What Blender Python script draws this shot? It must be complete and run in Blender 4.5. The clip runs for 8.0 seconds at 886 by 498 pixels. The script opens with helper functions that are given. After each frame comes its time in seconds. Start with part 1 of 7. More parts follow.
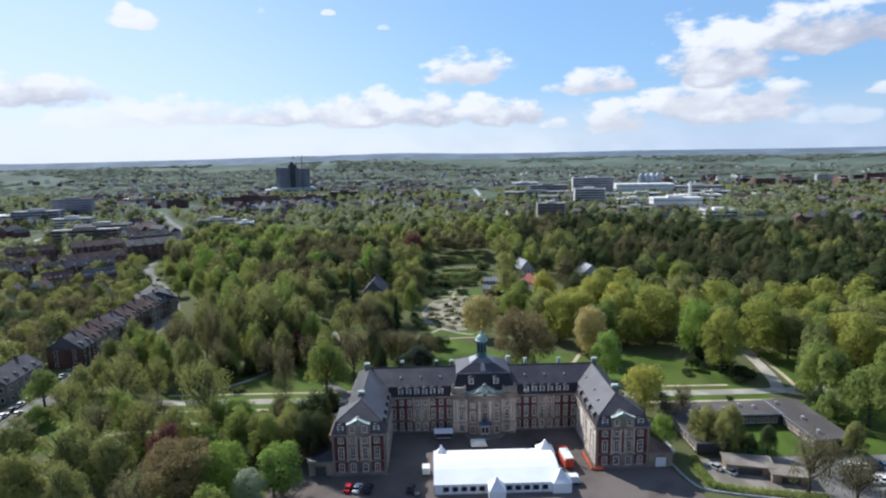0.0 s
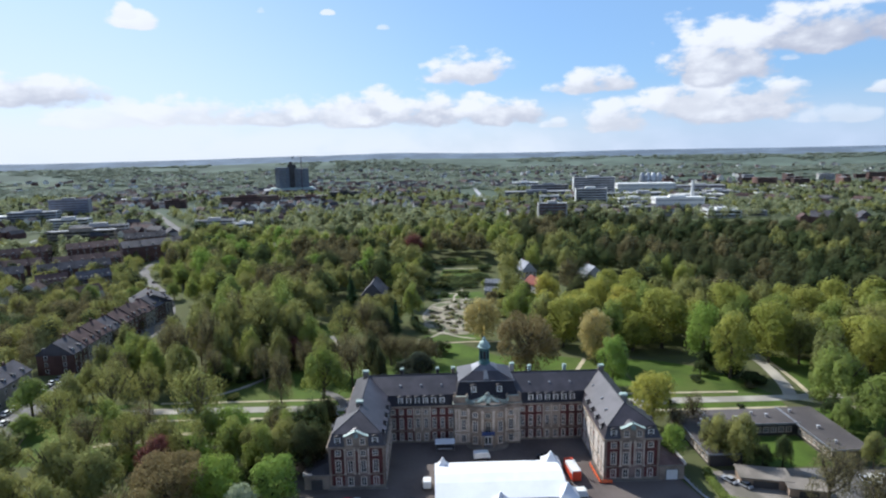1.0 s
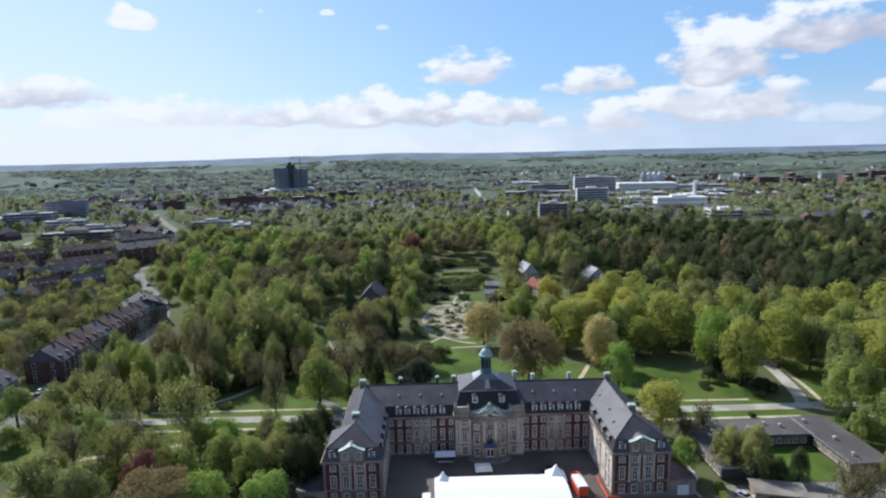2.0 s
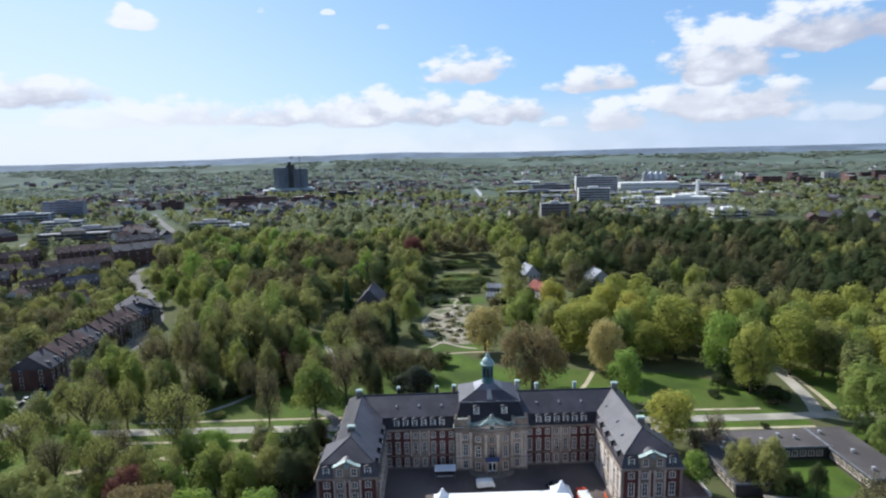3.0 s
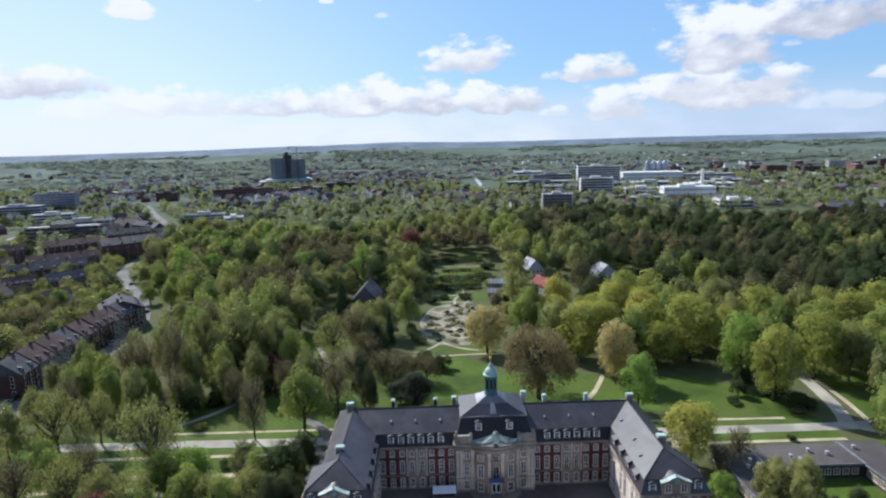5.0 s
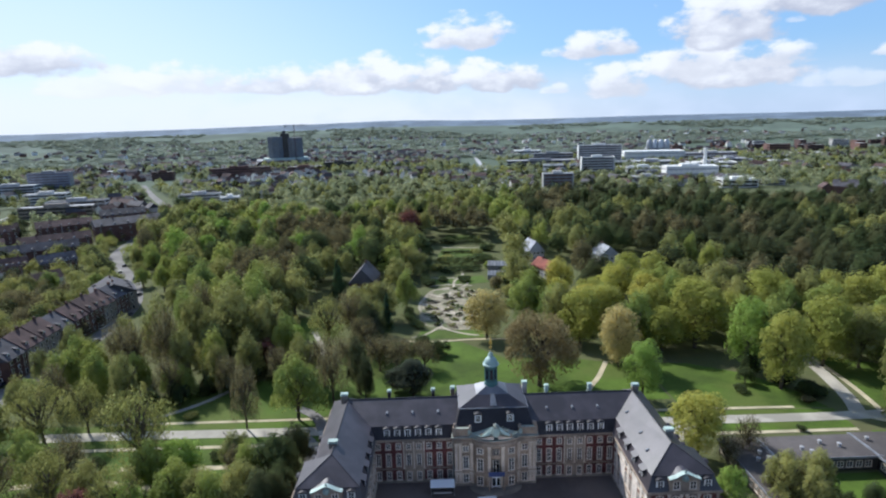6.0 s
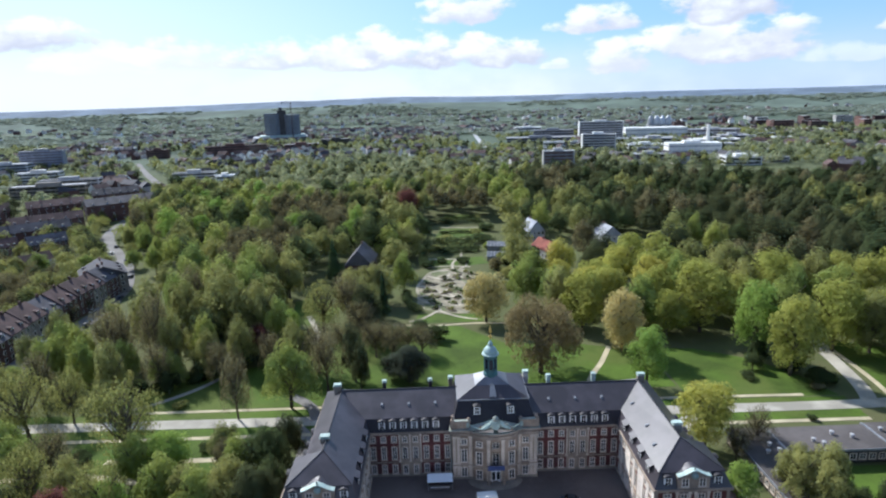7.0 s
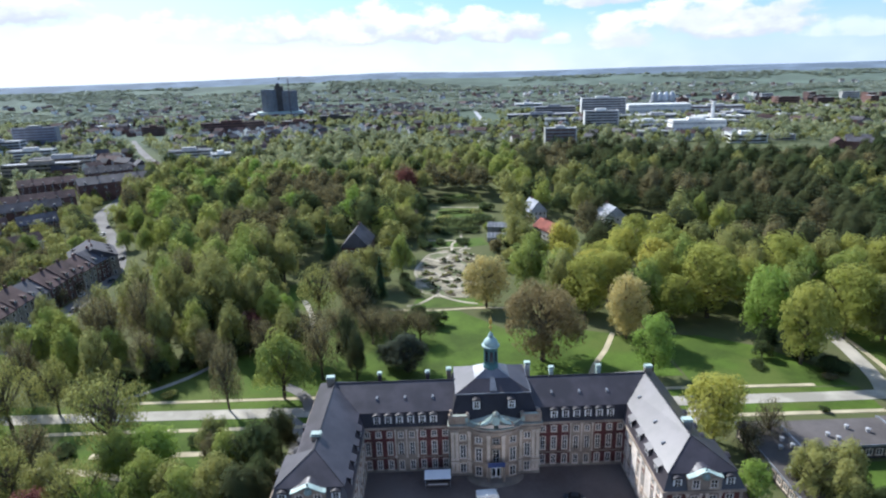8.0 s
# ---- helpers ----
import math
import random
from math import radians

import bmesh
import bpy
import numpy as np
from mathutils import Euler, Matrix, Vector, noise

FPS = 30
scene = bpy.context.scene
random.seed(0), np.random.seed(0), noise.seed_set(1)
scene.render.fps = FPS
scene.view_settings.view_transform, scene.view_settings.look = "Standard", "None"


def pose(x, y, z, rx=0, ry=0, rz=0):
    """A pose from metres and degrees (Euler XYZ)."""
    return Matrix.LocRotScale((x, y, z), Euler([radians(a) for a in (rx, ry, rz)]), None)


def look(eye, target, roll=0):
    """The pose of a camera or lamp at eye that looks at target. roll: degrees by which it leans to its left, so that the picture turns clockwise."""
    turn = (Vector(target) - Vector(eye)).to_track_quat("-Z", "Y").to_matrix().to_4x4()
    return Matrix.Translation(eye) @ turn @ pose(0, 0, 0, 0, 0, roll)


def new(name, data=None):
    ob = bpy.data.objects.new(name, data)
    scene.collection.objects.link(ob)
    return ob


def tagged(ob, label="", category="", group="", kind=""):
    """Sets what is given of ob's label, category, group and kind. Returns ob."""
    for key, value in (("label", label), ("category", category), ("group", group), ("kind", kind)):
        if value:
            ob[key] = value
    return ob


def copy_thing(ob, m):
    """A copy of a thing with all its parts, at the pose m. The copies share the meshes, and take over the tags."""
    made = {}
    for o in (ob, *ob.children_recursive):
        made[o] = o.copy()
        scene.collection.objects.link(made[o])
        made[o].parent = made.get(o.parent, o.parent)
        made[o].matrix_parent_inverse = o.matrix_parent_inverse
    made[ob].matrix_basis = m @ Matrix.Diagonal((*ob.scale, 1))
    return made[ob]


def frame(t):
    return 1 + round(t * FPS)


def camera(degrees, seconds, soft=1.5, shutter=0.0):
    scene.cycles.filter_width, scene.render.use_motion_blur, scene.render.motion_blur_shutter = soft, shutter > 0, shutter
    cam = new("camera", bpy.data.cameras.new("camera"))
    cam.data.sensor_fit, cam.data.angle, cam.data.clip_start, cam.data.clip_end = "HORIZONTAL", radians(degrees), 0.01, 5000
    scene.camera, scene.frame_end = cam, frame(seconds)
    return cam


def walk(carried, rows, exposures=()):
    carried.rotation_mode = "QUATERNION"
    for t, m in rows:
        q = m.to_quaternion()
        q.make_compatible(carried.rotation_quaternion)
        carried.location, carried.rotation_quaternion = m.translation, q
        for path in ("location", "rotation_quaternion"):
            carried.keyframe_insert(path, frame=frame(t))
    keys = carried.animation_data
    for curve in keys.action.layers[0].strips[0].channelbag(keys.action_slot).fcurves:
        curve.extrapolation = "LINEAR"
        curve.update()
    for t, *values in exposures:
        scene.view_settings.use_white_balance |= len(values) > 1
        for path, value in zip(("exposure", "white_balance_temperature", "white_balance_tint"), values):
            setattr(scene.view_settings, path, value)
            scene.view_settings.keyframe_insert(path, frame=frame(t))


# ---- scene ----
cam = camera(74.6, 8.0, soft=2.2)
PATH = [
    (0, (-14.704, -149.918, 88.173), (-14.673, -147.946, 87.843), -1.1),
    (0.5, (-14.864, -146.454, 88.112), (-14.832, -144.481, 87.781), -1.2),
    (1, (-14.912, -142.965, 88.103), (-14.881, -140.993, 87.772), -1.2),
    (1.5, (-14.825, -139.378, 88.134), (-14.793, -137.406, 87.803), -1.3),
    (3, (-14.202, -128.141, 88.27), (-14.174, -126.169, 87.937), -1.4),
    (3.5, (-14.01, -124.265, 88.266), (-13.984, -122.293, 87.934), -1.4),
    (4, (-13.884, -120.31, 88.25), (-13.857, -118.338, 87.916), -1.5),
    (5.5, (-13.291, -108.667, 88.084), (-13.264, -106.707, 87.685), -1.6),
    (6, (-13.017, -104.909, 88.005), (-12.99, -102.958, 87.568), -1.6),
    (6.5, (-12.686, -101.095, 87.948), (-12.66, -99.152, 87.474), -1.6),
    (7, (-12.361, -97.236, 87.912), (-12.334, -95.303, 87.4), -1.7),
    (7.5, (-12.02, -93.323, 87.887), (-11.994, -91.4, 87.338), -1.7),
    (8, (-11.703, -89.307, 87.873), (-11.679, -87.395, 87.286), -1.7),
]
walk(cam, [(t, look(eye, target, roll)) for t, eye, target, roll in PATH], [(0, 0.12, 5950, 10), (5.5, 0.14, 5920, 10), (6.5, 0.25, 5850, 10), (8, 0.47, 5800, 10)])

# ---- sky, clouds and sun ----
SUN_DIR = Vector((-0.78, 0.92, 1.0)).normalized()
SUN_EL = math.asin(SUN_DIR.z)
SUN_AZ = math.atan2(SUN_DIR.x, SUN_DIR.y)

world = bpy.data.worlds.new("sky")
scene.world = world
world.use_nodes = True


class Nodes:
    """A small shorthand for building node trees."""

    def __init__(self, tree):
        self.tree = tree
        tree.nodes.clear()

    def add(self, kind, **settings):
        node = self.tree.nodes.new(kind)
        for key, value in settings.items():
            node.inputs[key].default_value = value
        return node

    def put(self, socket, value):
        if isinstance(value, bpy.types.NodeSocket):
            self.tree.links.new(value, socket)
        else:
            socket.default_value = value

    def math(self, op, a, b=0.0, c=0.0, clamp=False):
        node = self.tree.nodes.new("ShaderNodeMath")
        node.operation, node.use_clamp = op, clamp
        for socket, value in zip(node.inputs, (a, b, c)):
            self.put(socket, value)
        return node.outputs[0]

    def mix(self, factor, a, b, blend="MIX"):
        node = self.tree.nodes.new("ShaderNodeMix")
        node.data_type, node.blend_type = "RGBA", blend
        self.put(node.inputs[0], factor)
        self.put(node.inputs[6], a)
        self.put(node.inputs[7], b)
        return node.outputs[2]

    def smooth(self, value, low, high):
        node = self.tree.nodes.new("ShaderNodeMapRange")
        node.interpolation_type = "SMOOTHSTEP"
        self.put(node.inputs[0], value)
        node.inputs[1].default_value, node.inputs[2].default_value = low, high
        return node.outputs[0]

    def noise(self, vector, scale, detail=3.0, rough=0.55):
        node = self.tree.nodes.new("ShaderNodeTexNoise")
        self.put(node.inputs["Vector"], vector)
        node.inputs["Scale"].default_value = scale
        node.inputs["Detail"].default_value = detail
        node.inputs["Roughness"].default_value = rough
        return node.outputs[0]


n = Nodes(world.node_tree)
sky = n.add("ShaderNodeTexSky")
sky.sky_type = "NISHITA"
sky.sun_disc, sky.sun_elevation, sky.sun_rotation = False, SUN_EL, SUN_AZ
sky.air_density, sky.dust_density, sky.ozone_density, sky.altitude = 1.0, 1.0, 1.5, 100
coord = n.add("ShaderNodeTexCoord").outputs["Generated"]
split = n.add("ShaderNodeSeparateXYZ")
n.put(split.inputs[0], coord)
azimuth = n.math("MULTIPLY", n.math("ARCTAN2", split.outputs[0], split.outputs[1]), 57.2958)
height = n.math("MULTIPLY", n.math("ARCSINE", split.outputs[2]), 57.2958)
plane = n.add("ShaderNodeCombineXYZ")
n.put(plane.inputs[0], azimuth)
n.put(plane.inputs[1], n.math("MULTIPLY", height, 1.7))
billow = n.noise(plane.outputs[0], 0.34, 5.0, 0.52)
swell = n.noise(plane.outputs[0], 0.13, 3.0, 0.5)
wisps = n.noise(plane.outputs[0], 0.16, 3.0, 0.5)
edge = n.math("ADD", n.math("MULTIPLY", n.math("SUBTRACT", billow, 0.5), 3.0), n.math("MULTIPLY", n.math("SUBTRACT", swell, 0.5), 1.6))
relief = n.math("ADD", n.math("MULTIPLY", n.math("SUBTRACT", billow, 0.5), 2.0), n.math("MULTIPLY", n.math("SUBTRACT", swell, 0.5), 0.8))
# the clear sky, paler under a thin veil, whiter towards the sun and the horizon
clear = n.mix(1.0, sky.outputs[0], (0.82, 1.04, 1.38, 1), "MULTIPLY")
sunward = n.smooth(split.outputs[1], -0.35, 0.45)
clear = n.mix(n.math("MULTIPLY", sunward, 0.44), clear, (4.6, 7.3, 10.2, 1))
low_bank = n.math("MULTIPLY", n.smooth(n.math("ADD", height, n.math("MULTIPLY", n.smooth(azimuth, -30.0, 14.0), 1.8)), 8.2, 1.4), n.math("ADD", 0.3, n.math("MULTIPLY", sunward, 0.7)))
bank = n.math("MULTIPLY", low_bank, n.math("ADD", 0.72, n.math("MULTIPLY", n.smooth(n.math("ADD", wisps, n.math("MULTIPLY", azimuth, -0.004)), 0.3, 0.62), 0.28)))
veil = n.math("MULTIPLY", n.smooth(azimuth, 14.0, -42.0), n.smooth(height, 24.0, 2.0))
mist = n.mix(n.smooth(azimuth, 2.0, 30.0), (9.4, 9.7, 10.2, 1), (7.2, 8.1, 9.8, 1))
final = n.mix(n.math("MULTIPLY", n.math("MAXIMUM", bank, n.math("MULTIPLY", veil, 0.72)), 0.92), clear, mist)
# cumulus, far to near: azimuth, elevation of the flat base, half width, height of the heap (degrees), thickness, greyness of the base
CLOUDS = [
    (-27.5, 3.0, 7.0, 2.4, 0.8, 0.2), (-21.5, 3.3, 7.0, 2.4, 0.9, 0.4), (-14.0, 3.2, 6.4, 2.1, 0.95, 0.75), (-6.5, 3.3, 7.0, 3.2, 1.0, 0.85), (-0.5, 3.1, 6.0, 3.0, 1.0, 0.95), (6.0, 3.0, 6.4, 2.6, 1.0, 0.95),
    (11.9, 2.2, 1.7, 0.9, 0.7, 0.4), (34.4, 1.9, 3.2, 1.3, 0.45, 0.3), (17.2, 2.2, 3.8, 3.0, 0.95, 0.7), (25.4, 2.9, 7.4, 3.6, 1.0, 0.9), (22.6, 3.7, 3.6, 3.2, 1.0, 0.6), (30.2, 4.0, 3.6, 1.8, 0.95, 0.7),
    (-33.4, 4.7, 6.2, 2.7, 1.0, 0.9), (3.8, 6.9, 5.2, 2.7, 1.0, 0.8), (15.2, 5.5, 4.6, 2.0, 1.0, 0.85), (36.5, 8.4, 7.0, 3.6, 1.0, 1.25), (31.5, 8.3, 5.5, 4.2, 1.0, 1.15), (25.6, 6.5, 6.0, 5.4, 1.0, 1.0), (30.9, 6.9, 1.0, 0.6, 0.5, 0.3),
    (-25.6, 10.9, 2.4, 1.5, 1.0, 0.2), (-26.3, 11.6, 1.0, 1.3, 1.0, 0.1), (-9.3, 12.5, 0.7, 0.4, 0.8, 0.1), (-4.2, 11.3, 0.8, 0.5, 0.55, 0.1), (-15.2, 12.5, 0.5, 0.5, 0.35, 0.1), (37.6, 4.0, 1.8, 1.0, 0.8, 0.5),
    (-52.0, 5.0, 12.0, 5.0, 1.0, 0.8), (58.0, 6.0, 14.0, 6.0, 1.0, 0.8), (20.0, 24.0, 13.0, 6.0, 1.0, 0.8), (-40.0, 22.0, 10.0, 5.0, 1.0, 0.8),
]
for az0, base, half, tall, thick, grey in CLOUDS:
    dx = n.math("DIVIDE", n.math("SUBTRACT", azimuth, az0), half)
    up = n.math("DIVIDE", n.math("SUBTRACT", height, base), tall)
    low = n.math("MULTIPLY", n.math("MINIMUM", up, 0.0), 3.2)
    high = n.math("MAXIMUM", up, 0.0)
    d2 = n.math("ADD", n.math("MULTIPLY", dx, dx), n.math("ADD", n.math("MULTIPLY", high, high), n.math("MULTIPLY", low, low)))
    inside = n.math("ADD", n.math("SUBTRACT", 1.0, d2), n.math("MULTIPLY", edge, n.smooth(d2, 2.6, 0.9)))
    cover = n.math("MULTIPLY", n.smooth(inside, 0.1, 0.75), thick)
    bright = n.smooth(n.math("ADD", n.math("ADD", up, relief), n.math("MULTIPLY", dx, -0.25)), -0.25, 0.62)
    shade = tuple(10.0 + (dark - 10.0) * min(grey, 1.3) for dark in (6.3, 6.5, 7.3))
    final = n.mix(cover, final, n.mix(bright, shade + (1,), (10.0, 10.05, 10.2, 1)))
aloft = n.noise(coord, 2.6, 6.0, 0.55)
overhead = n.math("MULTIPLY", n.smooth(aloft, 0.47, 0.61), n.smooth(height, 15.0, 24.0))
final = n.mix(overhead, final, n.mix(sunward, (3.2, 3.4, 3.8, 1), (4.6, 4.9, 5.4, 1)))
back = n.add("ShaderNodeBackground", Strength=0.087)
n.put(back.inputs[0], final)
n.put(n.add("ShaderNodeOutputWorld").inputs[0], back.outputs[0])

sun = new("sun", bpy.data.lights.new("sun", "SUN"))
sun.data.energy, sun.data.angle, sun.data.color = 5.0, radians(0.53), (1.0, 0.95, 0.86)
sun.matrix_world = look(SUN_DIR * 400, (0, 0, 0))
scene.view_settings.exposure = 0.0

# ---- materials ----


def material(name, base, rough=0.85, vary=0.25, scale=0.5, metal=0.0, bump=0.0, each=0.0, second=None, sheen=0.3):
    """A surface with large stains and fine grain; each: how far single pieces differ; second: a colour that shows in patches."""
    m = bpy.data.materials.new(name)
    m.use_nodes = True
    k = Nodes(m.node_tree)
    place = k.add("ShaderNodeNewGeometry").outputs["Position"]
    big = k.noise(place, scale * 0.25, 4.0)
    fine = k.noise(place, scale * 4.0, 3.0)
    dark = tuple(c * (1 - vary) for c in base) + (1,)
    light = tuple(min(1, c * (1 + vary)) for c in base) + (1,)
    colour = k.mix(k.smooth(big, 0.3, 0.7), dark, light)
    if second:
        colour = k.mix(k.smooth(k.noise(place, scale * 0.11, 5.0), 0.5, 0.62), colour, tuple(second) + (1,))
    value = k.math("ADD", 1.0 - vary * 0.5, k.math("MULTIPLY", fine, vary))
    if each:
        value = k.math("MULTIPLY", value, k.math("ADD", 1.0 - each * 0.5, k.math("MULTIPLY", k.add("ShaderNodeObjectInfo").outputs["Random"], each)))
    tint = k.add("ShaderNodeCombineColor")
    for socket in tint.inputs[:3]:
        k.put(socket, value)
    colour = k.mix(1.0, colour, tint.outputs[0], "MULTIPLY")
    surface = k.add("ShaderNodeBsdfPrincipled", Roughness=rough, Metallic=metal)
    surface.inputs["Specular IOR Level"].default_value = sheen
    k.put(surface.inputs["Base Color"], colour)
    if bump:
        relief = k.add("ShaderNodeBump", Strength=bump, Distance=0.05)
        k.put(relief.inputs["Height"], fine)
        k.put(surface.inputs["Normal"], relief.outputs[0])
    k.put(k.add("ShaderNodeOutputMaterial").inputs[0], surface.outputs[0])
    return m


def leafage(name, base, warm, through_light=0.55, wide=0.04, gaps=0.36):
    """Foliage: two hues that change from tree to tree, from clump to clump and from leaf to leaf."""
    m = bpy.data.materials.new(name)
    m.use_nodes = True
    k = Nodes(m.node_tree)
    geometry = k.add("ShaderNodeNewGeometry")
    patch = k.noise(geometry.outputs["Position"], wide, 2.0)
    clump = k.noise(geometry.outputs["Position"], 0.3, 3.0)
    tree = k.add("ShaderNodeObjectInfo").outputs["Random"]
    blend = k.math("ADD", k.math("MULTIPLY", tree, 0.45), k.math("MULTIPLY", k.smooth(patch, 0.35, 0.65), 0.55))
    colour = k.mix(blend, tuple(base) + (1,), tuple(warm) + (1,))
    value = k.math("ADD", 0.72, k.math("ADD", k.math("MULTIPLY", geometry.outputs["Random Per Island"], 0.14), k.math("MULTIPLY", clump, 0.5)))
    tint = k.add("ShaderNodeCombineColor")
    for socket in tint.inputs[:3]:
        k.put(socket, value)
    colour = k.mix(1.0, colour, tint.outputs[0], "MULTIPLY")
    flat = k.add("ShaderNodeBsdfDiffuse")
    glow = k.add("ShaderNodeBsdfTranslucent")
    k.put(flat.inputs[0], colour)
    k.put(glow.inputs[0], colour)
    both = k.add("ShaderNodeMixShader")
    both.inputs[0].default_value = through_light
    k.put(both.inputs[1], flat.outputs[0])
    k.put(both.inputs[2], glow.outputs[0])
    # a clump of small leaves lets some light through between them
    loose = k.add("ShaderNodeMixShader")
    loose.inputs[0].default_value = gaps
    k.put(loose.inputs[1], both.outputs[0])
    k.put(loose.inputs[2], k.add("ShaderNodeBsdfTransparent").outputs[0])
    k.put(k.add("ShaderNodeOutputMaterial").inputs[0], loose.outputs[0])
    return m


BRICK = material("red brick", (0.122, 0.043, 0.039), 0.9, 0.32, 1.2, second=(0.086, 0.040, 0.037))
TRIM_STONE = material("light trim stone", (0.70, 0.63, 0.55), 0.85, 0.12, 1.0)
SANDSTONE = material("pale sandstone", (0.300, 0.237, 0.185), 0.9, 0.28, 0.9, second=(0.215, 0.172, 0.138))
STONE_DARK = material("brownish weathered stone", (0.300, 0.222, 0.164), 0.9, 0.3, 0.9, second=(0.205, 0.155, 0.118))
WING_STONE = material("sooty pinkish stone", (0.225, 0.165, 0.142), 0.9, 0.3, 0.9, second=(0.150, 0.112, 0.098))
PILASTER = material("weathered pilaster stone", (0.54, 0.445, 0.355), 0.88, 0.22, 1.0)
PLINTH = material("grey weathered stone", (0.24, 0.21, 0.175), 0.9, 0.25, 0.9)
SLATE = material("blue-grey roof slate", (0.056, 0.048, 0.055), 0.40, 0.28, 1.0, second=(0.044, 0.038, 0.043), sheen=0.6)
SLATE_DARK = material("dark mansard slate", (0.034, 0.031, 0.036), 0.55, 0.25, 1.2)
COPPER_GREY = material("dull weathered copper", (0.24, 0.30, 0.27), 0.7, 0.3, 1.6, second=(0.34, 0.44, 0.40))
COPPER_DULL = material("dull grey-green copper", (0.27, 0.29, 0.25), 0.7, 0.3, 1.2, second=(0.33, 0.40, 0.35))
COPPER_PALE = material("pale weathered copper", (0.42, 0.52, 0.47), 0.55, 0.2, 1.6)
COPPER_DOME = material("pale green dome copper", (0.34, 0.45, 0.42), 0.5, 0.25, 1.2, second=(0.46, 0.55, 0.52))
COPPER_DARK = material("dark copper", (0.06, 0.14, 0.14), 0.6, 0.25, 1.6)
GOLD = material("gilded metal", (0.75, 0.52, 0.16), 0.35, 0.2, 3.0, metal=0.9)
WHITE = material("white paint", (0.78, 0.77, 0.73), 0.6, 0.08, 2.0)
GLASS = material("window glass", (0.018, 0.022, 0.028), 0.12, 0.3, 0.7, each=0.8, sheen=0.6)
LEAD = material("lead sheet", (0.22, 0.23, 0.25), 0.5, 0.2, 1.5)
LEAD_ROOF = material("smooth lead roofing", (0.20, 0.20, 0.215), 0.42, 0.2, 1.2, metal=0.5, sheen=0.9)
ASPHALT = material("courtyard asphalt", (0.132, 0.108, 0.097), 0.92, 0.22, 0.35, second=(0.165, 0.138, 0.123))
ROAD = material("road asphalt", (0.18, 0.17, 0.162), 0.9, 0.2, 0.4)
GRAVEL = material("pale gravel", (0.40, 0.37, 0.31), 0.95, 0.2, 0.5, second=(0.30, 0.28, 0.23))
SAND = material("sandy path", (0.46, 0.40, 0.27), 0.95, 0.2, 0.5)
GRASS = material("lawn", (0.068, 0.112, 0.013), 0.95, 0.34, 0.25, second=(0.092, 0.124, 0.022), bump=0.3)
CANVAS = material("white tent canvas", (0.82, 0.83, 0.84), 0.55, 0.05, 0.7)
CONCRETE = material("pale concrete", (0.41, 0.41, 0.42), 0.85, 0.15, 0.4)
BLUECLAD = material("blue-grey cladding", (0.20, 0.215, 0.27), 0.5, 0.15, 0.4)
DARKCLAD = material("dark cladding", (0.062, 0.058, 0.058), 0.5, 0.25, 0.4)
TOWER_CLAD = material("blue-grey tower glazing", (0.125, 0.150, 0.180), 0.4, 0.2, 0.3)
ROOF_RED = material("bright red tiles", (0.24, 0.075, 0.055), 0.85, 0.25, 0.8)
GATE_TILES = material("weathered brown tiles", (0.165, 0.100, 0.082), 0.9, 0.3, 1.0)
BITUMEN = material("flat bitumen roof", (0.110, 0.097, 0.092), 0.85, 0.25, 0.3, second=(0.084, 0.074, 0.072))
TILE_RED = material("brown-red clay tiles", (0.090, 0.056, 0.051), 0.85, 0.3, 0.8, each=0.5)
TILE_GREY = material("grey roof tiles", (0.078, 0.074, 0.083), 0.8, 0.3, 0.8, each=0.5)
PLASTER = material("light plaster", (0.55, 0.53, 0.50), 0.9, 0.15, 0.5, each=0.25)
BRICK_TOWN = material("town brick", (0.125, 0.070, 0.060), 0.9, 0.25, 0.7, each=0.5)
BARK = material("bark", (0.080, 0.066, 0.050), 0.95, 0.3, 1.5, each=0.4)
RED_PAINT = material("red paint", (0.62, 0.07, 0.03), 0.5, 0.12, 1.5)
CRIMSON = material("crimson car paint", (0.52, 0.015, 0.035), 0.35, 0.1, 2.0)
ORANGE = material("orange barrier fabric", (0.80, 0.16, 0.06), 0.7, 0.15, 1.5)
BLUE = material("blue banner cloth", (0.045, 0.065, 0.16), 0.8, 0.15, 1.5)
BLACK = material("black rubber", (0.02, 0.02, 0.021), 0.8, 0.2, 3.0)
SILVER = material("silver car paint", (0.55, 0.56, 0.58), 0.3, 0.1, 2.0, metal=0.3, each=0.5)
DARKPAINT = material("dark car paint", (0.035, 0.038, 0.045), 0.3, 0.2, 2.0, each=0.6)
HEDGE_GREEN = leafage("hedge leaves", (0.095, 0.150, 0.035), (0.125, 0.175, 0.045))
SASH = material("cream window paint", (0.66, 0.61, 0.55), 0.6, 0.1, 2.0)
SHED_ROOF = material("mossy gravelled roof", (0.25, 0.22, 0.185), 0.95, 0.25, 0.6, second=(0.17, 0.155, 0.12))
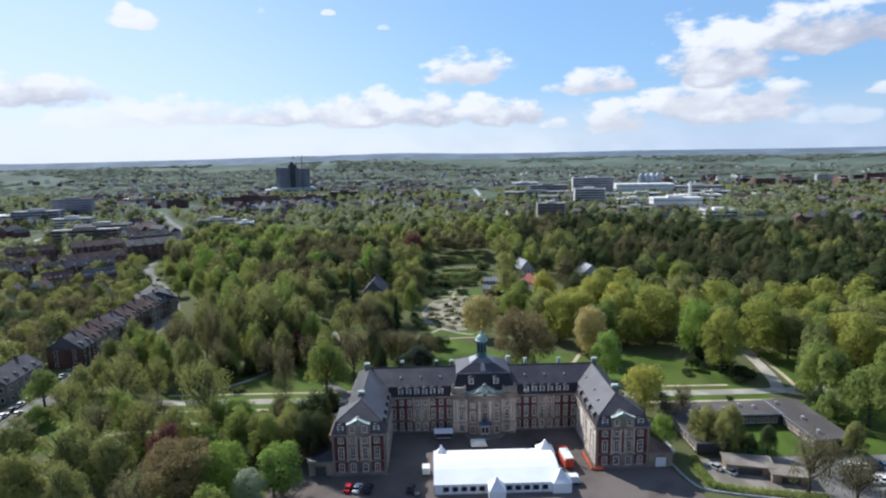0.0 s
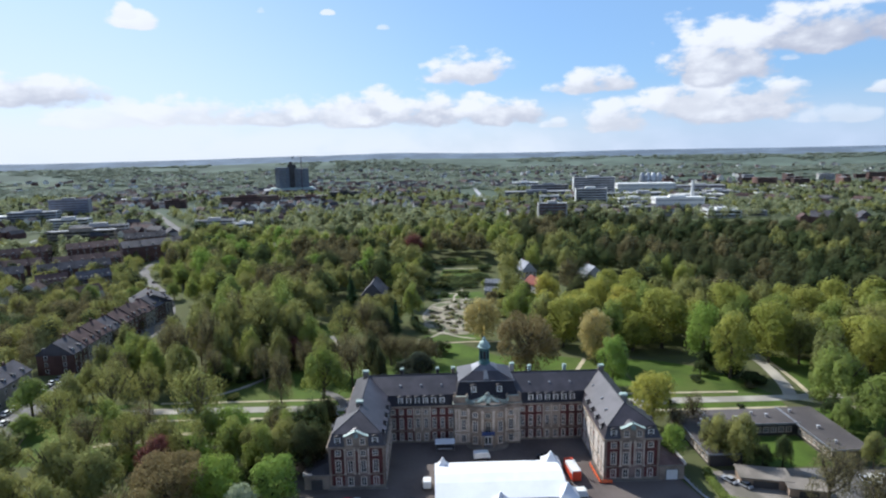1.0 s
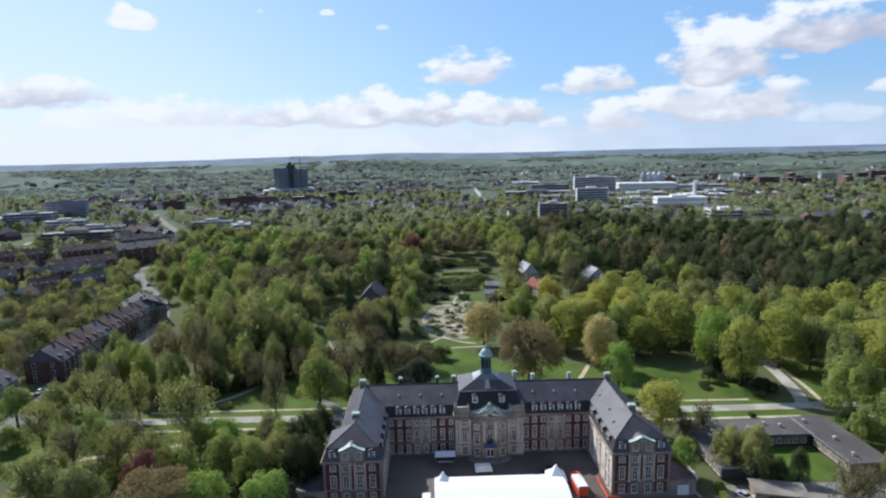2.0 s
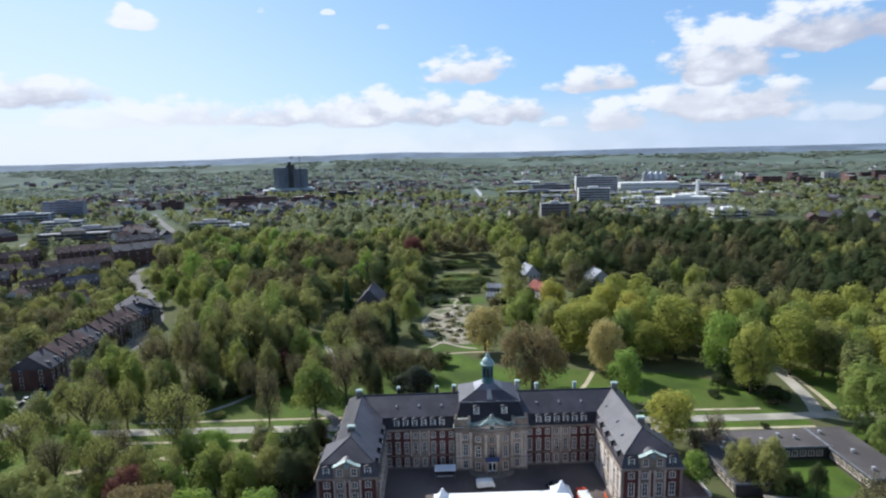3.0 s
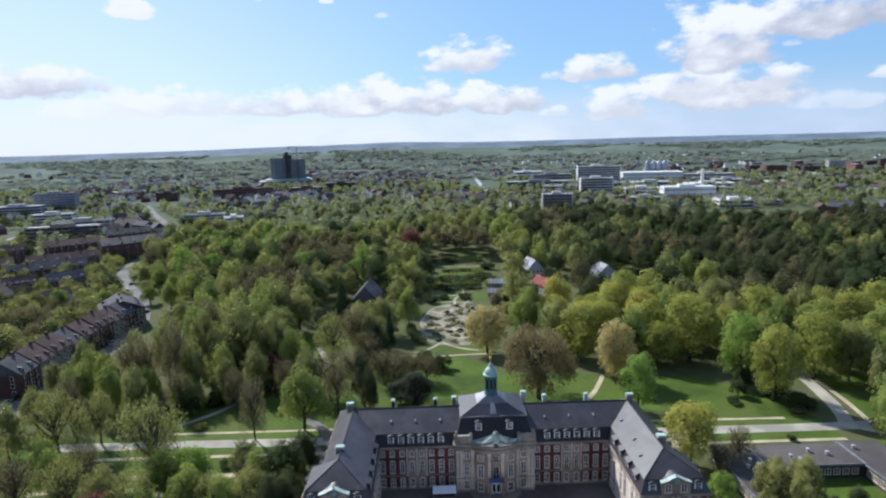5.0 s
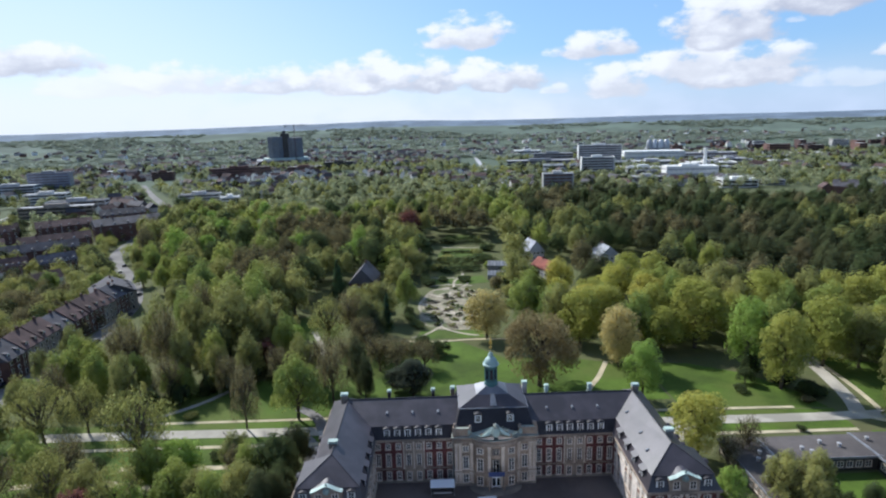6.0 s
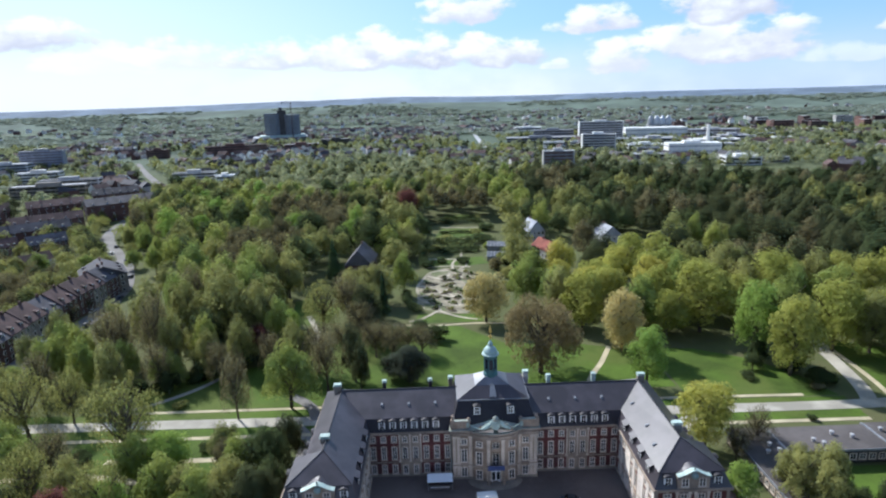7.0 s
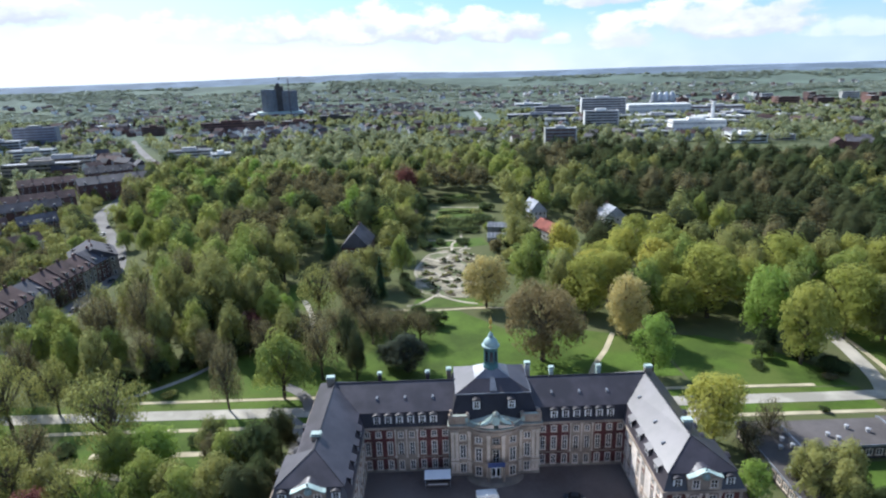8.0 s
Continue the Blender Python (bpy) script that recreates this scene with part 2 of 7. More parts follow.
LEAVES = {
    "lime": leafage("fresh green leaves", (0.240, 0.320, 0.100), (0.390, 0.415, 0.115)),
    "bright": leafage("bright green leaves", (0.255, 0.370, 0.095), (0.320, 0.420, 0.100)),
    "yellow": leafage("yellow-green blossom leaves", (0.500, 0.460, 0.115), (0.430, 0.450, 0.115)),
    "fresh": leafage("sharp yellow-green leaves", (0.330, 0.360, 0.092), (0.400, 0.402, 0.108)),
    "olive": leafage("olive budding leaves", (0.270, 0.292, 0.115), (0.375, 0.368, 0.130)),
    "pale": leafage("pale ochre buds", (0.573, 0.482, 0.214), (0.528, 0.466, 0.204)),
    "thin": leafage("sparse olive-yellow buds", (0.300, 0.300, 0.100), (0.275, 0.290, 0.098), 0.6, gaps=0.40),
    "bare": leafage("brown twigs and buds", (0.195, 0.175, 0.090), (0.250, 0.222, 0.112), 0.45),
    "brown": leafage("brown twigs", (0.265, 0.215, 0.110), (0.300, 0.245, 0.122), 0.55, gaps=0.26),
    # dark and dim also stand in for cloud shade over the eastern wood
    "dark": leafage("dark green leaves", (0.086, 0.118, 0.054), (0.120, 0.148, 0.060)),
    "dim": leafage("dull and shade-toned olive-brown leaves", (0.092, 0.110, 0.054), (0.120, 0.134, 0.062)),
    "yew": leafage("blackish yew needles", (0.060, 0.072, 0.055), (0.078, 0.092, 0.062), 0.3, gaps=0.2),
    "copper": leafage("copper red leaves", (0.200, 0.080, 0.072), (0.220, 0.105, 0.085)),
    "blossom": leafage("white blossom", (0.480, 0.520, 0.390), (0.370, 0.440, 0.270)),
    "cone": leafage("conifer needles", (0.062, 0.105, 0.055), (0.090, 0.140, 0.060), 0.3),
    # distant woods: haze is put into the leaf colour, greyer and bluer
    "distance": leafage("distant woods hazed grey-green", (0.300, 0.345, 0.290), (0.325, 0.365, 0.290), 0.6, 0.01),
    # far town trees: base colour paled and greyed to imitate haze
    "town": leafage("grey-green town leaves paled for haze", (0.290, 0.335, 0.205), (0.370, 0.385, 0.215)),
}

# ---- building helpers ----


def part(name, bm, mat, parent=None, label=""):
    """Links a bmesh as one mesh object, under a thing or a part where one is given."""
    mesh = bpy.data.meshes.new(name)
    bmesh.ops.recalc_face_normals(bm, faces=bm.faces)
    bm.to_mesh(mesh)
    bm.free()
    mesh.materials.append(mat)
    ob = new(name, mesh)
    ob.parent = parent
    return tagged(ob, label) if label else ob


def shared(name, mesh, parent, matrix):
    """Another object on a mesh that is there already."""
    ob = new(name, mesh)
    ob.parent = parent
    ob.matrix_basis = matrix
    return ob


def thing(name, label, category, at=(0, 0, 0), turn=0.0, group="", kind=""):
    """The empty at a thing's base, which parents its parts."""
    ob = new(name)
    ob.empty_display_size = 0.5
    ob.matrix_basis = pose(*at, 0, 0, turn)
    return tagged(ob, label, category, group, kind)


def box(bm, x0, x1, y0, y1, z0, z1):
    v = [bm.verts.new((x, y, z)) for z in (z0, z1) for y in (y0, y1) for x in (x0, x1)]
    for f in ((0, 1, 3, 2), (4, 6, 7, 5), (0, 4, 5, 1), (2, 3, 7, 6), (0, 2, 6, 4), (1, 5, 7, 3)):
        bm.faces.new([v[i] for i in f])
    return bm


def boxes(*corners):
    bm = bmesh.new()
    for c in corners:
        box(bm, *c)
    return bm


def solid(bm, low, high):
    """Closes two rings of the same number of corners into a solid."""
    a = [bm.verts.new(p) for p in low]
    b = [bm.verts.new(p) for p in high]
    count = len(a)
    for i in range(count):
        j = (i + 1) % count
        bm.faces.new((a[i], a[j], b[j], b[i]))
    bm.faces.new(a[::-1])
    bm.faces.new(b)
    return bm


def rect(x0, x1, y0, y1, z):
    return [(x0, y0, z), (x1, y0, z), (x1, y1, z), (x0, y1, z)]


def lathe(bm, profile, x=0, y=0, sides=16):
    """Turns a profile of (radius, height) round the upright through x, y."""
    rings = [[bm.verts.new((x + r * math.cos(2 * math.pi * i / sides), y + r * math.sin(2 * math.pi * i / sides), z)) for i in range(sides)] for r, z in profile]
    for low, high in zip(rings, rings[1:]):
        for i in range(sides):
            j = (i + 1) % sides
            bm.faces.new((low[i], low[j], high[j], high[i]))
    bm.faces.new(rings[0][::-1])
    bm.faces.new(rings[-1])
    return bm


def tube(bm, points, radii, sides=6):
    """A tapered tube along points."""
    rings = []
    for i, (p, r) in enumerate(zip(points, radii)):
        p = Vector(p)
        way = Vector(points[min(i + 1, len(points) - 1)]) - Vector(points[max(i - 1, 0)])
        turn = way.to_track_quat("Z", "Y")
        rings.append([bm.verts.new(p + turn @ Vector((r * math.cos(2 * math.pi * k / sides), r * math.sin(2 * math.pi * k / sides), 0))) for k in range(sides)])
    for low, high in zip(rings, rings[1:]):
        for i in range(sides):
            j = (i + 1) % sides
            bm.faces.new((low[i], low[j], high[j], high[i]))
    bm.faces.new(rings[0][::-1])
    bm.faces.new(rings[-1])
    return bm


def mesh_of_leaves(name, corners, mat):
    """A mesh of loose pointed leaves from an array of corners, three rows a leaf."""
    count = len(corners) // 3
    mesh = bpy.data.meshes.new(name)
    mesh.vertices.add(3 * count)
    mesh.vertices.foreach_set("co", np.ascontiguousarray(corners, dtype=np.float32).ravel())
    mesh.loops.add(3 * count)
    mesh.loops.foreach_set("vertex_index", np.arange(3 * count, dtype=np.int32))
    mesh.polygons.add(count)
    mesh.polygons.foreach_set("loop_start", np.arange(0, 3 * count, 3, dtype=np.int32))
    mesh.update(calc_edges=True)
    mesh.materials.append(mat)
    return mesh


def ribbon(points, width, z, thick=0.12):
    """A level strip along points, with a skirt that goes into the ground."""
    bm = bmesh.new()
    left, right = [], []
    for i, p in enumerate(points):
        a, b = Vector(points[max(i - 1, 0)][:2]), Vector(points[min(i + 1, len(points) - 1)][:2])
        side = (b - a).normalized()
        side = Vector((-side.y, side.x)) * width * 0.5
        left.append((p[0] + side.x, p[1] + side.y))
        right.append((p[0] - side.x, p[1] - side.y))
    top = [[bm.verts.new((*q, z)) for q in row] for row in (left, right)]
    low = [[bm.verts.new((*q, z - thick)) for q in row] for row in (left, right)]
    for i in range(len(points) - 1):
        bm.faces.new((top[1][i], top[1][i + 1], top[0][i + 1], top[0][i]))
        bm.faces.new((top[0][i], top[0][i + 1], low[0][i + 1], low[0][i]))
        bm.faces.new((top[1][i + 1], top[1][i], low[1][i], low[1][i + 1]))
    return bm


def smooth_line(points, steps=6):
    """A rounded line through points."""
    out = []
    for i in range(len(points) - 1):
        p = [Vector((*points[max(0, min(len(points) - 1, i + k))], 0)) for k in (-1, 0, 1, 2)]
        for s in range(steps):
            u = s / steps
            q = 0.5 * ((2 * p[1]) + (p[2] - p[0]) * u + (2 * p[0] - 5 * p[1] + 4 * p[2] - p[3]) * u * u + (3 * p[1] - p[0] - 3 * p[2] + p[3]) * u ** 3)
            out.append((q.x, q.y))
    return out + [points[-1]]


def sheet(outline, z, thick=0.1):
    """A flat sheet with the given outline."""
    return solid(bmesh.new(), [(x, y, z - thick) for x, y in outline], [(x, y, z) for x, y in outline])


def setting(name, bm, mat, label, category):
    return tagged(part(name, bm, mat), label, category, kind="structure")

# ---- ground ----


def ground_height(x, y):
    """Level in the town, rising to low hills towards the horizon."""
    r = math.hypot(x, y + 90)
    far = max(0.0, (r - 1500) / 3350)
    roll = noise.noise(Vector((x / 900, y / 900, 3.1)))
    crest = 66 + 9 * noise.noise(Vector((math.atan2(x, y) * 3.0, 7.7, 0.3)))
    crest += 13 * math.exp(-((math.atan2(x, y) + 0.07) / 0.11) ** 2)
    return far ** 1.5 * crest + min(1.0, far * 3) * 7 * roll


def far_ground_material():
    m = bpy.data.materials.new("meadows and haze-tinted far fields and woods")
    m.use_nodes = True
    k = Nodes(m.node_tree)
    place = k.add("ShaderNodeNewGeometry").outputs["Position"]
    flat = k.add("ShaderNodeVectorMath")
    flat.operation = "MULTIPLY"
    k.put(flat.inputs[0], place)
    flat.inputs[1].default_value = (1, 1, 0)
    cells = k.add("ShaderNodeTexVoronoi", Scale=0.0042)
    k.put(cells.inputs["Vector"], flat.outputs[0])
    shade = k.add("ShaderNodeSeparateColor")
    k.put(shade.inputs[0], cells.outputs["Color"])
    # far field and wood colours lightened and blued a little for haze
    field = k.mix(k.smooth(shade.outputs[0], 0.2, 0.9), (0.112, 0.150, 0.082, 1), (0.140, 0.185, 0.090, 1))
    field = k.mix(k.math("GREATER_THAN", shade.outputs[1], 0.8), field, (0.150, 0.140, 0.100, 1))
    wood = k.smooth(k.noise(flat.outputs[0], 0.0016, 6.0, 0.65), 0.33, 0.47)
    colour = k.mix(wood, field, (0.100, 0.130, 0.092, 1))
    park = k.mix(k.noise(flat.outputs[0], 0.08, 4.0), (0.085, 0.115, 0.038, 1), (0.130, 0.120, 0.065, 1))
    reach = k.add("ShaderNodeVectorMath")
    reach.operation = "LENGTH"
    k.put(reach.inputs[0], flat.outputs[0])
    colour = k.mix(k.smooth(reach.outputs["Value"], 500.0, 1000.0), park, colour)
    grain = k.math("ADD", 0.7, k.math("MULTIPLY", k.noise(flat.outputs[0], 0.05, 5.0, 0.7), 0.6))
    tint = k.add("ShaderNodeCombineColor")
    for socket in tint.inputs[:3]:
        k.put(socket, grain)
    surface = k.add("ShaderNodeBsdfPrincipled", Roughness=0.95)
    surface.inputs["Specular IOR Level"].default_value = 0.1
    k.put(surface.inputs["Base Color"], k.mix(1.0, colour, tint.outputs[0], "MULTIPLY"))
    k.put(k.add("ShaderNodeOutputMaterial").inputs[0], surface.outputs[0])
    return m


def build_ground():
    bm = bmesh.new()
    radii = [0, 60, 130, 220, 350, 550, 800, 1100, 1450, 1800, 2150, 2500, 2850, 3200, 3550, 3900, 4250, 4550, 4780, 4860]
    sides = 160
    rings = []
    for r in radii[1:]:
        ring = []
        for i in range(sides):
            a = 2 * math.pi * i / sides
            x, y = r * math.sin(a), r * math.cos(a) - 90
            ring.append(bm.verts.new((x, y, ground_height(x, y) - (60 if r == 4860 else 0))))
        rings.append(ring)
    middle = bm.verts.new((0, -90, 0))
    for i in range(sides):
        j = (i + 1) % sides
        bm.faces.new((middle, rings[0][i], rings[0][j]))
        for low, high in zip(rings, rings[1:]):
            bm.faces.new((low[i], high[i], high[j], low[j]))
    ob = setting("ground", bm, far_ground_material(), "green park ground with distant haze-tinted fields and woods", "ground")
    for f in ob.data.polygons:
        f.use_smooth = True


build_ground()


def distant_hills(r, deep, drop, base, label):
    """A low rolling ridge added round the plain, its colour tinted for haze; drop: how far its crest lies below the
    skyline.
    """
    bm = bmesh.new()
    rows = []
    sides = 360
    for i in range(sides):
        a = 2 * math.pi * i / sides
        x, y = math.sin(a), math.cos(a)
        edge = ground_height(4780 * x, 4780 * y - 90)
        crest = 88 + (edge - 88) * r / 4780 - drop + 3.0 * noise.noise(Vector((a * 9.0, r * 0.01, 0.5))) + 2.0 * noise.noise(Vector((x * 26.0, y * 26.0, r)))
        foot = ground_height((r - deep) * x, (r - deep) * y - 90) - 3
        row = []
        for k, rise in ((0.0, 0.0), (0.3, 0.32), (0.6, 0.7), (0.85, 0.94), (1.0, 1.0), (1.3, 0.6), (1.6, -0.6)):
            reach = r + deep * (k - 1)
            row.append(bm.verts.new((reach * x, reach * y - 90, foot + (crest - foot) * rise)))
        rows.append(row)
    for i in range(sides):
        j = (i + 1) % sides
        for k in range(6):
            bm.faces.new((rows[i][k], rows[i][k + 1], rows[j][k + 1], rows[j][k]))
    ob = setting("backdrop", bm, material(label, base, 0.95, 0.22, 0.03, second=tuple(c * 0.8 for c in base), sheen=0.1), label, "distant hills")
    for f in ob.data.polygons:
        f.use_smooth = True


# haze is put into the ridge colours, bluer on the farther one
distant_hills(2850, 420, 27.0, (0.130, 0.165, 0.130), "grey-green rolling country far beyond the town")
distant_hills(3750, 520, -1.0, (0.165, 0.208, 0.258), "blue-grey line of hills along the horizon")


def country_height(x, y):
    """The ground with the nearer ridge on it."""
    r = math.hypot(x, y + 90)
    low = ground_height(x, y)
    if not 2430 < r < 3000:
        return low
    u, v = x / r, (y + 90) / r
    edge = ground_height(4780 * u, 4780 * v - 90)
    crest = 88 + (edge - 88) * 2850 / 4780 - 27.0
    foot = ground_height(2430 * u, 2430 * v - 90) - 3
    rise = float(np.interp((r - 2430) / 420, (0.0, 0.3, 0.6, 0.85, 1.0, 1.3, 1.6), (0.0, 0.32, 0.7, 0.94, 1.0, 0.6, -0.6)))
    return max(low, foot + (crest - foot) * rise - 2.5)


# ---- the castle ----
FRONT, INNER, OUTER, COURT = 0.0, 29.2, 44.0, 23.6
REAR, HEAD = 42.0, 11.3
EAVE, BREAK, RIDGE, BACK = 12.0, 15.0, 18.9, 39.4
castle = thing("castle", "three-winged baroque castle of red brick and sandstone under slate roofs", "castle")


def outline(points, z):
    return [(x, y, z) for x, y in points]


def storeys(name, points, wall_mat, label=""):
    """Walls with a plinth, string course and cornice round a footprint."""
    bm = solid(bmesh.new(), outline(points, 0.0), outline(points, EAVE))
    body = part(name, bm, wall_mat, castle, label)
    return body


def grown(points, by):
    """A right-angled footprint pushed outwards."""
    turn = sum(a[0] * b[1] - b[0] * a[1] for a, b in zip(points, points[1:] + points[:1]))
    way = math.copysign(1.0, turn)
    moved = []
    for i, (x, y) in enumerate(points):
        for p, q in ((points[i - 1], points[i]), (points[i], points[(i + 1) % len(points)])):
            run = math.hypot(q[0] - p[0], q[1] - p[1])
            x, y = x + way * by * (q[1] - p[1]) / run, y - way * by * (q[0] - p[0]) / run
        moved.append((x, y))
    return moved


def band(name, points, z0, z1, out, mat):
    return part(name, solid(bmesh.new(), outline(grown(points, out), z0), outline(grown(points, out), z1)), mat, castle)


def wing_points(s):
    """Footprint of one wing: a wide head towards the square, a narrower range behind."""
    points = [(INNER, FRONT), (OUTER, FRONT), (OUTER, HEAD), (REAR, HEAD), (REAR, BACK), (INNER, BACK)]
    return points if s > 0 else [(-x, y) for x, y in points[::-1]]


MAIN = [(-INNER - 0.2, COURT), (INNER + 0.2, COURT), (INNER + 0.2, BACK - 0.3), (-INNER - 0.2, BACK - 0.3)]
storeys("wall", MAIN, BRICK, "red brick court wall")
band("plinth", [(-INNER, COURT), (INNER, COURT), (INNER, BACK - 1), (-INNER, BACK - 1)], 0, 0.9, 0.12, PLINTH)
band("string_course", [(-INNER, COURT), (INNER, COURT), (INNER, BACK - 1), (-INNER, BACK - 1)], 3.8, 4.12, 0.14, SANDSTONE)
band("cornice", [(-INNER, COURT), (INNER, COURT), (INNER, BACK - 0.6), (-INNER, BACK - 0.6)], EAVE - 0.5, EAVE + 0.05, 0.45, SANDSTONE)
for s in (-1, 1):
    w = wing_points(s)
    storeys("wall", w, BRICK, "red brick wing wall")
    band("plinth", w, 0, 0.9, 0.12, PLINTH)
    band("string_course", w, 3.8, 4.12, 0.14, SANDSTONE)
    band("cornice", w, EAVE - 0.5, EAVE + 0.05, 0.5, SANDSTONE)


def mansard(s):
    w = wing_points(s)
    return part("mansard", solid(bmesh.new(), outline(grown(w, 0.25), EAVE + 0.05), outline(grown(w, -1.0), BREAK)), SLATE, castle, "slate lower roof slope")


def upper_roof(s):
    """The hipped upper roof of one wing, widened over its head."""
    a, b = (s * 36.5, 7.0, RIDGE), (s * 36.3, BACK - 7.0, RIDGE)
    foot = grown(wing_points(s), -0.8)
    if s < 0:
        foot = foot[::-1]
    bm = bmesh.new()
    low = [bm.verts.new((x, y, BREAK - 0.1)) for x, y in foot]
    base = [bm.verts.new((x, y, BREAK + 0.05)) for x, y in foot]
    p, q = bm.verts.new(a), bm.verts.new(b)
    bm.faces.new(low)
    for i in range(6):
        bm.faces.new((low[i], low[(i + 1) % 6], base[(i + 1) % 6], base[i]))
    for corner in ((0, 1, p), (1, 2, p), (2, 3, p), (3, 4, q, p), (4, 5, q), (5, 0, p, q)):
        bm.faces.new([base[v] if isinstance(v, int) else v for v in corner])
    bmesh.ops.recalc_face_normals(bm, faces=bm.faces)
    roof = part("roof", bm, SLATE, castle, "hipped blue-grey slate roof")
    bm = bmesh.new()
    tube(bm, [a, b], [0.15, 0.15])
    for x, y in foot[:2]:
        tube(bm, [a, (x, y, BREAK + 0.05)], [0.1, 0.1])
    part("ridge_cap", bm, SLATE_DARK, roof)
    return roof


for s in (-1, 1):
    mansard(s)
    upper_roof(s)
bm = solid(bmesh.new(), rect(-INNER - 1, INNER + 1, COURT - 0.25, BACK, EAVE + 0.04), rect(-INNER - 1, INNER + 1, COURT + 1.1, BACK - 1.1, BREAK - 0.02))
part("mansard", bm, SLATE_DARK, castle, "dark slate lower roof slope")
mid_y = (COURT + BACK) / 2
bm = bmesh.new()
ends = []
for x in (-36.4, 36.4):
    ends.append([bm.verts.new(p) for p in ((x, COURT + 0.9, BREAK - 0.05), (x, COURT + 0.9, BREAK + 0.06), (x, mid_y, RIDGE), (x, BACK - 0.9, BREAK + 0.06), (x, BACK - 0.9, BREAK - 0.05))])
for i in range(5):
    j = (i + 1) % 5
    bm.faces.new((ends[0][i], ends[1][i], ends[1][j], ends[0][j]))
bm.faces.new(ends[0])
bm.faces.new(ends[1][::-1])
main_roof = part("roof", bm, SLATE, castle, "long blue-grey slate roof of the main range")
part("ridge_cap", tube(bmesh.new(), [(-36, mid_y, RIDGE + 0.03), (36, mid_y, RIDGE + 0.03)], [0.16, 0.16]), SLATE_DARK, main_roof)

# windows: one mesh a size, shared
WINDOW_MESHES = {}


def window_meshes(w, h):
    key = (w, h)
    if key not in WINDOW_MESHES:
        bm = boxes((-w / 2 - 0.15, -w / 2, -0.14, 0.05, -0.16, h + 0.12), (w / 2, w / 2 + 0.15, -0.14, 0.05, -0.16, h + 0.12),
                   (-w / 2, w / 2, -0.14, 0.05, h, h + 0.12), (-0.16, 0.16, -0.2, 0.05, h - 0.04, h + 0.3), (-w / 2 - 0.2, w / 2 + 0.2, -0.24, 0.05, -0.22, -0.0))
        surround = part("window", bm, PILASTER)
        rails = [(-0.08, 0.08, -0.09, 0.03, 0, h)] + [(-w / 2, w / 2, -0.085, 0.03, z - 0.045, z + 0.045) for z in ((0.5 * h,) if h < 2.4 else (0.36 * h, 0.70 * h))]
        rails += [(-w / 2, -w / 2 + 0.13, -0.09, 0.03, 0, h), (w / 2 - 0.13, w / 2, -0.09, 0.03, 0, h), (-w / 2, w / 2, -0.088, 0.03, 0, 0.09), (-w / 2, w / 2, -0.088, 0.03, h - 0.09, h)]
        sash = part("sash", boxes(*rails), SASH)
        pane = part("pane", boxes((-w / 2, w / 2, -0.05, 0.02, 0.0, h)), GLASS)
        WINDOW_MESHES[key] = (surround.data, sash.data, pane.data)
        for ob in (surround, sash, pane):
            bpy.data.objects.remove(ob)
    return WINDOW_MESHES[key]


def window(owner, x, y, z, w, h, turn=0.0):
    surround, sash, pane = window_meshes(w, h)
    ob = shared("window", surround, owner, pose(x, y, z, 0, 0, turn))
    shared("sash", sash, ob, Matrix())
    shared("pane", pane, ob, Matrix())
    return ob


ROWS_OF_WINDOWS = ((0.95, 2.3), (4.75, 3.3), (9.4, 1.4))


def axis_of_windows(x, y, turn=0.0, w=1.1):
    for z, h in ROWS_OF_WINDOWS:
        window(castle, x, y, z, w, h, turn)


def pilaster(x, y, z0, z1, w=0.55, deep=0.22, turn=0.0):
    bm = boxes((-w / 2, w / 2, -deep, 0.05, z0, z1), (-w / 2 - 0.1, w / 2 + 0.1, -deep - 0.1, 0.05, z1 - 0.55, z1), (-w / 2 - 0.1, w / 2 + 0.1, -deep - 0.1, 0.05, z0, z0 + 0.4))
    ob = part("pilaster", bm, PILASTER, castle)
    ob.matrix_basis = pose(x, y, 0, 0, 0, turn)
    return ob


def stone_bay(x0, x1, y, turn=0.0, at=(0, 0)):
    """A slightly proud bay of pale stone over all storeys."""
    bm = boxes((x0, x1, -0.2, 0.1, 0.9, EAVE - 0.5))
    ob = part("stone_bay", bm, SANDSTONE if turn == 0 and at[0] == 0 else WING_STONE, castle, "sandstone bay")
    ob.matrix_basis = pose(at[0], y, 0, 0, 0, turn)


# court front: eight axes on either side of the middle pavilion, the middle two in stone
STEP = 2.5
for s in (-1, 1):
    axes = [s * (11.0 + STEP * i) for i in range(8)]
    lo, hi = sorted((axes[2] + s * STEP * 0.5, axes[4] + s * STEP * 0.5))
    stone_bay(lo, hi, COURT)
    for i, x in enumerate(axes):
        axis_of_windows(x, COURT - (0.2 if 3 <= i <= 4 else 0.0))
        if i in (3, 4):
            part("window_balcony", boxes((x - 0.75, x + 0.75, COURT - 0.75, COURT - 0.1, 4.3, 4.5), (x - 0.75, x + 0.75, COURT - 0.75, COURT - 0.66, 4.5, 5.2)), SANDSTONE, castle)
    for i in (3, 4, 5):
        pilaster(s * (11.0 + STEP * (i - 0.5)), COURT - 0.2, 4.12, EAVE - 0.5, 0.34, 0.12)
    part("corner_quoin", boxes((min(s * 9.95, s * 10.15), max(s * 9.95, s * 10.15), COURT - 0.16, COURT + 0.1, 0.9, EAVE - 0.5)), SANDSTONE, castle)
    part("downpipe", boxes((s * 10.2 - 0.07, s * 10.2 + 0.07, COURT - 0.3, COURT - 0.16, 0.0, EAVE - 0.5)), COPPER_GREY, castle)

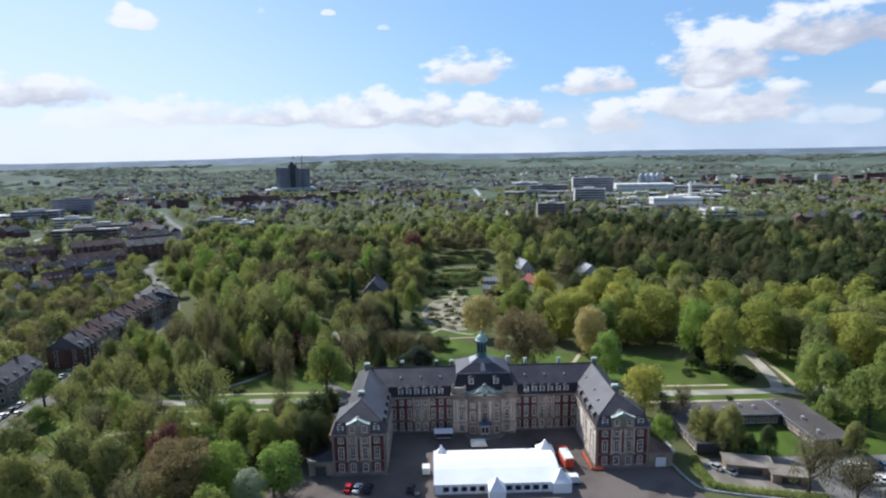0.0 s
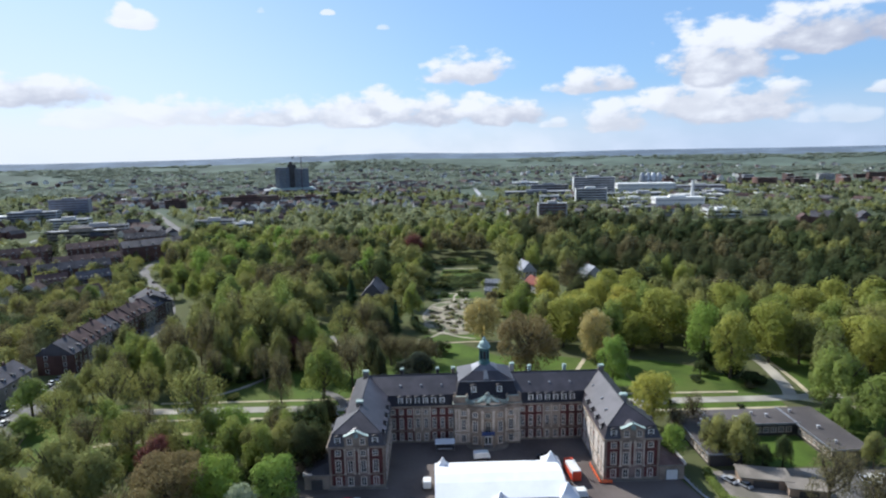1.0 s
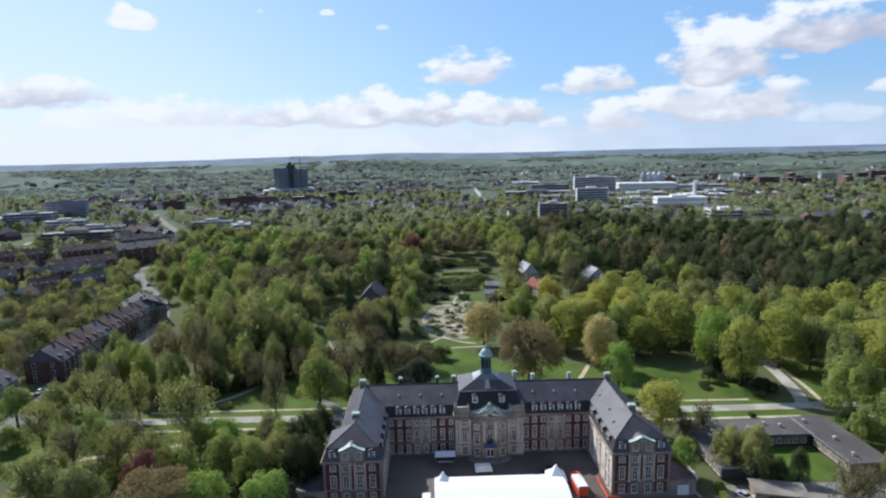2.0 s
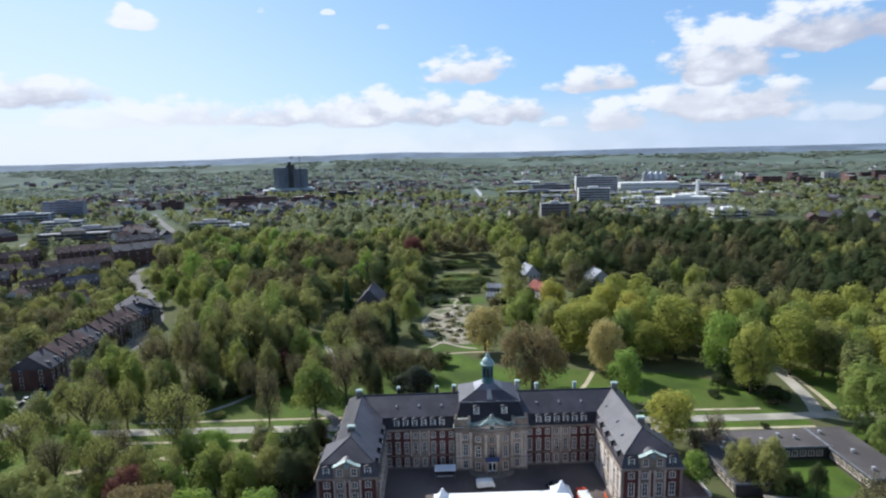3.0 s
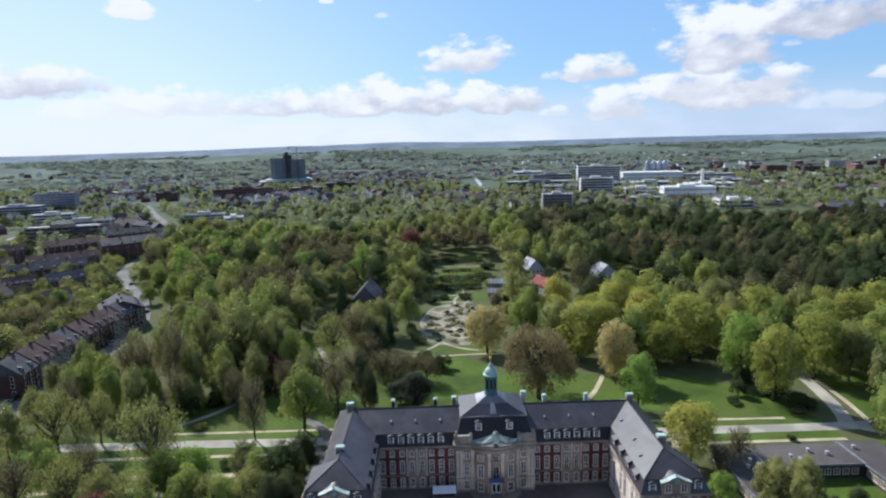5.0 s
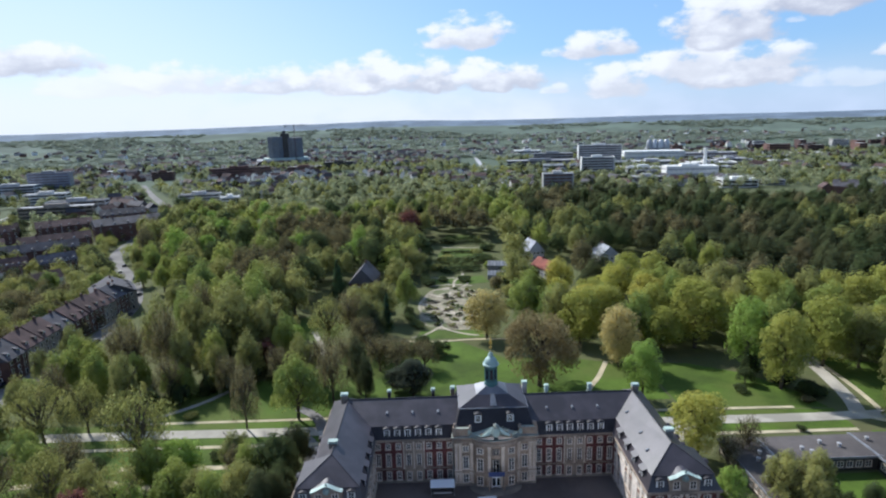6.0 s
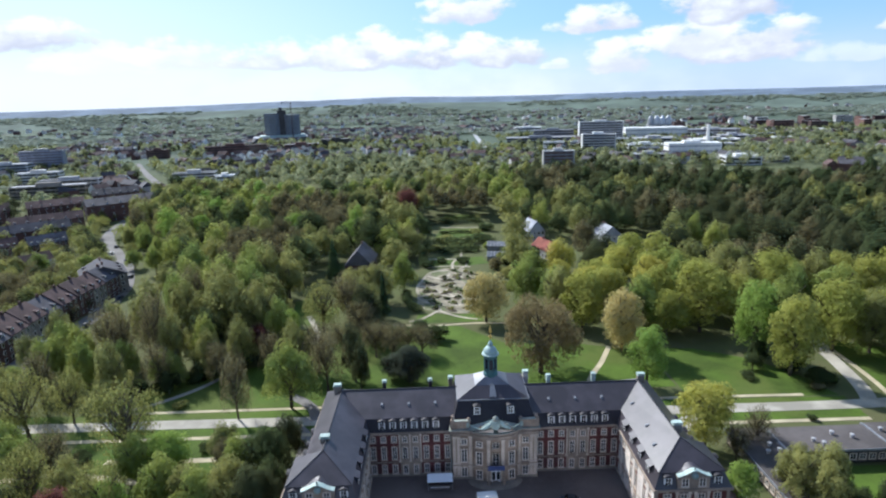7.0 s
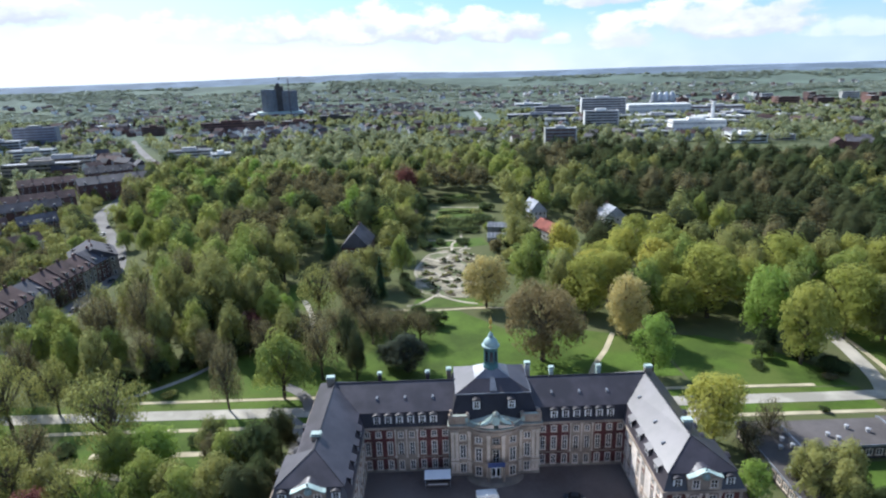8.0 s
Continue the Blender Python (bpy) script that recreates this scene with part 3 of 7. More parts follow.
# wing fronts: a proud stone bay of two wide axes between brick axes
for s in (-1, 1):
    mid = s * (INNER + OUTER) / 2
    stone_bay(-3.35, 3.35, FRONT, 0, (mid, 0))
    for dx in (-4.95, 4.95):
        axis_of_windows(mid + dx, FRONT, 0, 1.35)
    for dx in (-1.72, 1.72):
        axis_of_windows(mid + dx, FRONT - 0.2, 0, 1.35)
    part("niche", boxes((mid - 0.33, mid + 0.33, FRONT - 0.24, FRONT, 4.6, 10.6)), BRICK, castle)
    for dx in (-3.1, -0.55, 0.55, 3.1):
        pilaster(mid + dx, FRONT - 0.2, 4.12, EAVE - 0.5, 0.42, 0.16)
    for dx in (-7.1, 7.1):
        part("corner_quoin", boxes((mid + dx - 0.28, mid + dx + 0.28, FRONT - 0.16, FRONT + 0.2, 0.9, EAVE - 0.5)), SANDSTONE, castle)
    part("ground_storey", boxes((mid - 6.75, mid + 6.75, FRONT - 0.08, FRONT + 0.05, 0.9, 3.8)), BRICK, castle, "brick ground storey")
    # court and outer sides of the wing
    for i in range(8):
        y = 2.3 + 2.66 * i
        if i < 8:
            axis_of_windows(s * INNER, y, 90 if s < 0 else -90)
    for i in range(13):
        axis_of_windows(s * (OUTER if i < 3 else REAR), 2.2 + 2.9 * i, -90 if s < 0 else 90)
    side = -1 if s > 0 else 1
    # bays lighter and more numerous on one wing, imitating its direct sun
    for y0, y1 in ((0.2, 1.0), (11.2, 12.2), (19.4, 20.2)) if s < 0 else ((0.2, 1.4), (3.2, 4.2), (6.0, 9.2), (11.2, 12.2), (14.0, 17.2), (19.4, 20.2)):
        part("stone_bay", boxes((min(s * INNER, s * INNER + side * 0.14), max(s * INNER, s * INNER + side * 0.14), y0, y1, 0.9, EAVE - 0.5)), TRIM_STONE if s > 0 else SANDSTONE, castle, "pale sandstone bay toned for sun and shade")
    # attic over the stone bay, with its curved copper-covered pediment
    attic = part("attic", boxes((mid - 3.15, mid + 3.15, FRONT - 0.25, FRONT + 2.2, EAVE + 0.05, BREAK - 0.2)), SANDSTONE, castle, "stone attic storey with a curved gable")
    for dx in (-1.7, 1.7):
        window(attic, mid + dx, FRONT - 0.25, EAVE + 0.6, 1.3, 1.75)
    arch = [(-3.9, 0.0), (-3.8, 0.25), (-3.0, 0.42), (-2.1, 0.75), (-1.2, 1.2), (-0.5, 1.5), (0.0, 1.58), (0.5, 1.5), (1.2, 1.2), (2.1, 0.75), (3.0, 0.42), (3.8, 0.25), (3.9, 0.0)]
    gable = [(mid + 0.86 * a, b + BREAK - 0.35) for a, b in arch]
    part("gable", solid(bmesh.new(), [(x, FRONT - 0.2, z - 0.15) for x, z in gable], [(x, FRONT + 2.0, z - 0.15) for x, z in gable]), SANDSTONE, attic)
    top = gable[1:-1]
    for half in (top[:6], top[5:]):
        rim = [(x, z + 0.08) for x, z in half] + [(x, z - 0.1) for x, z in half[::-1]]
        part("gable_cover", solid(bmesh.new(), [(x, FRONT - 0.6, z) for x, z in rim], [(x, FRONT + 0.55, z) for x, z in rim]), COPPER_PALE, attic, "pale green copper covering")
    rim = [(x, z + 0.04) for x, z in top] + [(x, z - 0.2) for x, z in top[::-1]]
    part("gable_roof", solid(bmesh.new(), [(x, FRONT + 0.56, z) for x, z in rim], [(x, FRONT + 2.4, z) for x, z in rim]), SLATE, attic)
    part("gable_shell", lathe(bmesh.new(), [(0.12, BREAK - 0.6), (0.62, BREAK - 0.4), (0.75, BREAK + 0.1), (0.5, BREAK + 0.6), (0.1, BREAK + 0.75)], mid, FRONT - 0.35, 10), COPPER_GREY, attic, "green carved shell")
    part("finial", lathe(bmesh.new(), [(0.22, BREAK + 1.0), (0.28, BREAK + 1.25), (0.12, BREAK + 1.5), (0.18, BREAK + 1.65), (0.03, BREAK + 1.9)], mid, FRONT - 0.2, 8), COPPER_GREY, attic)


def dormer(x, y, z, turn, w=1.5, h=2.25, mat=WHITE, roof_mat=SLATE_DARK):
    """A roof dormer with its window, cheeks and rounded lid."""
    bm = boxes((-w / 2, w / 2, 0.0, 2.2, 0, h))
    ob = part("dormer", bm, mat, castle)
    ob.matrix_basis = pose(x, y, z, 0, 0, turn)
    lid = [(-w / 2 - 0.15, h - 0.02), (-w / 2 - 0.15, h + 0.12), (-w / 4, h + 0.38), (0, h + 0.46), (w / 4, h + 0.38), (w / 2 + 0.15, h + 0.12), (w / 2 + 0.15, h - 0.02)]
    part("lid", solid(bmesh.new(), [(a, -0.15, b) for a, b in lid], [(a, 2.5, b) for a, b in lid]), roof_mat, ob)
    part("cheek", boxes((-w / 2 - 0.06, -w / 2 + 0.02, 0.12, 2.2, 0, h - 0.05), (w / 2 - 0.02, w / 2 + 0.06, 0.12, 2.2, 0, h - 0.05)), SLATE_DARK, ob)
    pane = part("pane", boxes((-w / 2 + 0.28, w / 2 - 0.28, -0.03, 0.02, 0.25, h - 0.25)), GLASS, ob)
    part("sash", boxes((-0.04, 0.04, -0.07, 0.0, 0.25, h - 0.25), (-w / 2 + 0.28, w / 2 - 0.28, -0.065, 0.0, h * 0.55, h * 0.55 + 0.08)), WHITE, ob)
    return ob


def shed_dormer(x, y, z, turn, w=1.9, h=1.75):
    """A dormer whose slate lid falls outwards with the roof."""
    ob = part("dormer", solid(bmesh.new(), [(-w / 2, 0, 0), (w / 2, 0, 0), (w / 2, 0, h), (-w / 2, 0, h)], [(-w / 2, 1.6, 0), (w / 2, 1.6, 0), (w / 2, 1.6, h + 0.85), (-w / 2, 1.6, h + 0.85)]), SLATE_DARK, castle)
    ob.matrix_basis = pose(x, y, z, 0, 0, turn)
    part("lid", solid(bmesh.new(), [(-w / 2 - 0.2, -0.35, h - 0.15), (w / 2 + 0.2, -0.35, h - 0.15), (w / 2 + 0.2, 2.6, h + 1.42), (-w / 2 - 0.2, 2.6, h + 1.42)], [(-w / 2 - 0.2, -0.35, h), (w / 2 + 0.2, -0.35, h), (w / 2 + 0.2, 2.6, h + 1.57), (-w / 2 - 0.2, 2.6, h + 1.57)]), SLATE, ob)
    part("pane", boxes((-w / 2 + 0.35, w / 2 - 0.35, -0.03, 0.02, 0.3, h - 0.25)), GLASS, ob)
    part("sash", boxes((-w / 2 + 0.2, -w / 2 + 0.35, -0.07, 0.02, 0.15, h - 0.1), (w / 2 - 0.35, w / 2 - 0.2, -0.07, 0.02, 0.15, h - 0.1), (-0.05, 0.05, -0.065, 0.0, 0.3, h - 0.25), (-w / 2 + 0.35, w / 2 - 0.35, -0.068, 0.0, h - 0.25, h - 0.1)), WHITE, ob)


for s in (-1, 1):
    for i in range(1, 7):
        dormer(s * (11.0 + 2.53 * i), COURT + 0.1, EAVE + 0.12, 0, 1.5, 2.5, WHITE, SLATE_DARK)
    for i in range(4):
        y = 4.6 + 5.0 * i
        shed_dormer(s * (INNER + 0.1), y, EAVE + 0.75, 90 if s < 0 else -90)
        dormer(s * ((OUTER if i == 0 else REAR) - 0.2), y + 1.5 + (1.5 if i == 1 else 0), EAVE + 0.7, -90 if s < 0 else 90, 1.6, 2.0, SLATE_DARK)
    mid = s * (INNER + OUTER) / 2
    for dx in (-4.95, 4.95):
        dormer(mid + dx, FRONT + 0.1, EAVE + 0.15, 0, 1.6, 2.3, WHITE, SLATE_DARK)


def roof_hatch(x, y, z, turn=0.0):
    bm = solid(bmesh.new(), rect(-0.3, 0.3, -0.3, 0.5, 0), [(-0.22, -0.25, 0.55), (0.22, -0.25, 0.55), (0.22, 0.5, 0.75), (-0.22, 0.5, 0.75)])
    ob = part("roof_hatch", bm, LEAD, castle)
    ob.matrix_basis = pose(x, y, z, 0, 0, turn)


for s in (-1, 1):
    for k in range(3):
        roof_hatch(s * (13.6 + 6.35 * k), COURT + 4.0, BREAK + 1.45)
for y, run in ((8.5, 1.6), (15.0, 2.4), (24.5, 2.4)):
    roof_hatch(INNER + 1.0 + run, y, BREAK + run * 0.55, -90)


def chimney(x, y, z, w=1.0, d=1.3, h=1.9, mat=PLINTH):
    ob = part("chimney", boxes((-w / 2, w / 2, -d / 2, d / 2, -1.5, h), (-w / 2 - 0.12, w / 2 + 0.12, -d / 2 - 0.12, d / 2 + 0.12, h * 0.45, h * 0.45 + 0.14)), mat, castle)
    ob.matrix_basis = pose(x, y, z)
    cap = part("chimney_cap", boxes((-w / 2 - 0.16, w / 2 + 0.16, -d / 2 - 0.16, d / 2 + 0.16, h, h + 0.14), (-w / 2 - 0.1, w / 2 + 0.1, -d / 2 - 0.1, d / 2 + 0.1, h + 0.42, h + 0.5)), COPPER_PALE, ob, "pale green copper cap")
    for dx in (-w / 2 + 0.1, 0, w / 2 - 0.1):
        part("flue_post", boxes((dx - 0.1, dx + 0.1, -d / 2 + 0.05, d / 2 - 0.05, h + 0.14, h + 0.42)), LEAD, cap)


for x, y in ((-37.4, 32.6), (37.3, 32.6)):
    chimney(x, y, RIDGE - 0.4, 1.6, 1.0, 1.25)
for x, y in ((-36.8, 11.2), (37.6, 11.4)):
    chimney(x, y, RIDGE - 0.9, 1.8, 1.1, 1.2)
for x in (-26.0, -14.7):
    chimney(x, 33.6, RIDGE - 0.6, 0.8, 0.8, 1.5, SLATE_DARK)
for x in (14.6, 25.8):
    chimney(x, 33.6, RIDGE - 0.6, 0.9, 0.8, 1.5, COPPER_PALE)

# ---- the middle pavilion: a bowed stone front, balustrade, steep roof and lantern ----
PX, PY = 9.9, 21.6


def bow(y_edge, depth, half, count=14):
    return [(-half + 2 * half * i / count, y_edge - depth * (1 - (2 * i / count - 1) ** 2) ** 0.8) for i in range(count + 1)]


foot = [(-PX, COURT + 1), (-PX, PY)] + bow(PY, 2.0, 5.6) + [(PX, PY), (PX, COURT + 1)]
part("pavilion_wall", solid(bmesh.new(), outline(foot[::-1], 0), outline(foot[::-1], 13.2)), STONE_DARK, castle, "pale sandstone pavilion with a bowed front")


def ledge(z0, z1, out):
    line = [(-PX - out, COURT), (-PX - out, PY - out)] + [(x * (1 + out / 9), y - out) for x, y in bow(PY, 2.0, 5.6)] + [(PX + out, PY - out), (PX + out, COURT)]
    return solid(bmesh.new(), outline(line[::-1], z0), outline(line[::-1], z1))


part("plinth", ledge(0, 0.9, 0.15), PLINTH, castle)
part("string_course", ledge(3.85, 4.25, 0.2), SANDSTONE, castle)
part("entablature", ledge(11.6, 12.3, 0.22), SANDSTONE, castle)
part("cornice", ledge(12.75, 13.25, 0.55), SANDSTONE, castle, "deep stone cornice")
part("cornice_cover", ledge(13.25, 13.33, 0.6), COPPER_DULL, castle, "weathered copper flashing")
for s in (-1, 1):
    bm = boxes((s * 7.8 - 2.1, s * 7.8 + 2.1, PY - 0.05, PY + 0.45, 13.33, 15.2), (s * 7.8 - 2.2, s * 7.8 + 2.2, PY - 0.15, PY + 0.55, 15.2, 15.42), (s * PX - 0.3, s * PX + 0.3, PY - 0.2, PY + 0.6, 13.33, 15.75))
    part("parapet", bm, SANDSTONE, castle)
    part("parapet_cover", boxes((s * 7.8 - 2.25, s * 7.8 + 2.25, PY - 0.2, PY + 0.6, 15.425, 15.5)), COPPER_DULL, castle, "weathered copper flashing")
    part("parapet", boxes((min(s * 9.4, s * 9.9), max(s * 9.4, s * 9.9), PY + 0.6, COURT + 2.5, 13.33, 15.2)), SANDSTONE, castle)
arc = bow(PY, 2.0, 5.6)
for x, y in [arc[i] for i in (0, 5, 9, 14)]:
    turn = math.degrees(math.atan2(x * 0.055 * 2, 1.0))
    pilaster(x, y, 4.25, 11.6, 0.75, 0.3, turn)
    pilaster(x, y, 0.9, 3.85, 0.85, 0.25, turn)
for s in (-1, 1):
    for x in (8.5, 9.45):
        pilaster(s * x, PY, 4.25, 11.6, 0.7, 0.3)
        pilaster(s * x, PY, 0.9, 3.85, 0.75, 0.25)
    for z, h in ROWS_OF_WINDOWS:
        window(castle, s * 7.15, PY - 0.02, z, 1.35, h)
        window(castle, s * 3.75, PY - 1.35, z, 1.4, h, s * 13)
        if z > 2:
            window(castle, 0, PY - 2.02, z, 1.5, h)
part("door", boxes((-1.0, 1.0, PY - 2.12, PY - 1.9, 0.5, 3.5)), WHITE, castle, "white double entrance door")
for dx in (-0.5, 0.5):
    part("door_glass", boxes((dx - 0.34, dx + 0.34, PY - 2.16, PY - 2.1, 1.2, 3.2)), GLASS, castle)
for s in (-1, 1):
    part("column", lathe(bmesh.new(), [(0.42, 0.5), (0.42, 0.9), (0.32, 1.0), (0.28, 3.9), (0.42, 4.1), (0.42, 4.4)], s * 1.7, PY - 2.9, 10), SANDSTONE, castle)
balcony = part("balcony", boxes((-2.3, 2.3, PY - 3.4, PY - 1.9, 4.4, 4.75), (-2.3, 2.3, PY - 3.4, PY - 3.2, 4.75, 5.6)), SANDSTONE, castle, "stone balcony over the door")
part("banner", boxes((-1.9, 1.9, PY - 3.47, PY - 3.41, 4.45, 5.7)), BLUE, balcony, "dark blue cloth banner")
bm = bmesh.new()
for i in range(3):
    r = 6.4 - 0.5 * i
    ring = [(r * math.cos(math.pi + math.pi * k / 18), PY - 0.6 + 0.62 * r * math.sin(math.pi + math.pi * k / 18)) for k in range(19)]
    solid(bm, outline(ring, 0.0), outline(ring, 0.16 * (i + 1)))
part("steps", bm, PLINTH, castle, "curved stone entrance steps")

# curved pediment with carved arms and trophies
crest = [(-6.2, 0.0), (-5.4, 0.3), (-3.8, 0.65), (-2.2, 1.1), (-1.0, 1.55), (0, 1.75), (1.0, 1.55), (2.2, 1.1), (3.8, 0.65), (5.4, 0.3), (6.2, 0.0)]
pediment = part("pediment", solid(bmesh.new(), [(x, PY - 2.0 + 0.035 * x * x, 13.3 + z) for x, z in crest], [(x, PY + 0.6, 13.3 + z) for x, z in crest]), SANDSTONE, castle, "curved stone pediment with carved trophies")
low, high = [], []
for x, z in crest:
    low.append((x, PY - 2.3 + 0.035 * x * x, 13.32 + z))
    high.append((x, PY + 0.8, 13.32 + z))
bm = solid(bmesh.new(), low + [(x, y, z + 0.18) for x, y, z in low[::-1]], high + [(x, y, z + 0.18) for x, y, z in high[::-1]])
part("pediment_cover", bm, COPPER_DULL, pediment, "weathered copper-covered moulding")
rng = random.Random(4)
shield = bmesh.new()
bmesh.ops.create_icosphere(shield, subdivisions=2, radius=1.0, matrix=Matrix.Translation((0, PY - 2.25, 15.35)) @ Matrix.Diagonal((0.95, 0.4, 1.25, 1)))
part("coat_of_arms", shield, COPPER_PALE, pediment, "pale green oval shield")
part("crown", lathe(bmesh.new(), [(0.55, 16.5), (0.62, 16.75), (0.5, 16.9), (0.72, 17.2), (0.4, 17.5), (0.12, 17.75)], 0, PY - 2.2, 10), COPPER_DULL, pediment, "weathered copper crown")
for k in range(46):
    u = rng.uniform(-1, 1)
    x, z = 3.9 * u, 13.75 + 2.3 * (1 - abs(u)) + rng.uniform(-0.3, 1.0) * (1 - 0.6 * abs(u))
    bm = bmesh.new()
    bmesh.ops.create_icosphere(bm, subdivisions=1, radius=rng.uniform(0.16, 0.4), matrix=Matrix.Translation((x, PY - 2.05 + 0.045 * x * x + rng.uniform(-0.3, 0.2), z)) @ pose(0, 0, 0, 0, rng.uniform(-60, 60), 0) @ Matrix.Diagonal((rng.uniform(0.5, 1.0), 0.7, rng.uniform(0.9, 2.1), 1)))
    part("carving", bm, (COPPER_PALE, COPPER_GREY, COPPER_DULL, STONE_DARK)[k % 4], pediment)
for k in range(6):
    x = (-1) ** k * (1.3 + 0.55 * (k // 2))
    part("flag_staff", tube(bmesh.new(), [(x * 0.4, PY - 2.1, 14.6), (x * 1.25, PY - 2.2, 16.9 - 0.35 * (k // 2))], [0.09, 0.05], 5), COPPER_GREY, pediment)
for s in (-1, 1):
    bm = tube(bmesh.new(), [(s * 0.8, PY - 2.3, 16.1), (s * 1.5, PY - 2.4, 15.6), (s * 2.4, PY - 2.3, 14.9), (s * 3.4, PY - 2.0, 14.35)], [0.28, 0.42, 0.36, 0.14])
    bmesh.ops.create_icosphere(bm, subdivisions=1, radius=0.3, matrix=Matrix.Translation((s * 1.0, PY - 2.35, 16.45)))
    part("reclining_figure", bm, COPPER_PALE, pediment, "pale green reclining figure")
    part("relief", solid(bmesh.new(), [(s * 0.5, PY - 2.32, 13.45), (s * 4.6, PY - 1.6, 13.45), (s * 2.4, PY - 2.1, 14.0), (s * 0.5, PY - 2.32, 14.5)], [(s * 0.5, PY - 2.0, 13.45), (s * 4.6, PY - 1.3, 13.45), (s * 2.4, PY - 1.8, 14.0), (s * 0.5, PY - 2.0, 14.5)]), PILASTER, pediment)
    part("volute", tube(bmesh.new(), [(s * 3.3, PY - 1.7, 14.1), (s * 4.3, PY - 1.3, 14.25), (s * 5.3, PY - 0.9, 14.6), (s * 5.9, PY - 0.7, 14.9)], [0.2, 0.17, 0.14, 0.09]), COPPER_GREY, pediment, "weathered copper scroll")
    for x in (6.2, 7.1, 8.0, 8.9):
        part("baluster_panel", boxes((s * x - 0.32, s * x + 0.32, PY - 0.1, PY - 0.03, 13.65, 15.0)), COPPER_GREY if x == 6.2 else STONE_DARK, castle)
    for x, top in ((6.0, 16.1), (9.6, 16.7)):
        part("vase", lathe(bmesh.new(), [(0.2, 15.4), (0.16, 15.5), (0.42, 15.5 + (top - 15.4) * 0.45), (0.3, top - 0.15), (0.36, top - 0.08), (0.05, top + 0.1)], s * x, PY + 0.2, 8), SANDSTONE, castle)

# steep pavilion roof
RX, RY0, RY1 = 9.3, 22.6, 38.2
PB = 18.7
part("pavilion_mansard", solid(bmesh.new(), rect(-RX - 0.7, RX + 0.7, RY0 - 0.4, RY1 + 0.6, 13.3), rect(-8.2, 8.2, 25.2, 37.3, PB)), SLATE_DARK, castle, "steep dark slate roof slope")
part("roof_moulding", boxes((-8.5, 8.5, 24.9, 37.6, PB - 0.05, PB + 0.2)), LEAD, castle)
LY = 30.6
bm = bmesh.new()
solid(bm, rect(-8.4, 8.4, 25.0, 37.5, PB + 0.2), rect(-4.0, 4.0, LY - 2.9, LY + 3.3, 21.0))
part("pavilion_roof", bm, SLATE, castle, "blue-grey slate pyramid roof")
part("roof_skirt", solid(bmesh.new(), rect(-4.0, 4.0, LY - 2.9, LY + 3.3, 21.02), rect(-1.6, 1.6, LY - 1.5, LY + 1.5, 22.5)), LEAD_ROOF, castle, "grey lead sheet round the lantern")
part("roof_ladder", solid(bmesh.new(), [(-0.8, 25.3, 19.0), (0.9, 25.3, 19.0), (0.5, LY - 2.7, 21.05), (-0.4, LY - 2.7, 21.05)], [(-0.8, 25.2, 19.3), (0.9, 25.2, 19.3), (0.5, LY - 2.8, 21.4), (-0.4, LY - 2.8, 21.4)]), LEAD, castle)
for dx in (-3.9, 3.9):
    dormer(dx, RY0 + 0.75, 15.9, 0, 1.6, 2.0, WHITE, SLATE_DARK)
chimney(-9.6, 36.8, 16.6, 1.0, 1.0, 2.0)
chimney(9.4, 36.8, 17.0, 1.2, 1.0, 2.5, TRIM_STONE)
# lantern
lantern = part("lantern", lathe(bmesh.new(), [(1.75, 22.3), (1.7, 23.0), (1.5, 23.3), (1.42, 23.9), (1.38, 27.1), (1.6, 27.4), (1.7, 27.6)], 0, LY, 16), COPPER_DARK, castle, "dark green copper roof lantern")
for k in range(8):
    a = 2 * math.pi * (k + 0.5) / 8
    x, y = 1.47 * math.cos(a), LY + 1.47 * math.sin(a)
    part("lantern_post", tube(bmesh.new(), [(x, y, 23.6), (x, y, 27.3)], [0.2, 0.18]), COPPER_DARK, lantern)
    a = 2 * math.pi * k / 8
    ob = part("lantern_opening", boxes((-0.38, 0.38, -0.05, 0.05, 24.2, 26.7)), GLASS, lantern)
    ob.matrix_basis = pose(1.41 * math.cos(a), LY + 1.41 * math.sin(a), 0, 0, 0, math.degrees(a) + 90)
part("lantern_rim", lathe(bmesh.new(), [(1.5, 27.5), (2.05, 27.72), (2.05, 27.95), (1.6, 28.1)], 0, LY, 20), COPPER_DOME, lantern, "pale green copper rim")
part("dome", lathe(bmesh.new(), [(1.58, 28.05), (1.66, 28.35), (1.5, 28.95), (1.15, 29.45), (0.7, 29.8), (0.5, 30.0), (0.62, 30.2), (0.62, 30.45), (0.42, 30.75), (0.2, 31.05), (0.12, 31.3)], 0, LY, 20), COPPER_DOME, lantern, "pale green copper dome")
part("finial", lathe(bmesh.new(), [(0.1, 31.3), (0.08, 31.8), (0.36, 32.1), (0.36, 32.4), (0.1, 32.7), (0.12, 33.0), (0.4, 33.3), (0.3, 34.2), (0.1, 34.6), (0.02, 35.2)], 0, LY, 8), GOLD, lantern, "gilded finial")

# ---- forecourt ----
setting("pavement", sheet([(-60, -75), (56, -75), (53, -14), (49.5, 0.0), (49.5, 24.5), (-60, 24.5)], 0.05), ASPHALT, "dark asphalt castle forecourt", "pavement")
for i, (x, y, w, d) in enumerate(((-36.6, -3.4, 16, 6.6), (36.6, -3.4, 16, 6.6))):
    setting("trim", boxes((x - w / 2, x + w / 2, -0.9, -0.35, 0.05, 0.13)), PLINTH, "stone kerb along the wing", "kerb")


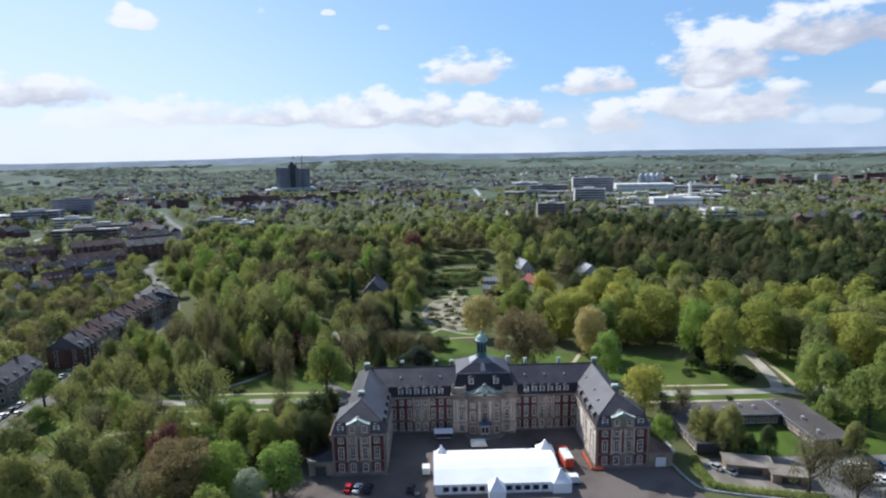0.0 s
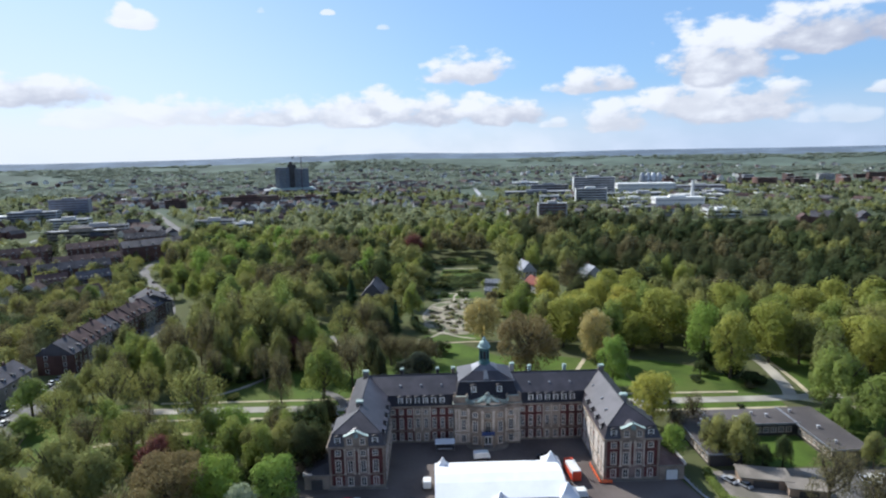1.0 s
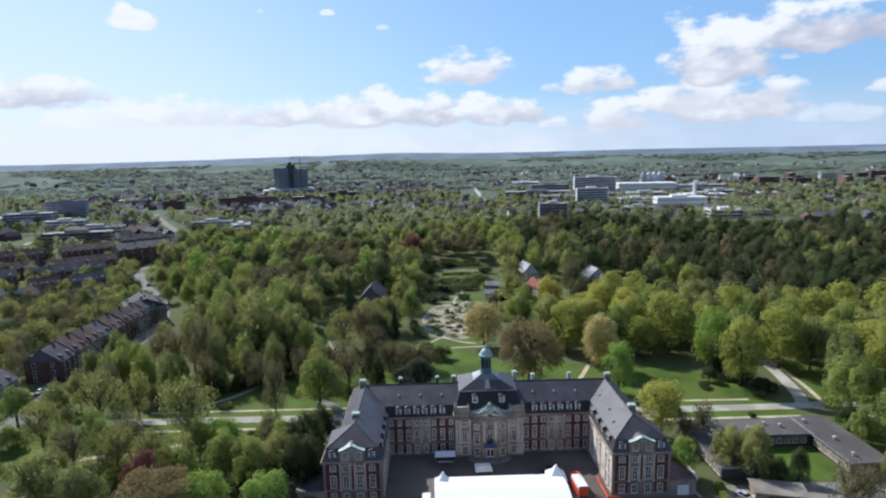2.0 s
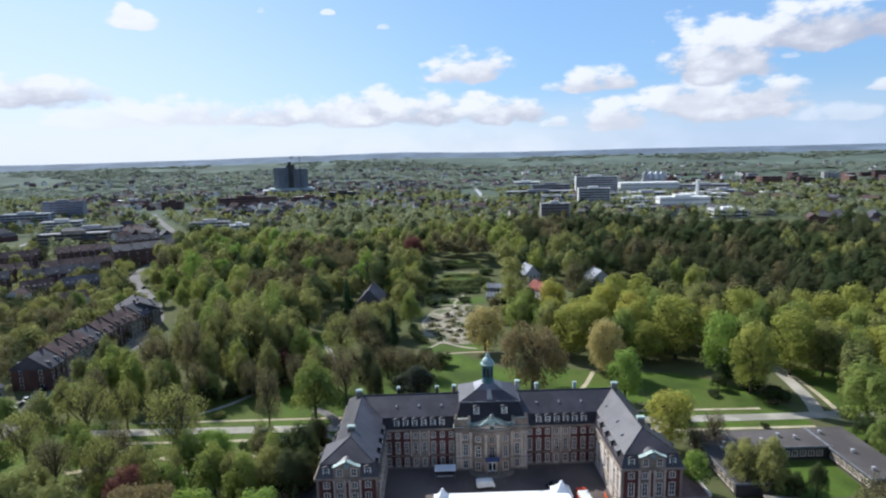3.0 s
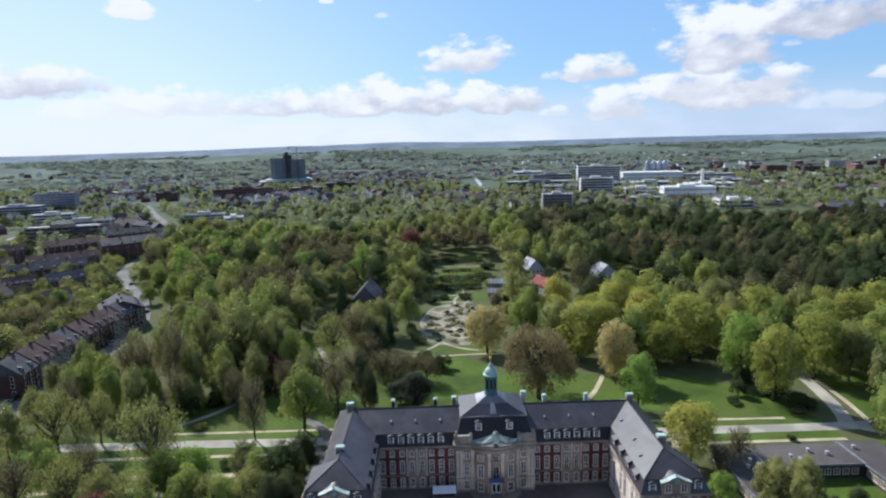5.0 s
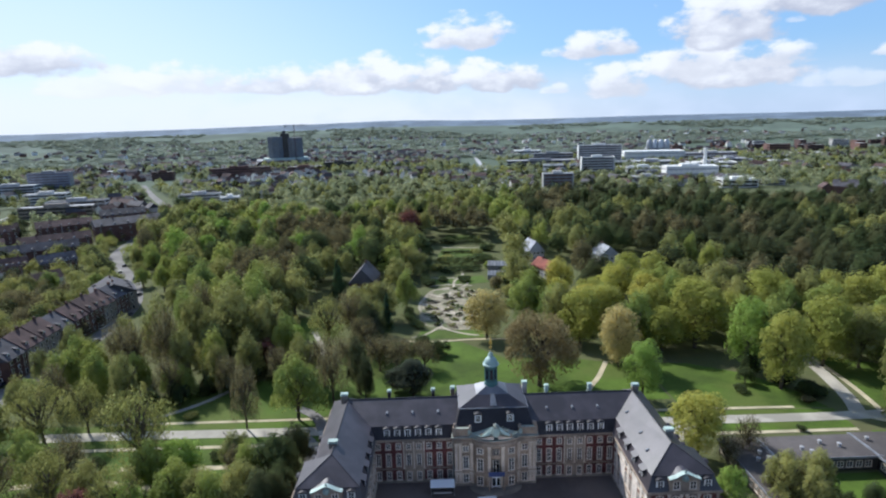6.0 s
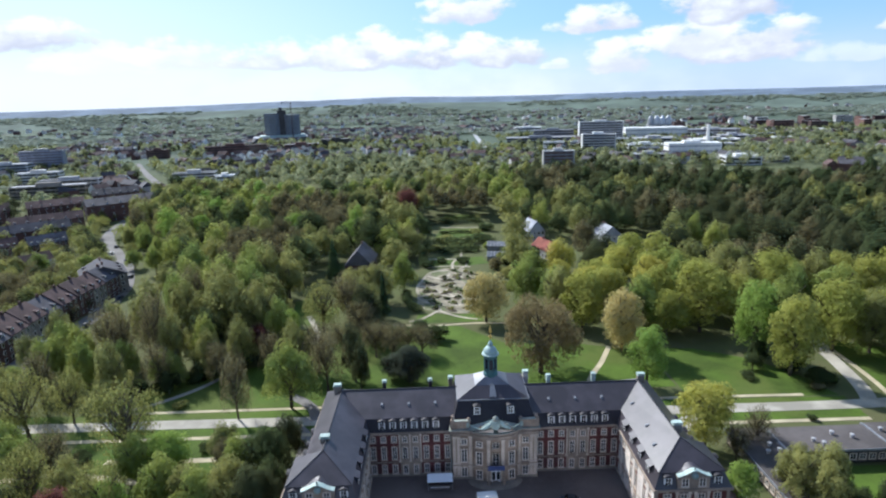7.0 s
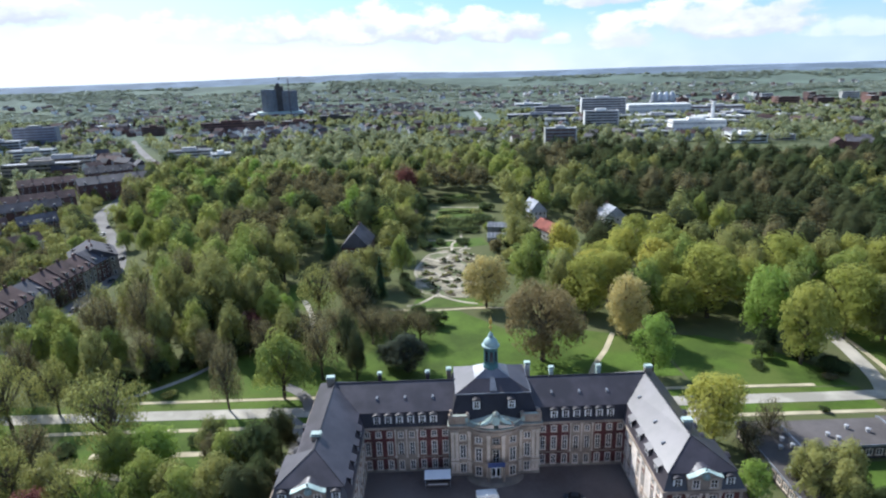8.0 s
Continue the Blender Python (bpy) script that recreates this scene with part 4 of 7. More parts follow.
def marquee():
    """A long white event tent with corner pagodas."""
    tent = thing("marquee", "large white canvas event tent on the forecourt", "tent", (0.7, -2.3, 0.05))
    w, d, wall, top = 16.8, 8.8, 2.8, 4.6
    bm = bmesh.new()
    ends = []
    for x in (-w, w):
        ends.append([bm.verts.new(p) for p in ((x, -d, wall), (x, -d * 0.4, wall + 1.35), (x, 0, top), (x, d * 0.4, wall + 1.35), (x, d, wall), (x, d, wall - 0.3), (x, -d, wall - 0.3))])
    for i in range(7):
        j = (i + 1) % 7
        bm.faces.new((ends[0][i], ends[1][i], ends[1][j], ends[0][j]))
    bm.faces.new(ends[0])
    bm.faces.new(ends[1][::-1])
    part("canopy", bm, CANVAS, tent, "white stretched canvas roof")
    part("wall", boxes((-w + 0.05, w - 0.05, -d + 0.05, d - 0.05, 0, wall - 0.1)), CANVAS, tent)
    for i in range(12):
        x = -w + 3.2 + i * 2.35
        if abs(x + 1.2) > 2.6:
            part("tent_window", boxes((x - 0.75, x + 0.75, -d - 0.03, -d + 0.1, 0.8, 2.1)), GLASS, tent, "clear foil window")
    for i in range(14):
        x = -w + 0.1 + (2 * w - 0.2) * i / 13
        part("frame_post", boxes((x - 0.06, x + 0.06, -d - 0.02, -d + 0.12, 0, wall)), LEAD, tent)
    for x, y, r in ((w - 0.2, -d + 1.6, 2.5), (-w + 2.2, d - 2.2, 2.0), (w - 1.4, d - 0.6, 2.5), (-0.6, -d - 1.6, 2.2)):
        bm = bmesh.new()
        lower = rect(x - r, x + r, y - r, y + r, wall - 0.1)
        for k, (s, z) in enumerate(((1.0, wall - 0.1), (0.62, wall + 0.75), (0.3, wall + 1.7), (0.08, wall + 2.9))):
            ring = rect(x - r * s, x + r * s, y - r * s, y + r * s, z)
            if k:
                solid(bm, lower, ring)
            lower = ring
        part("pagoda", bm, CANVAS, tent, "pointed white canvas pagoda")
        part("pagoda_wall", boxes((x - r + 0.06, x + r - 0.06, y - r + 0.06, y + r - 0.06, 0, wall - 0.1)), CANVAS, tent)


marquee()


def vehicle(name, label, category, x, y, turn, length, width, height, body_mat, style="car", group=""):
    v = thing(name, label, category, (x, y, 0.05), turn, group)
    l, w = length / 2, width / 2
    if style == "car":
        belt = height * 0.6
        bm = solid(bmesh.new(), rect(-l, l, -w, w, 0.28), rect(-l + 0.05, l - 0.05, -w + 0.03, w - 0.03, belt))
        bmesh.ops.bevel(bm, geom=bm.edges[:], offset=0.12, segments=2, affect="EDGES")
        part("body", bm, body_mat, v)
        bm = solid(bmesh.new(), rect(-l * 0.72, l * 0.5, -w + 0.08, w - 0.08, belt - 0.02), rect(-l * 0.5, l * 0.22, -w + 0.24, w - 0.24, height))
        part("cabin", bm, GLASS, v, "dark car windows")
        part("roof", boxes((-l * 0.5, l * 0.22, -w + 0.22, w - 0.22, height - 0.02, height + 0.04)), body_mat, v)
    else:
        bm = boxes((-l, l * 0.62 if style == "van" else l * 0.5, -w, w, 0.5, height))
        bmesh.ops.bevel(bm, geom=bm.edges[:], offset=0.1, segments=2, affect="EDGES")
        part("cargo_box", bm, body_mat, v)
        cab = WHITE if style == "van" else RED_PAINT
        x0 = l * 0.6 if style == "van" else l * 0.52
        part("cab", solid(bmesh.new(), rect(x0, l, -w + 0.03, w - 0.03, 0.45), rect(x0, l - 0.55, -w + 0.1, w - 0.1, height - 0.15)), cab, v)
        part("windscreen", solid(bmesh.new(), [(l - 0.27, -w + 0.2, height * 0.55), (l - 0.27, w - 0.2, height * 0.55), (l - 0.31, w - 0.2, height * 0.55), (l - 0.31, -w + 0.2, height * 0.55)],
                                 [(l - 0.47, -w + 0.25, height * 0.88), (l - 0.47, w - 0.25, height * 0.88), (l - 0.51, w - 0.25, height * 0.88), (l - 0.51, -w + 0.25, height * 0.88)]), GLASS, v)
        if style == "truck":
            part("tarpaulin_side", boxes((-l + 0.05, l * 0.48, -w - 0.03, -w, 0.6, height * 0.72)), RED_PAINT, v)
            part("tarpaulin_side", boxes((-l + 0.05, l * 0.48, w, w + 0.03, 0.6, height * 0.72)), RED_PAINT, v)
            part("rear_door", boxes((-l - 0.05, -l - 0.005, -w + 0.08, w - 0.08, 0.6, height - 0.12)), RED_PAINT, v, "red rear doors")
            part("chassis", boxes((-l, l, -w + 0.3, w - 0.3, 0.4, 0.6)), BLACK, v)
    for wx in (-l * 0.62, l * 0.64):
        for wy in (-w + 0.05, w - 0.05):
            bm = bmesh.new()
            bmesh.ops.create_cone(bm, cap_ends=True, segments=12, radius1=0.34, radius2=0.34, depth=0.24, matrix=pose(wx, wy, 0.34, 90, 0, 0))
            wheel = part("wheel", bm, BLACK, v)
            if group:
                continue
            bm = bmesh.new()
            bmesh.ops.create_cone(bm, cap_ends=True, segments=10, radius1=0.2, radius2=0.2, depth=0.26, matrix=pose(wx, wy, 0.34, 90, 0, 0))
            part("rim", bm, LEAD, wheel)
    return v


vehicle("truck", "red and white delivery truck parked beside the tent", "truck", 21.4, 3.2, 95, 8.0, 2.5, 3.4, WHITE, "truck")
vehicle("van", "white van parked before the entrance steps", "van", -2.4, 13.2, 5, 4.9, 2.0, 2.2, WHITE, "van")
stall = thing("event_stall", "stall with a white canopy and dark counter at the court front", "stall", (-13.0, 19.0, 0.05), 0)
part("counter", boxes((-2.7, 2.7, -0.9, 1.0, 0, 1.15)), DARKCLAD, stall, "dark counter")
part("back_wall", boxes((-2.7, 2.7, 0.9, 1.05, 1.15, 2.5)), DARKCLAD, stall)
part("sign_board", boxes((-2.2, 2.2, -0.98, -0.92, 0.5, 0.85)), CONCRETE, stall, "pale strip on the counter")
part("canopy", solid(bmesh.new(), [(-2.9, -1.35, 2.3), (2.9, -1.35, 2.3), (2.9, 1.2, 2.75), (-2.9, 1.2, 2.75)], [(-2.9, -1.35, 2.42), (2.9, -1.35, 2.42), (2.9, 1.2, 2.87), (-2.9, 1.2, 2.87)]), CANVAS, stall, "white canvas canopy")
for px in (-2.75, 2.75):
    for py in (-1.2, 1.0):
        part("post", boxes((px - 0.05, px + 0.05, py - 0.05, py + 0.05, 0, 2.4 if py < 0 else 2.7)), LEAD, stall)
vehicle("trailer", "white box trailer behind the tent", "trailer", 20.9, -7.2, 0, 4.4, 2.2, 2.3, WHITE, "van")
vehicle("trailer", "white box trailer standing along the tent wall", "trailer", -18.2, -0.6, 90, 3.4, 2.1, 2.4, WHITE, "van")
vehicle("car", "small red car parked on the forecourt", "car", -38.6, -7.6, 75, 4.1, 1.75, 1.5, CRIMSON)
vehicle("car", "white car parked beside the red one", "car", -36.4, -7.8, 80, 4.2, 1.78, 1.46, WHITE)
for x, y, turn in ((-33.4, -8.2, 80), (-22.2, -8.4, 80), (-20.4, -12.0, 95), (15.6, 12.4, 170)):
    vehicle("car", "dark car parked on the forecourt", "car", x, y, turn, 4.4, 1.8, 1.45, DARKPAINT, "car", "cars on the forecourt")

barrier = thing("barrier_fence", "orange fabric barrier fence round the wing corner", "barrier")
for x0, y0, x1, y1 in ((27.6, 8.0, 27.9, -1.2), (27.9, -1.2, 31.2, -1.5)):
    count = 5
    for k in range(count):
        a, b = k / count, (k + 1) / count - 0.02
        p, q = (x0 + (x1 - x0) * a, y0 + (y1 - y0) * a), (x0 + (x1 - x0) * b, y0 + (y1 - y0) * b)
        d = Vector((q[0] - p[0], q[1] - p[1])).normalized() * 0.04
        line = [(p[0] - d.y, p[1] + d.x), (q[0] - d.y, q[1] + d.x), (q[0] + d.y, q[1] - d.x), (p[0] + d.y, p[1] - d.x)]
        part("panel", solid(bmesh.new(), outline(line, 0.1), outline(line, 1.0)), ORANGE, barrier)
        part("foot", boxes((p[0] - 0.3, p[0] + 0.3, p[1] - 0.12, p[1] + 0.12, 0.05, 0.16)), BLACK, barrier)


def gatehouse(s):
    """The low side building beside a wing."""
    g = thing("gatehouse", "low sandstone side building with a hipped roof and pale coping", "building", (s * 47.4, 2.0, 0), 0)
    part("wall", boxes((-3.3, 3.3, -2.4, 7.5, 0, 4.0)), SANDSTONE, g)
    part("cornice", boxes((-3.6, 3.6, -2.7, 7.8, 4.0, 4.35)), PLINTH, g)
    bm = bmesh.new()
    v = [bm.verts.new(p) for p in ((-3.5, -2.6, 4.35), (3.5, -2.6, 4.35), (3.5, 7.7, 4.35), (-3.5, 7.7, 4.35))]
    top = bm.verts.new((-s * 3.0, 2.0, 5.8)), bm.verts.new((-s * 3.0, 6.0, 5.8))
    bm.faces.new(v)
    for f in ((v[0], v[1], top[0]), (v[1], v[2], top[1], top[0]), (v[2], v[3], top[1]), (v[3], v[0], top[0], top[1])):
        bm.faces.new(f)
    part("roof", bm, SLATE_DARK if s < 0 else GATE_TILES, g)
    if s > 0:
        part("coping", boxes((3.1, 3.65, -2.75, 7.85, 4.35, 4.95)), TRIM_STONE, g, "pale stone coping")
    else:
        part("coping", solid(bmesh.new(), [(-3.5, -2.75, 4.35), (-1.2, -2.75, 4.35), (-1.2, -2.75, 4.6), (-2.4, -2.75, 4.75), (-3.5, -2.75, 5.3)], [(-3.5, -2.35, 4.35), (-1.2, -2.35, 4.35), (-1.2, -2.35, 4.6), (-2.4, -2.35, 4.75), (-3.5, -2.35, 5.3)]), TRIM_STONE, g, "pale curved stone coping")
    part("door", boxes((-1.5, 1.5, -2.5, -2.35, 0.05, 2.9)), WHITE if s > 0 else DARKCLAD, g, "wide garage door")
    part("door_frame", boxes((-1.8, -1.5, -2.55, -2.3, 0.05, 3.1), (1.5, 1.8, -2.55, -2.3, 0.05, 3.1), (-1.5, 1.5, -2.55, -2.3, 2.9, 3.1)), PLINTH, g)


for s in (-1, 1):
    gatehouse(s)

# fence from the side building towards the car park
fence = thing("fence", "low pale wall with an iron fence and posts", "fence")
line = smooth_line([(51.0, 0.5), (51.8, -6), (53.5, -11), (57.5, -13.5), (70, -17), (84, -20.5)], 4)
for (xa, ya), (xb, yb) in zip(line, line[1:]):
    d = Vector((xb - xa, yb - ya)).normalized() * 0.18
    foot = [(xa - d.y, ya + d.x), (xb - d.y, yb + d.x), (xb + d.y, yb - d.x), (xa + d.y, ya - d.x)]
    part("coping", solid(bmesh.new(), outline(foot, 0), outline(foot, 0.45)), CONCRETE, fence)
    part("post", boxes((xa - 0.06, xa + 0.06, ya - 0.06, ya + 0.06, 0, 1.3)), LEAD, fence)

# ---- car park with its shelters ----
setting("pavement", sheet([(84, -40), (150, -44), (150, 2), (84, 3)], 0.06), ROAD, "grey asphalt car park", "pavement")
setting("pavement", sheet([(57, 3), (57, -10), (84, -16), (84, 3.2)], 0.055), SHED_ROOF, "mossy gravel yard behind the hedge", "pavement")
for row, y in enumerate((-3.8, -10.6, -17.5)):
    for k in range(9):
        if (row * 7 + k * 5) % 11 != 3:
            x = 97.2 + k * 2.7
            mat = (SILVER, DARKPAINT, SILVER, WHITE)[(row + k * 3) % 4]
            vehicle("car", {SILVER: "silver", DARKPAINT: "dark", WHITE: "white"}[mat] + " car standing in the car park row", "car", x, y, 78 + 4 * math.sin(k * 2.1), 4.3, 1.78, 1.46, mat, "car", "cars in the car park")
for x, y in ((62.0, -2.2), (64.8, -4.6)):
    vehicle("car", "silver car in the gravel yard", "car", x, y, 120, 4.2, 1.75, 1.45, SILVER)


def shed(x, y, w, d, h, turn, mat):
    t = thing("shed", "low flat-roofed shelter beside the car park", "shed", (x, y, 0), turn)
    part("wall", boxes((-w / 2, w / 2, -d / 2, d / 2, 0, h)), STONE_DARK, t)
    part("roof", boxes((-w / 2 - 0.4, w / 2 + 0.4, -d / 2 - 0.4, d / 2 + 0.4, h, h + 0.25)), mat, t)
    part("door", boxes((-w / 4, w / 4, -d / 2 - 0.06, -d / 2 + 0.04, 0.05, h - 0.5)), DARKCLAD, t)


shed(70.5, -3.0, 12, 6.0, 2.5, -14, SHED_ROOF)
shed(78.5, -8.5, 9, 5.0, 2.4, -14, SHED_ROOF)

# ---- flat-roofed institute beside the castle ----


def institute():
    b = thing("institute_building", "long low flat-roofed building with a strip of white windows", "building")
    wings = {"wall": ((60.3, 69.6, 5.4, 32.0, 0, 3.6), (69.6, 95.4, 22.2, 31.6, 0, 3.58), (95.2, 105.6, 5.6, 32.2, 0, 3.62))}
    for c in wings["wall"]:
        part("wall", boxes(c), DARKCLAD, b, "dark clad low wall")
        x0, x1, y0, y1, _, h = c
        part("roof", boxes((x0 - 0.5, x1 + 0.5, y0 - 0.5, y1 + 0.5, h, h + 0.35)), BITUMEN, b, "flat bitumen roof")
        part("roof_edge", boxes((x0 - 0.62, x0 - 0.5, y0 - 0.62, y1 + 0.62, h - 0.05, h + 0.5), (x0 - 0.5, x1 + 0.62, y0 - 0.62, y0 - 0.5, h - 0.05, h + 0.5)), LEAD, b)
    for k in range(10):
        window(b, 71.6 + 2.35 * k, 22.2, 1.0, 1.5, 1.5)
    for k in range(7):
        window(b, 95.2, 7.0 + 2.2 * k, 1.0, 1.5, 1.5, -90)
    for k in range(11):
        window(b, 60.3, 7.0 + 2.3 * k, 1.0, 1.5, 1.5, -90)
    for x, y in ((64.6, 21.5), (66.6, 24.5), (67.6, 22.0), (78.0, 25.6), (79.5, 24.0), (84.2, 28.2), (88.2, 26.6), (97, 29), (99, 18), (98, 9), (62.5, 14)):
        part("roof_vent", lathe(bmesh.new(), [(0.4, 3.9), (0.4, 4.6), (0.55, 4.65), (0.55, 4.85), (0.1, 5.0)], x, y, 8), CONCRETE, b, "pale roof vent")
    part("rooflight", boxes((69.3, 69.9, 21.6, 32.4, 3.93, 4.2), (94.6, 95.1, 21.6, 32.4, 3.93, 4.2)), LEAD, b)


institute()

# ---- lawns, promenade and garden paths ----


def lawn(points, label="mown green park lawn"):
    setting("lawn", sheet(points, 0.03), GRASS, label, "lawn")


lawn([(-110, 57.5), (-56, 58), (-30, 60), (-6, 60), (34, 62), (60, 62), (58, 88), (36, 96), (12, 98), (-4, 116), (-30, 118), (-42, 112), (-60, 92), (-110, 70)])
lawn([(60.6, 54.5), (104, 53.5), (101, 64), (92, 78), (76, 88), (60.6, 90)])
lawn([(-70, 125), (-58, 118), (-54, 140), (-66, 158), (-76, 150)])
lawn([(71, 4), (94.5, 4), (94.5, 21), (71, 21)], "lawn in the yard of the institute")
lawn([(107, 2), (150, 4), (146, 36), (107, 40)])
lawn([(-110, 25), (-58, 24), (-58, 42), (-110, 43)])
lawn([(-150, 16), (-118.6, 16), (-118.6, 57), (-150, 58)])
lawn([(-100, -30), (-62, -30), (-60, 12), (-100, 14)])


lawn([(-118, 43.6), (-60, 43.2), (0, 42.8), (60, 41.4), (104, 41), (105, 52.8), (60, 54.0), (0, 55.8), (-60, 56.6), (-118, 57.2)], "green verge beside the promenade")
lawn([(119, 52), (150, 50), (150, 78), (124, 92), (121, 70)], "rough green verge beside the carriage path")


def path(points, width, mat, label, z=0.06):
    setting("path", ribbon(smooth_line(points), width, z), mat, label, "path")


path([(-135, 51.0), (-90, 50.5), (-40, 49.5), (0, 49), (60, 48.6), (100, 48.2), (128, 49)], 4.6, GRAVEL, "pale gravel promenade behind the castle", 0.08)
path([(-115, 57.5), (-60, 57), (0, 56.5), (60, 55.2), (94, 54.4)], 1.3, SAND, "sandy verge strip beside the promenade", 0.07)
path([(-115, 43.5), (-60, 43.0), (0, 42.6), (60, 41.2), (104, 40.8)], 1.5, SAND, "sandy verge strip beside the promenade", 0.07)
path([(-98, 33.6), (-80, 33.0), (-58, 33.5)], 2.0, SAND, "narrow sandy garden path", 0.06)
path([(-122, 27), (-108, 29), (-90, 26), (-74, 22)], 2.0, SAND, "narrow sandy garden path", 0.06)
path([(109, 47), (113, 56), (116, 68), (118.5, 84), (117, 100), (110, 118), (104, 131)], 4.4, GRAVEL, "pale gravel carriage path", 0.09)
path([(118, 51), (120, 62), (121.5, 76), (122, 92)], 1.6, SAND, "sandy verge strip beside the path", 0.07)
path([(112, 47), (120, 42), (133, 36), (150, 33)], 2.2, SAND, "narrow sandy garden path", 0.07)
path([(33, 64), (37, 72), (42, 80), (48, 92)], 1.7, SAND, "narrow sandy lawn path", 0.07)
path([(-106, 58), (-98, 63), (-90, 70), (-84, 78), (-80, 84)], 1.8, GRAVEL, "gravel path round the lawn", 0.07)
path([(-62, 96), (-58, 108), (-62, 122), (-66, 132)], 2.2, GRAVEL, "pale gravel park path", 0.07)
path([(-30, 119), (-14, 117), (2, 118), (16, 117)], 1.3, SAND, "narrow sandy garden path", 0.07)
path([(-60, 51), (-52, 46), (-48, 38), (-47, 20)], 4.0, ROAD, "grey drive beside the wing", 0.065)
path([(-57.5, 64), (-53, 60.5), (-49.5, 56), (-47.5, 50)], 3.2, ROAD, "grey drive leading behind the wing", 0.1)
path([(47.5, 20), (49, 34), (56, 44), (64, 48)], 4.0, GRAVEL, "pale drive beside the wing", 0.065)

# ---- trees ----


def leaf_corners(rng, lumps, count, size, flat=0.34, slim=1.0, upright=0.0, low=None):
    """Corners of leaf clumps over the outside of some round lumps; upright: how far they hang in line; low: nothing below."""
    lumps = np.array(lumps, dtype=float)
    area = lumps[:, 3] * lumps[:, 5]
    total = count if low is None else count * 2
    pick = rng.choice(len(lumps), total, p=area / area.sum())
    way = rng.normal(size=(total, 3))
    way[:, 2] += 0.3
    way /= np.linalg.norm(way, axis=1)[:, None]
    c = lumps[pick]
    at = c[:, :3] + way * c[:, 3:6] * rng.uniform(0.6, 1.12, (total, 1))
    if low is not None:
        keep = np.nonzero(at[:, 2] > low)[0][:count]
        at, way = at[keep], way[keep]
    count = len(at)
    middle = np.average(lumps[:, :3], axis=0, weights=area)
    out = at - middle
    out /= np.linalg.norm(out, axis=1)[:, None] + 1e-9
    normal = 0.6 * way + 0.4 * out + rng.normal(scale=flat, size=(count, 3))
    normal /= np.linalg.norm(normal, axis=1)[:, None]
    side = np.cross(normal, rng.normal(size=(count, 3)) * (1 - upright) + np.array((0, 0, 1.6 * upright)))
    side /= np.linalg.norm(side, axis=1)[:, None] + 1e-9
    other = np.cross(normal, side)
    s = size * rng.uniform(0.6, 1.3, (count, 1))
    side, other = side * s * 0.6 / slim, other * s * 0.45 * slim
    return np.stack([at - side - other, at + side - other * 0.8, at + 1.3 * other], 1).reshape(-1, 3)


SLENDER = ("olive", "lime", "dark", "dim", "bare")
TWIGGY = ("bare", "brown", "thin")


def crown_lumps(rng, kind):
    """Masses of a crown for a tree 16 m tall and 11 m wide."""
    if kind == "cone":
        return [(rng.normal() * 0.4, rng.normal() * 0.4, 2.5 + 13 * t, 4.6 * (1 - t) + 0.4, 4.6 * (1 - t) + 0.4, 1.7) for t in np.linspace(0, 0.97, 10)]
    if kind in SLENDER:
        # several leaders of unequal height, each with its own upright plume, over a low skirt
        lumps = [(0, 0, 8.2, 3.0, 3.0, 5.6), (rng.normal() * 0.5, rng.normal() * 0.5, 10.6, 2.5, 2.5, 5.0)]
        for i in range(9):
            a = 2.4 * i + rng.uniform(-0.5, 0.5)
            r = rng.uniform(1.7, 3.7)
            s = rng.uniform(1.15, 1.95)
            lumps.append((r * math.cos(a), r * math.sin(a), rng.uniform(7.6, 12.4) - 0.45 * r, s, s, s * rng.uniform(1.7, 2.5)))
        for i in range(11):
            a = 2.4 * i + rng.uniform(-0.5, 0.5)
            r = rng.uniform(2.9, 4.6)
            s = rng.uniform(0.9, 1.7)
            lumps.append((r * math.cos(a), r * math.sin(a), rng.uniform(3.8, 8.6), s, s, s * rng.uniform(1.2, 2.0)))
        return lumps
    if kind == "brown":
        # a fan of fine twigs
        lumps = [(0, 0, 8.4, 4.6, 4.6, 6.6)]
        for i in range(20):
            a = 2.4 * i + rng.uniform(-0.4, 0.4)
            up = rng.uniform(-0.92, 0.95)
            r = math.sqrt(1 - up * up) * rng.uniform(3.9, 4.6)
            s = rng.uniform(1.0, 1.7)
            lumps.append((r * math.cos(a), r * math.sin(a), 8.6 + 6.0 * up, s, s, s * 1.5))
        return lumps
    lumps = [(0, 0, 8.2, 4.0, 4.0, 6.2), (rng.normal() * 0.6, rng.normal() * 0.6, 9.8, 3.6, 3.6, 5.3)]
    for i in range(26):
        a = 2.4 * i + rng.uniform(-0.4, 0.4)
        up = rng.uniform(-0.98, 0.96)
        r = math.sqrt(max(0.12, 1 - up * up)) * rng.uniform(3.3, 4.5)
        s = rng.uniform(1.0, 2.0)
        lumps.append((r * math.cos(a), r * math.sin(a), 8.2 + 5.8 * up, s, s, s * rng.uniform(0.9, 1.5)))
    return lumps


LEAF_COUNT = {"thin": 3800, "brown": 8600, "bare": 3400, "pale": 4600, "olive": 4600, "yellow": 4000}


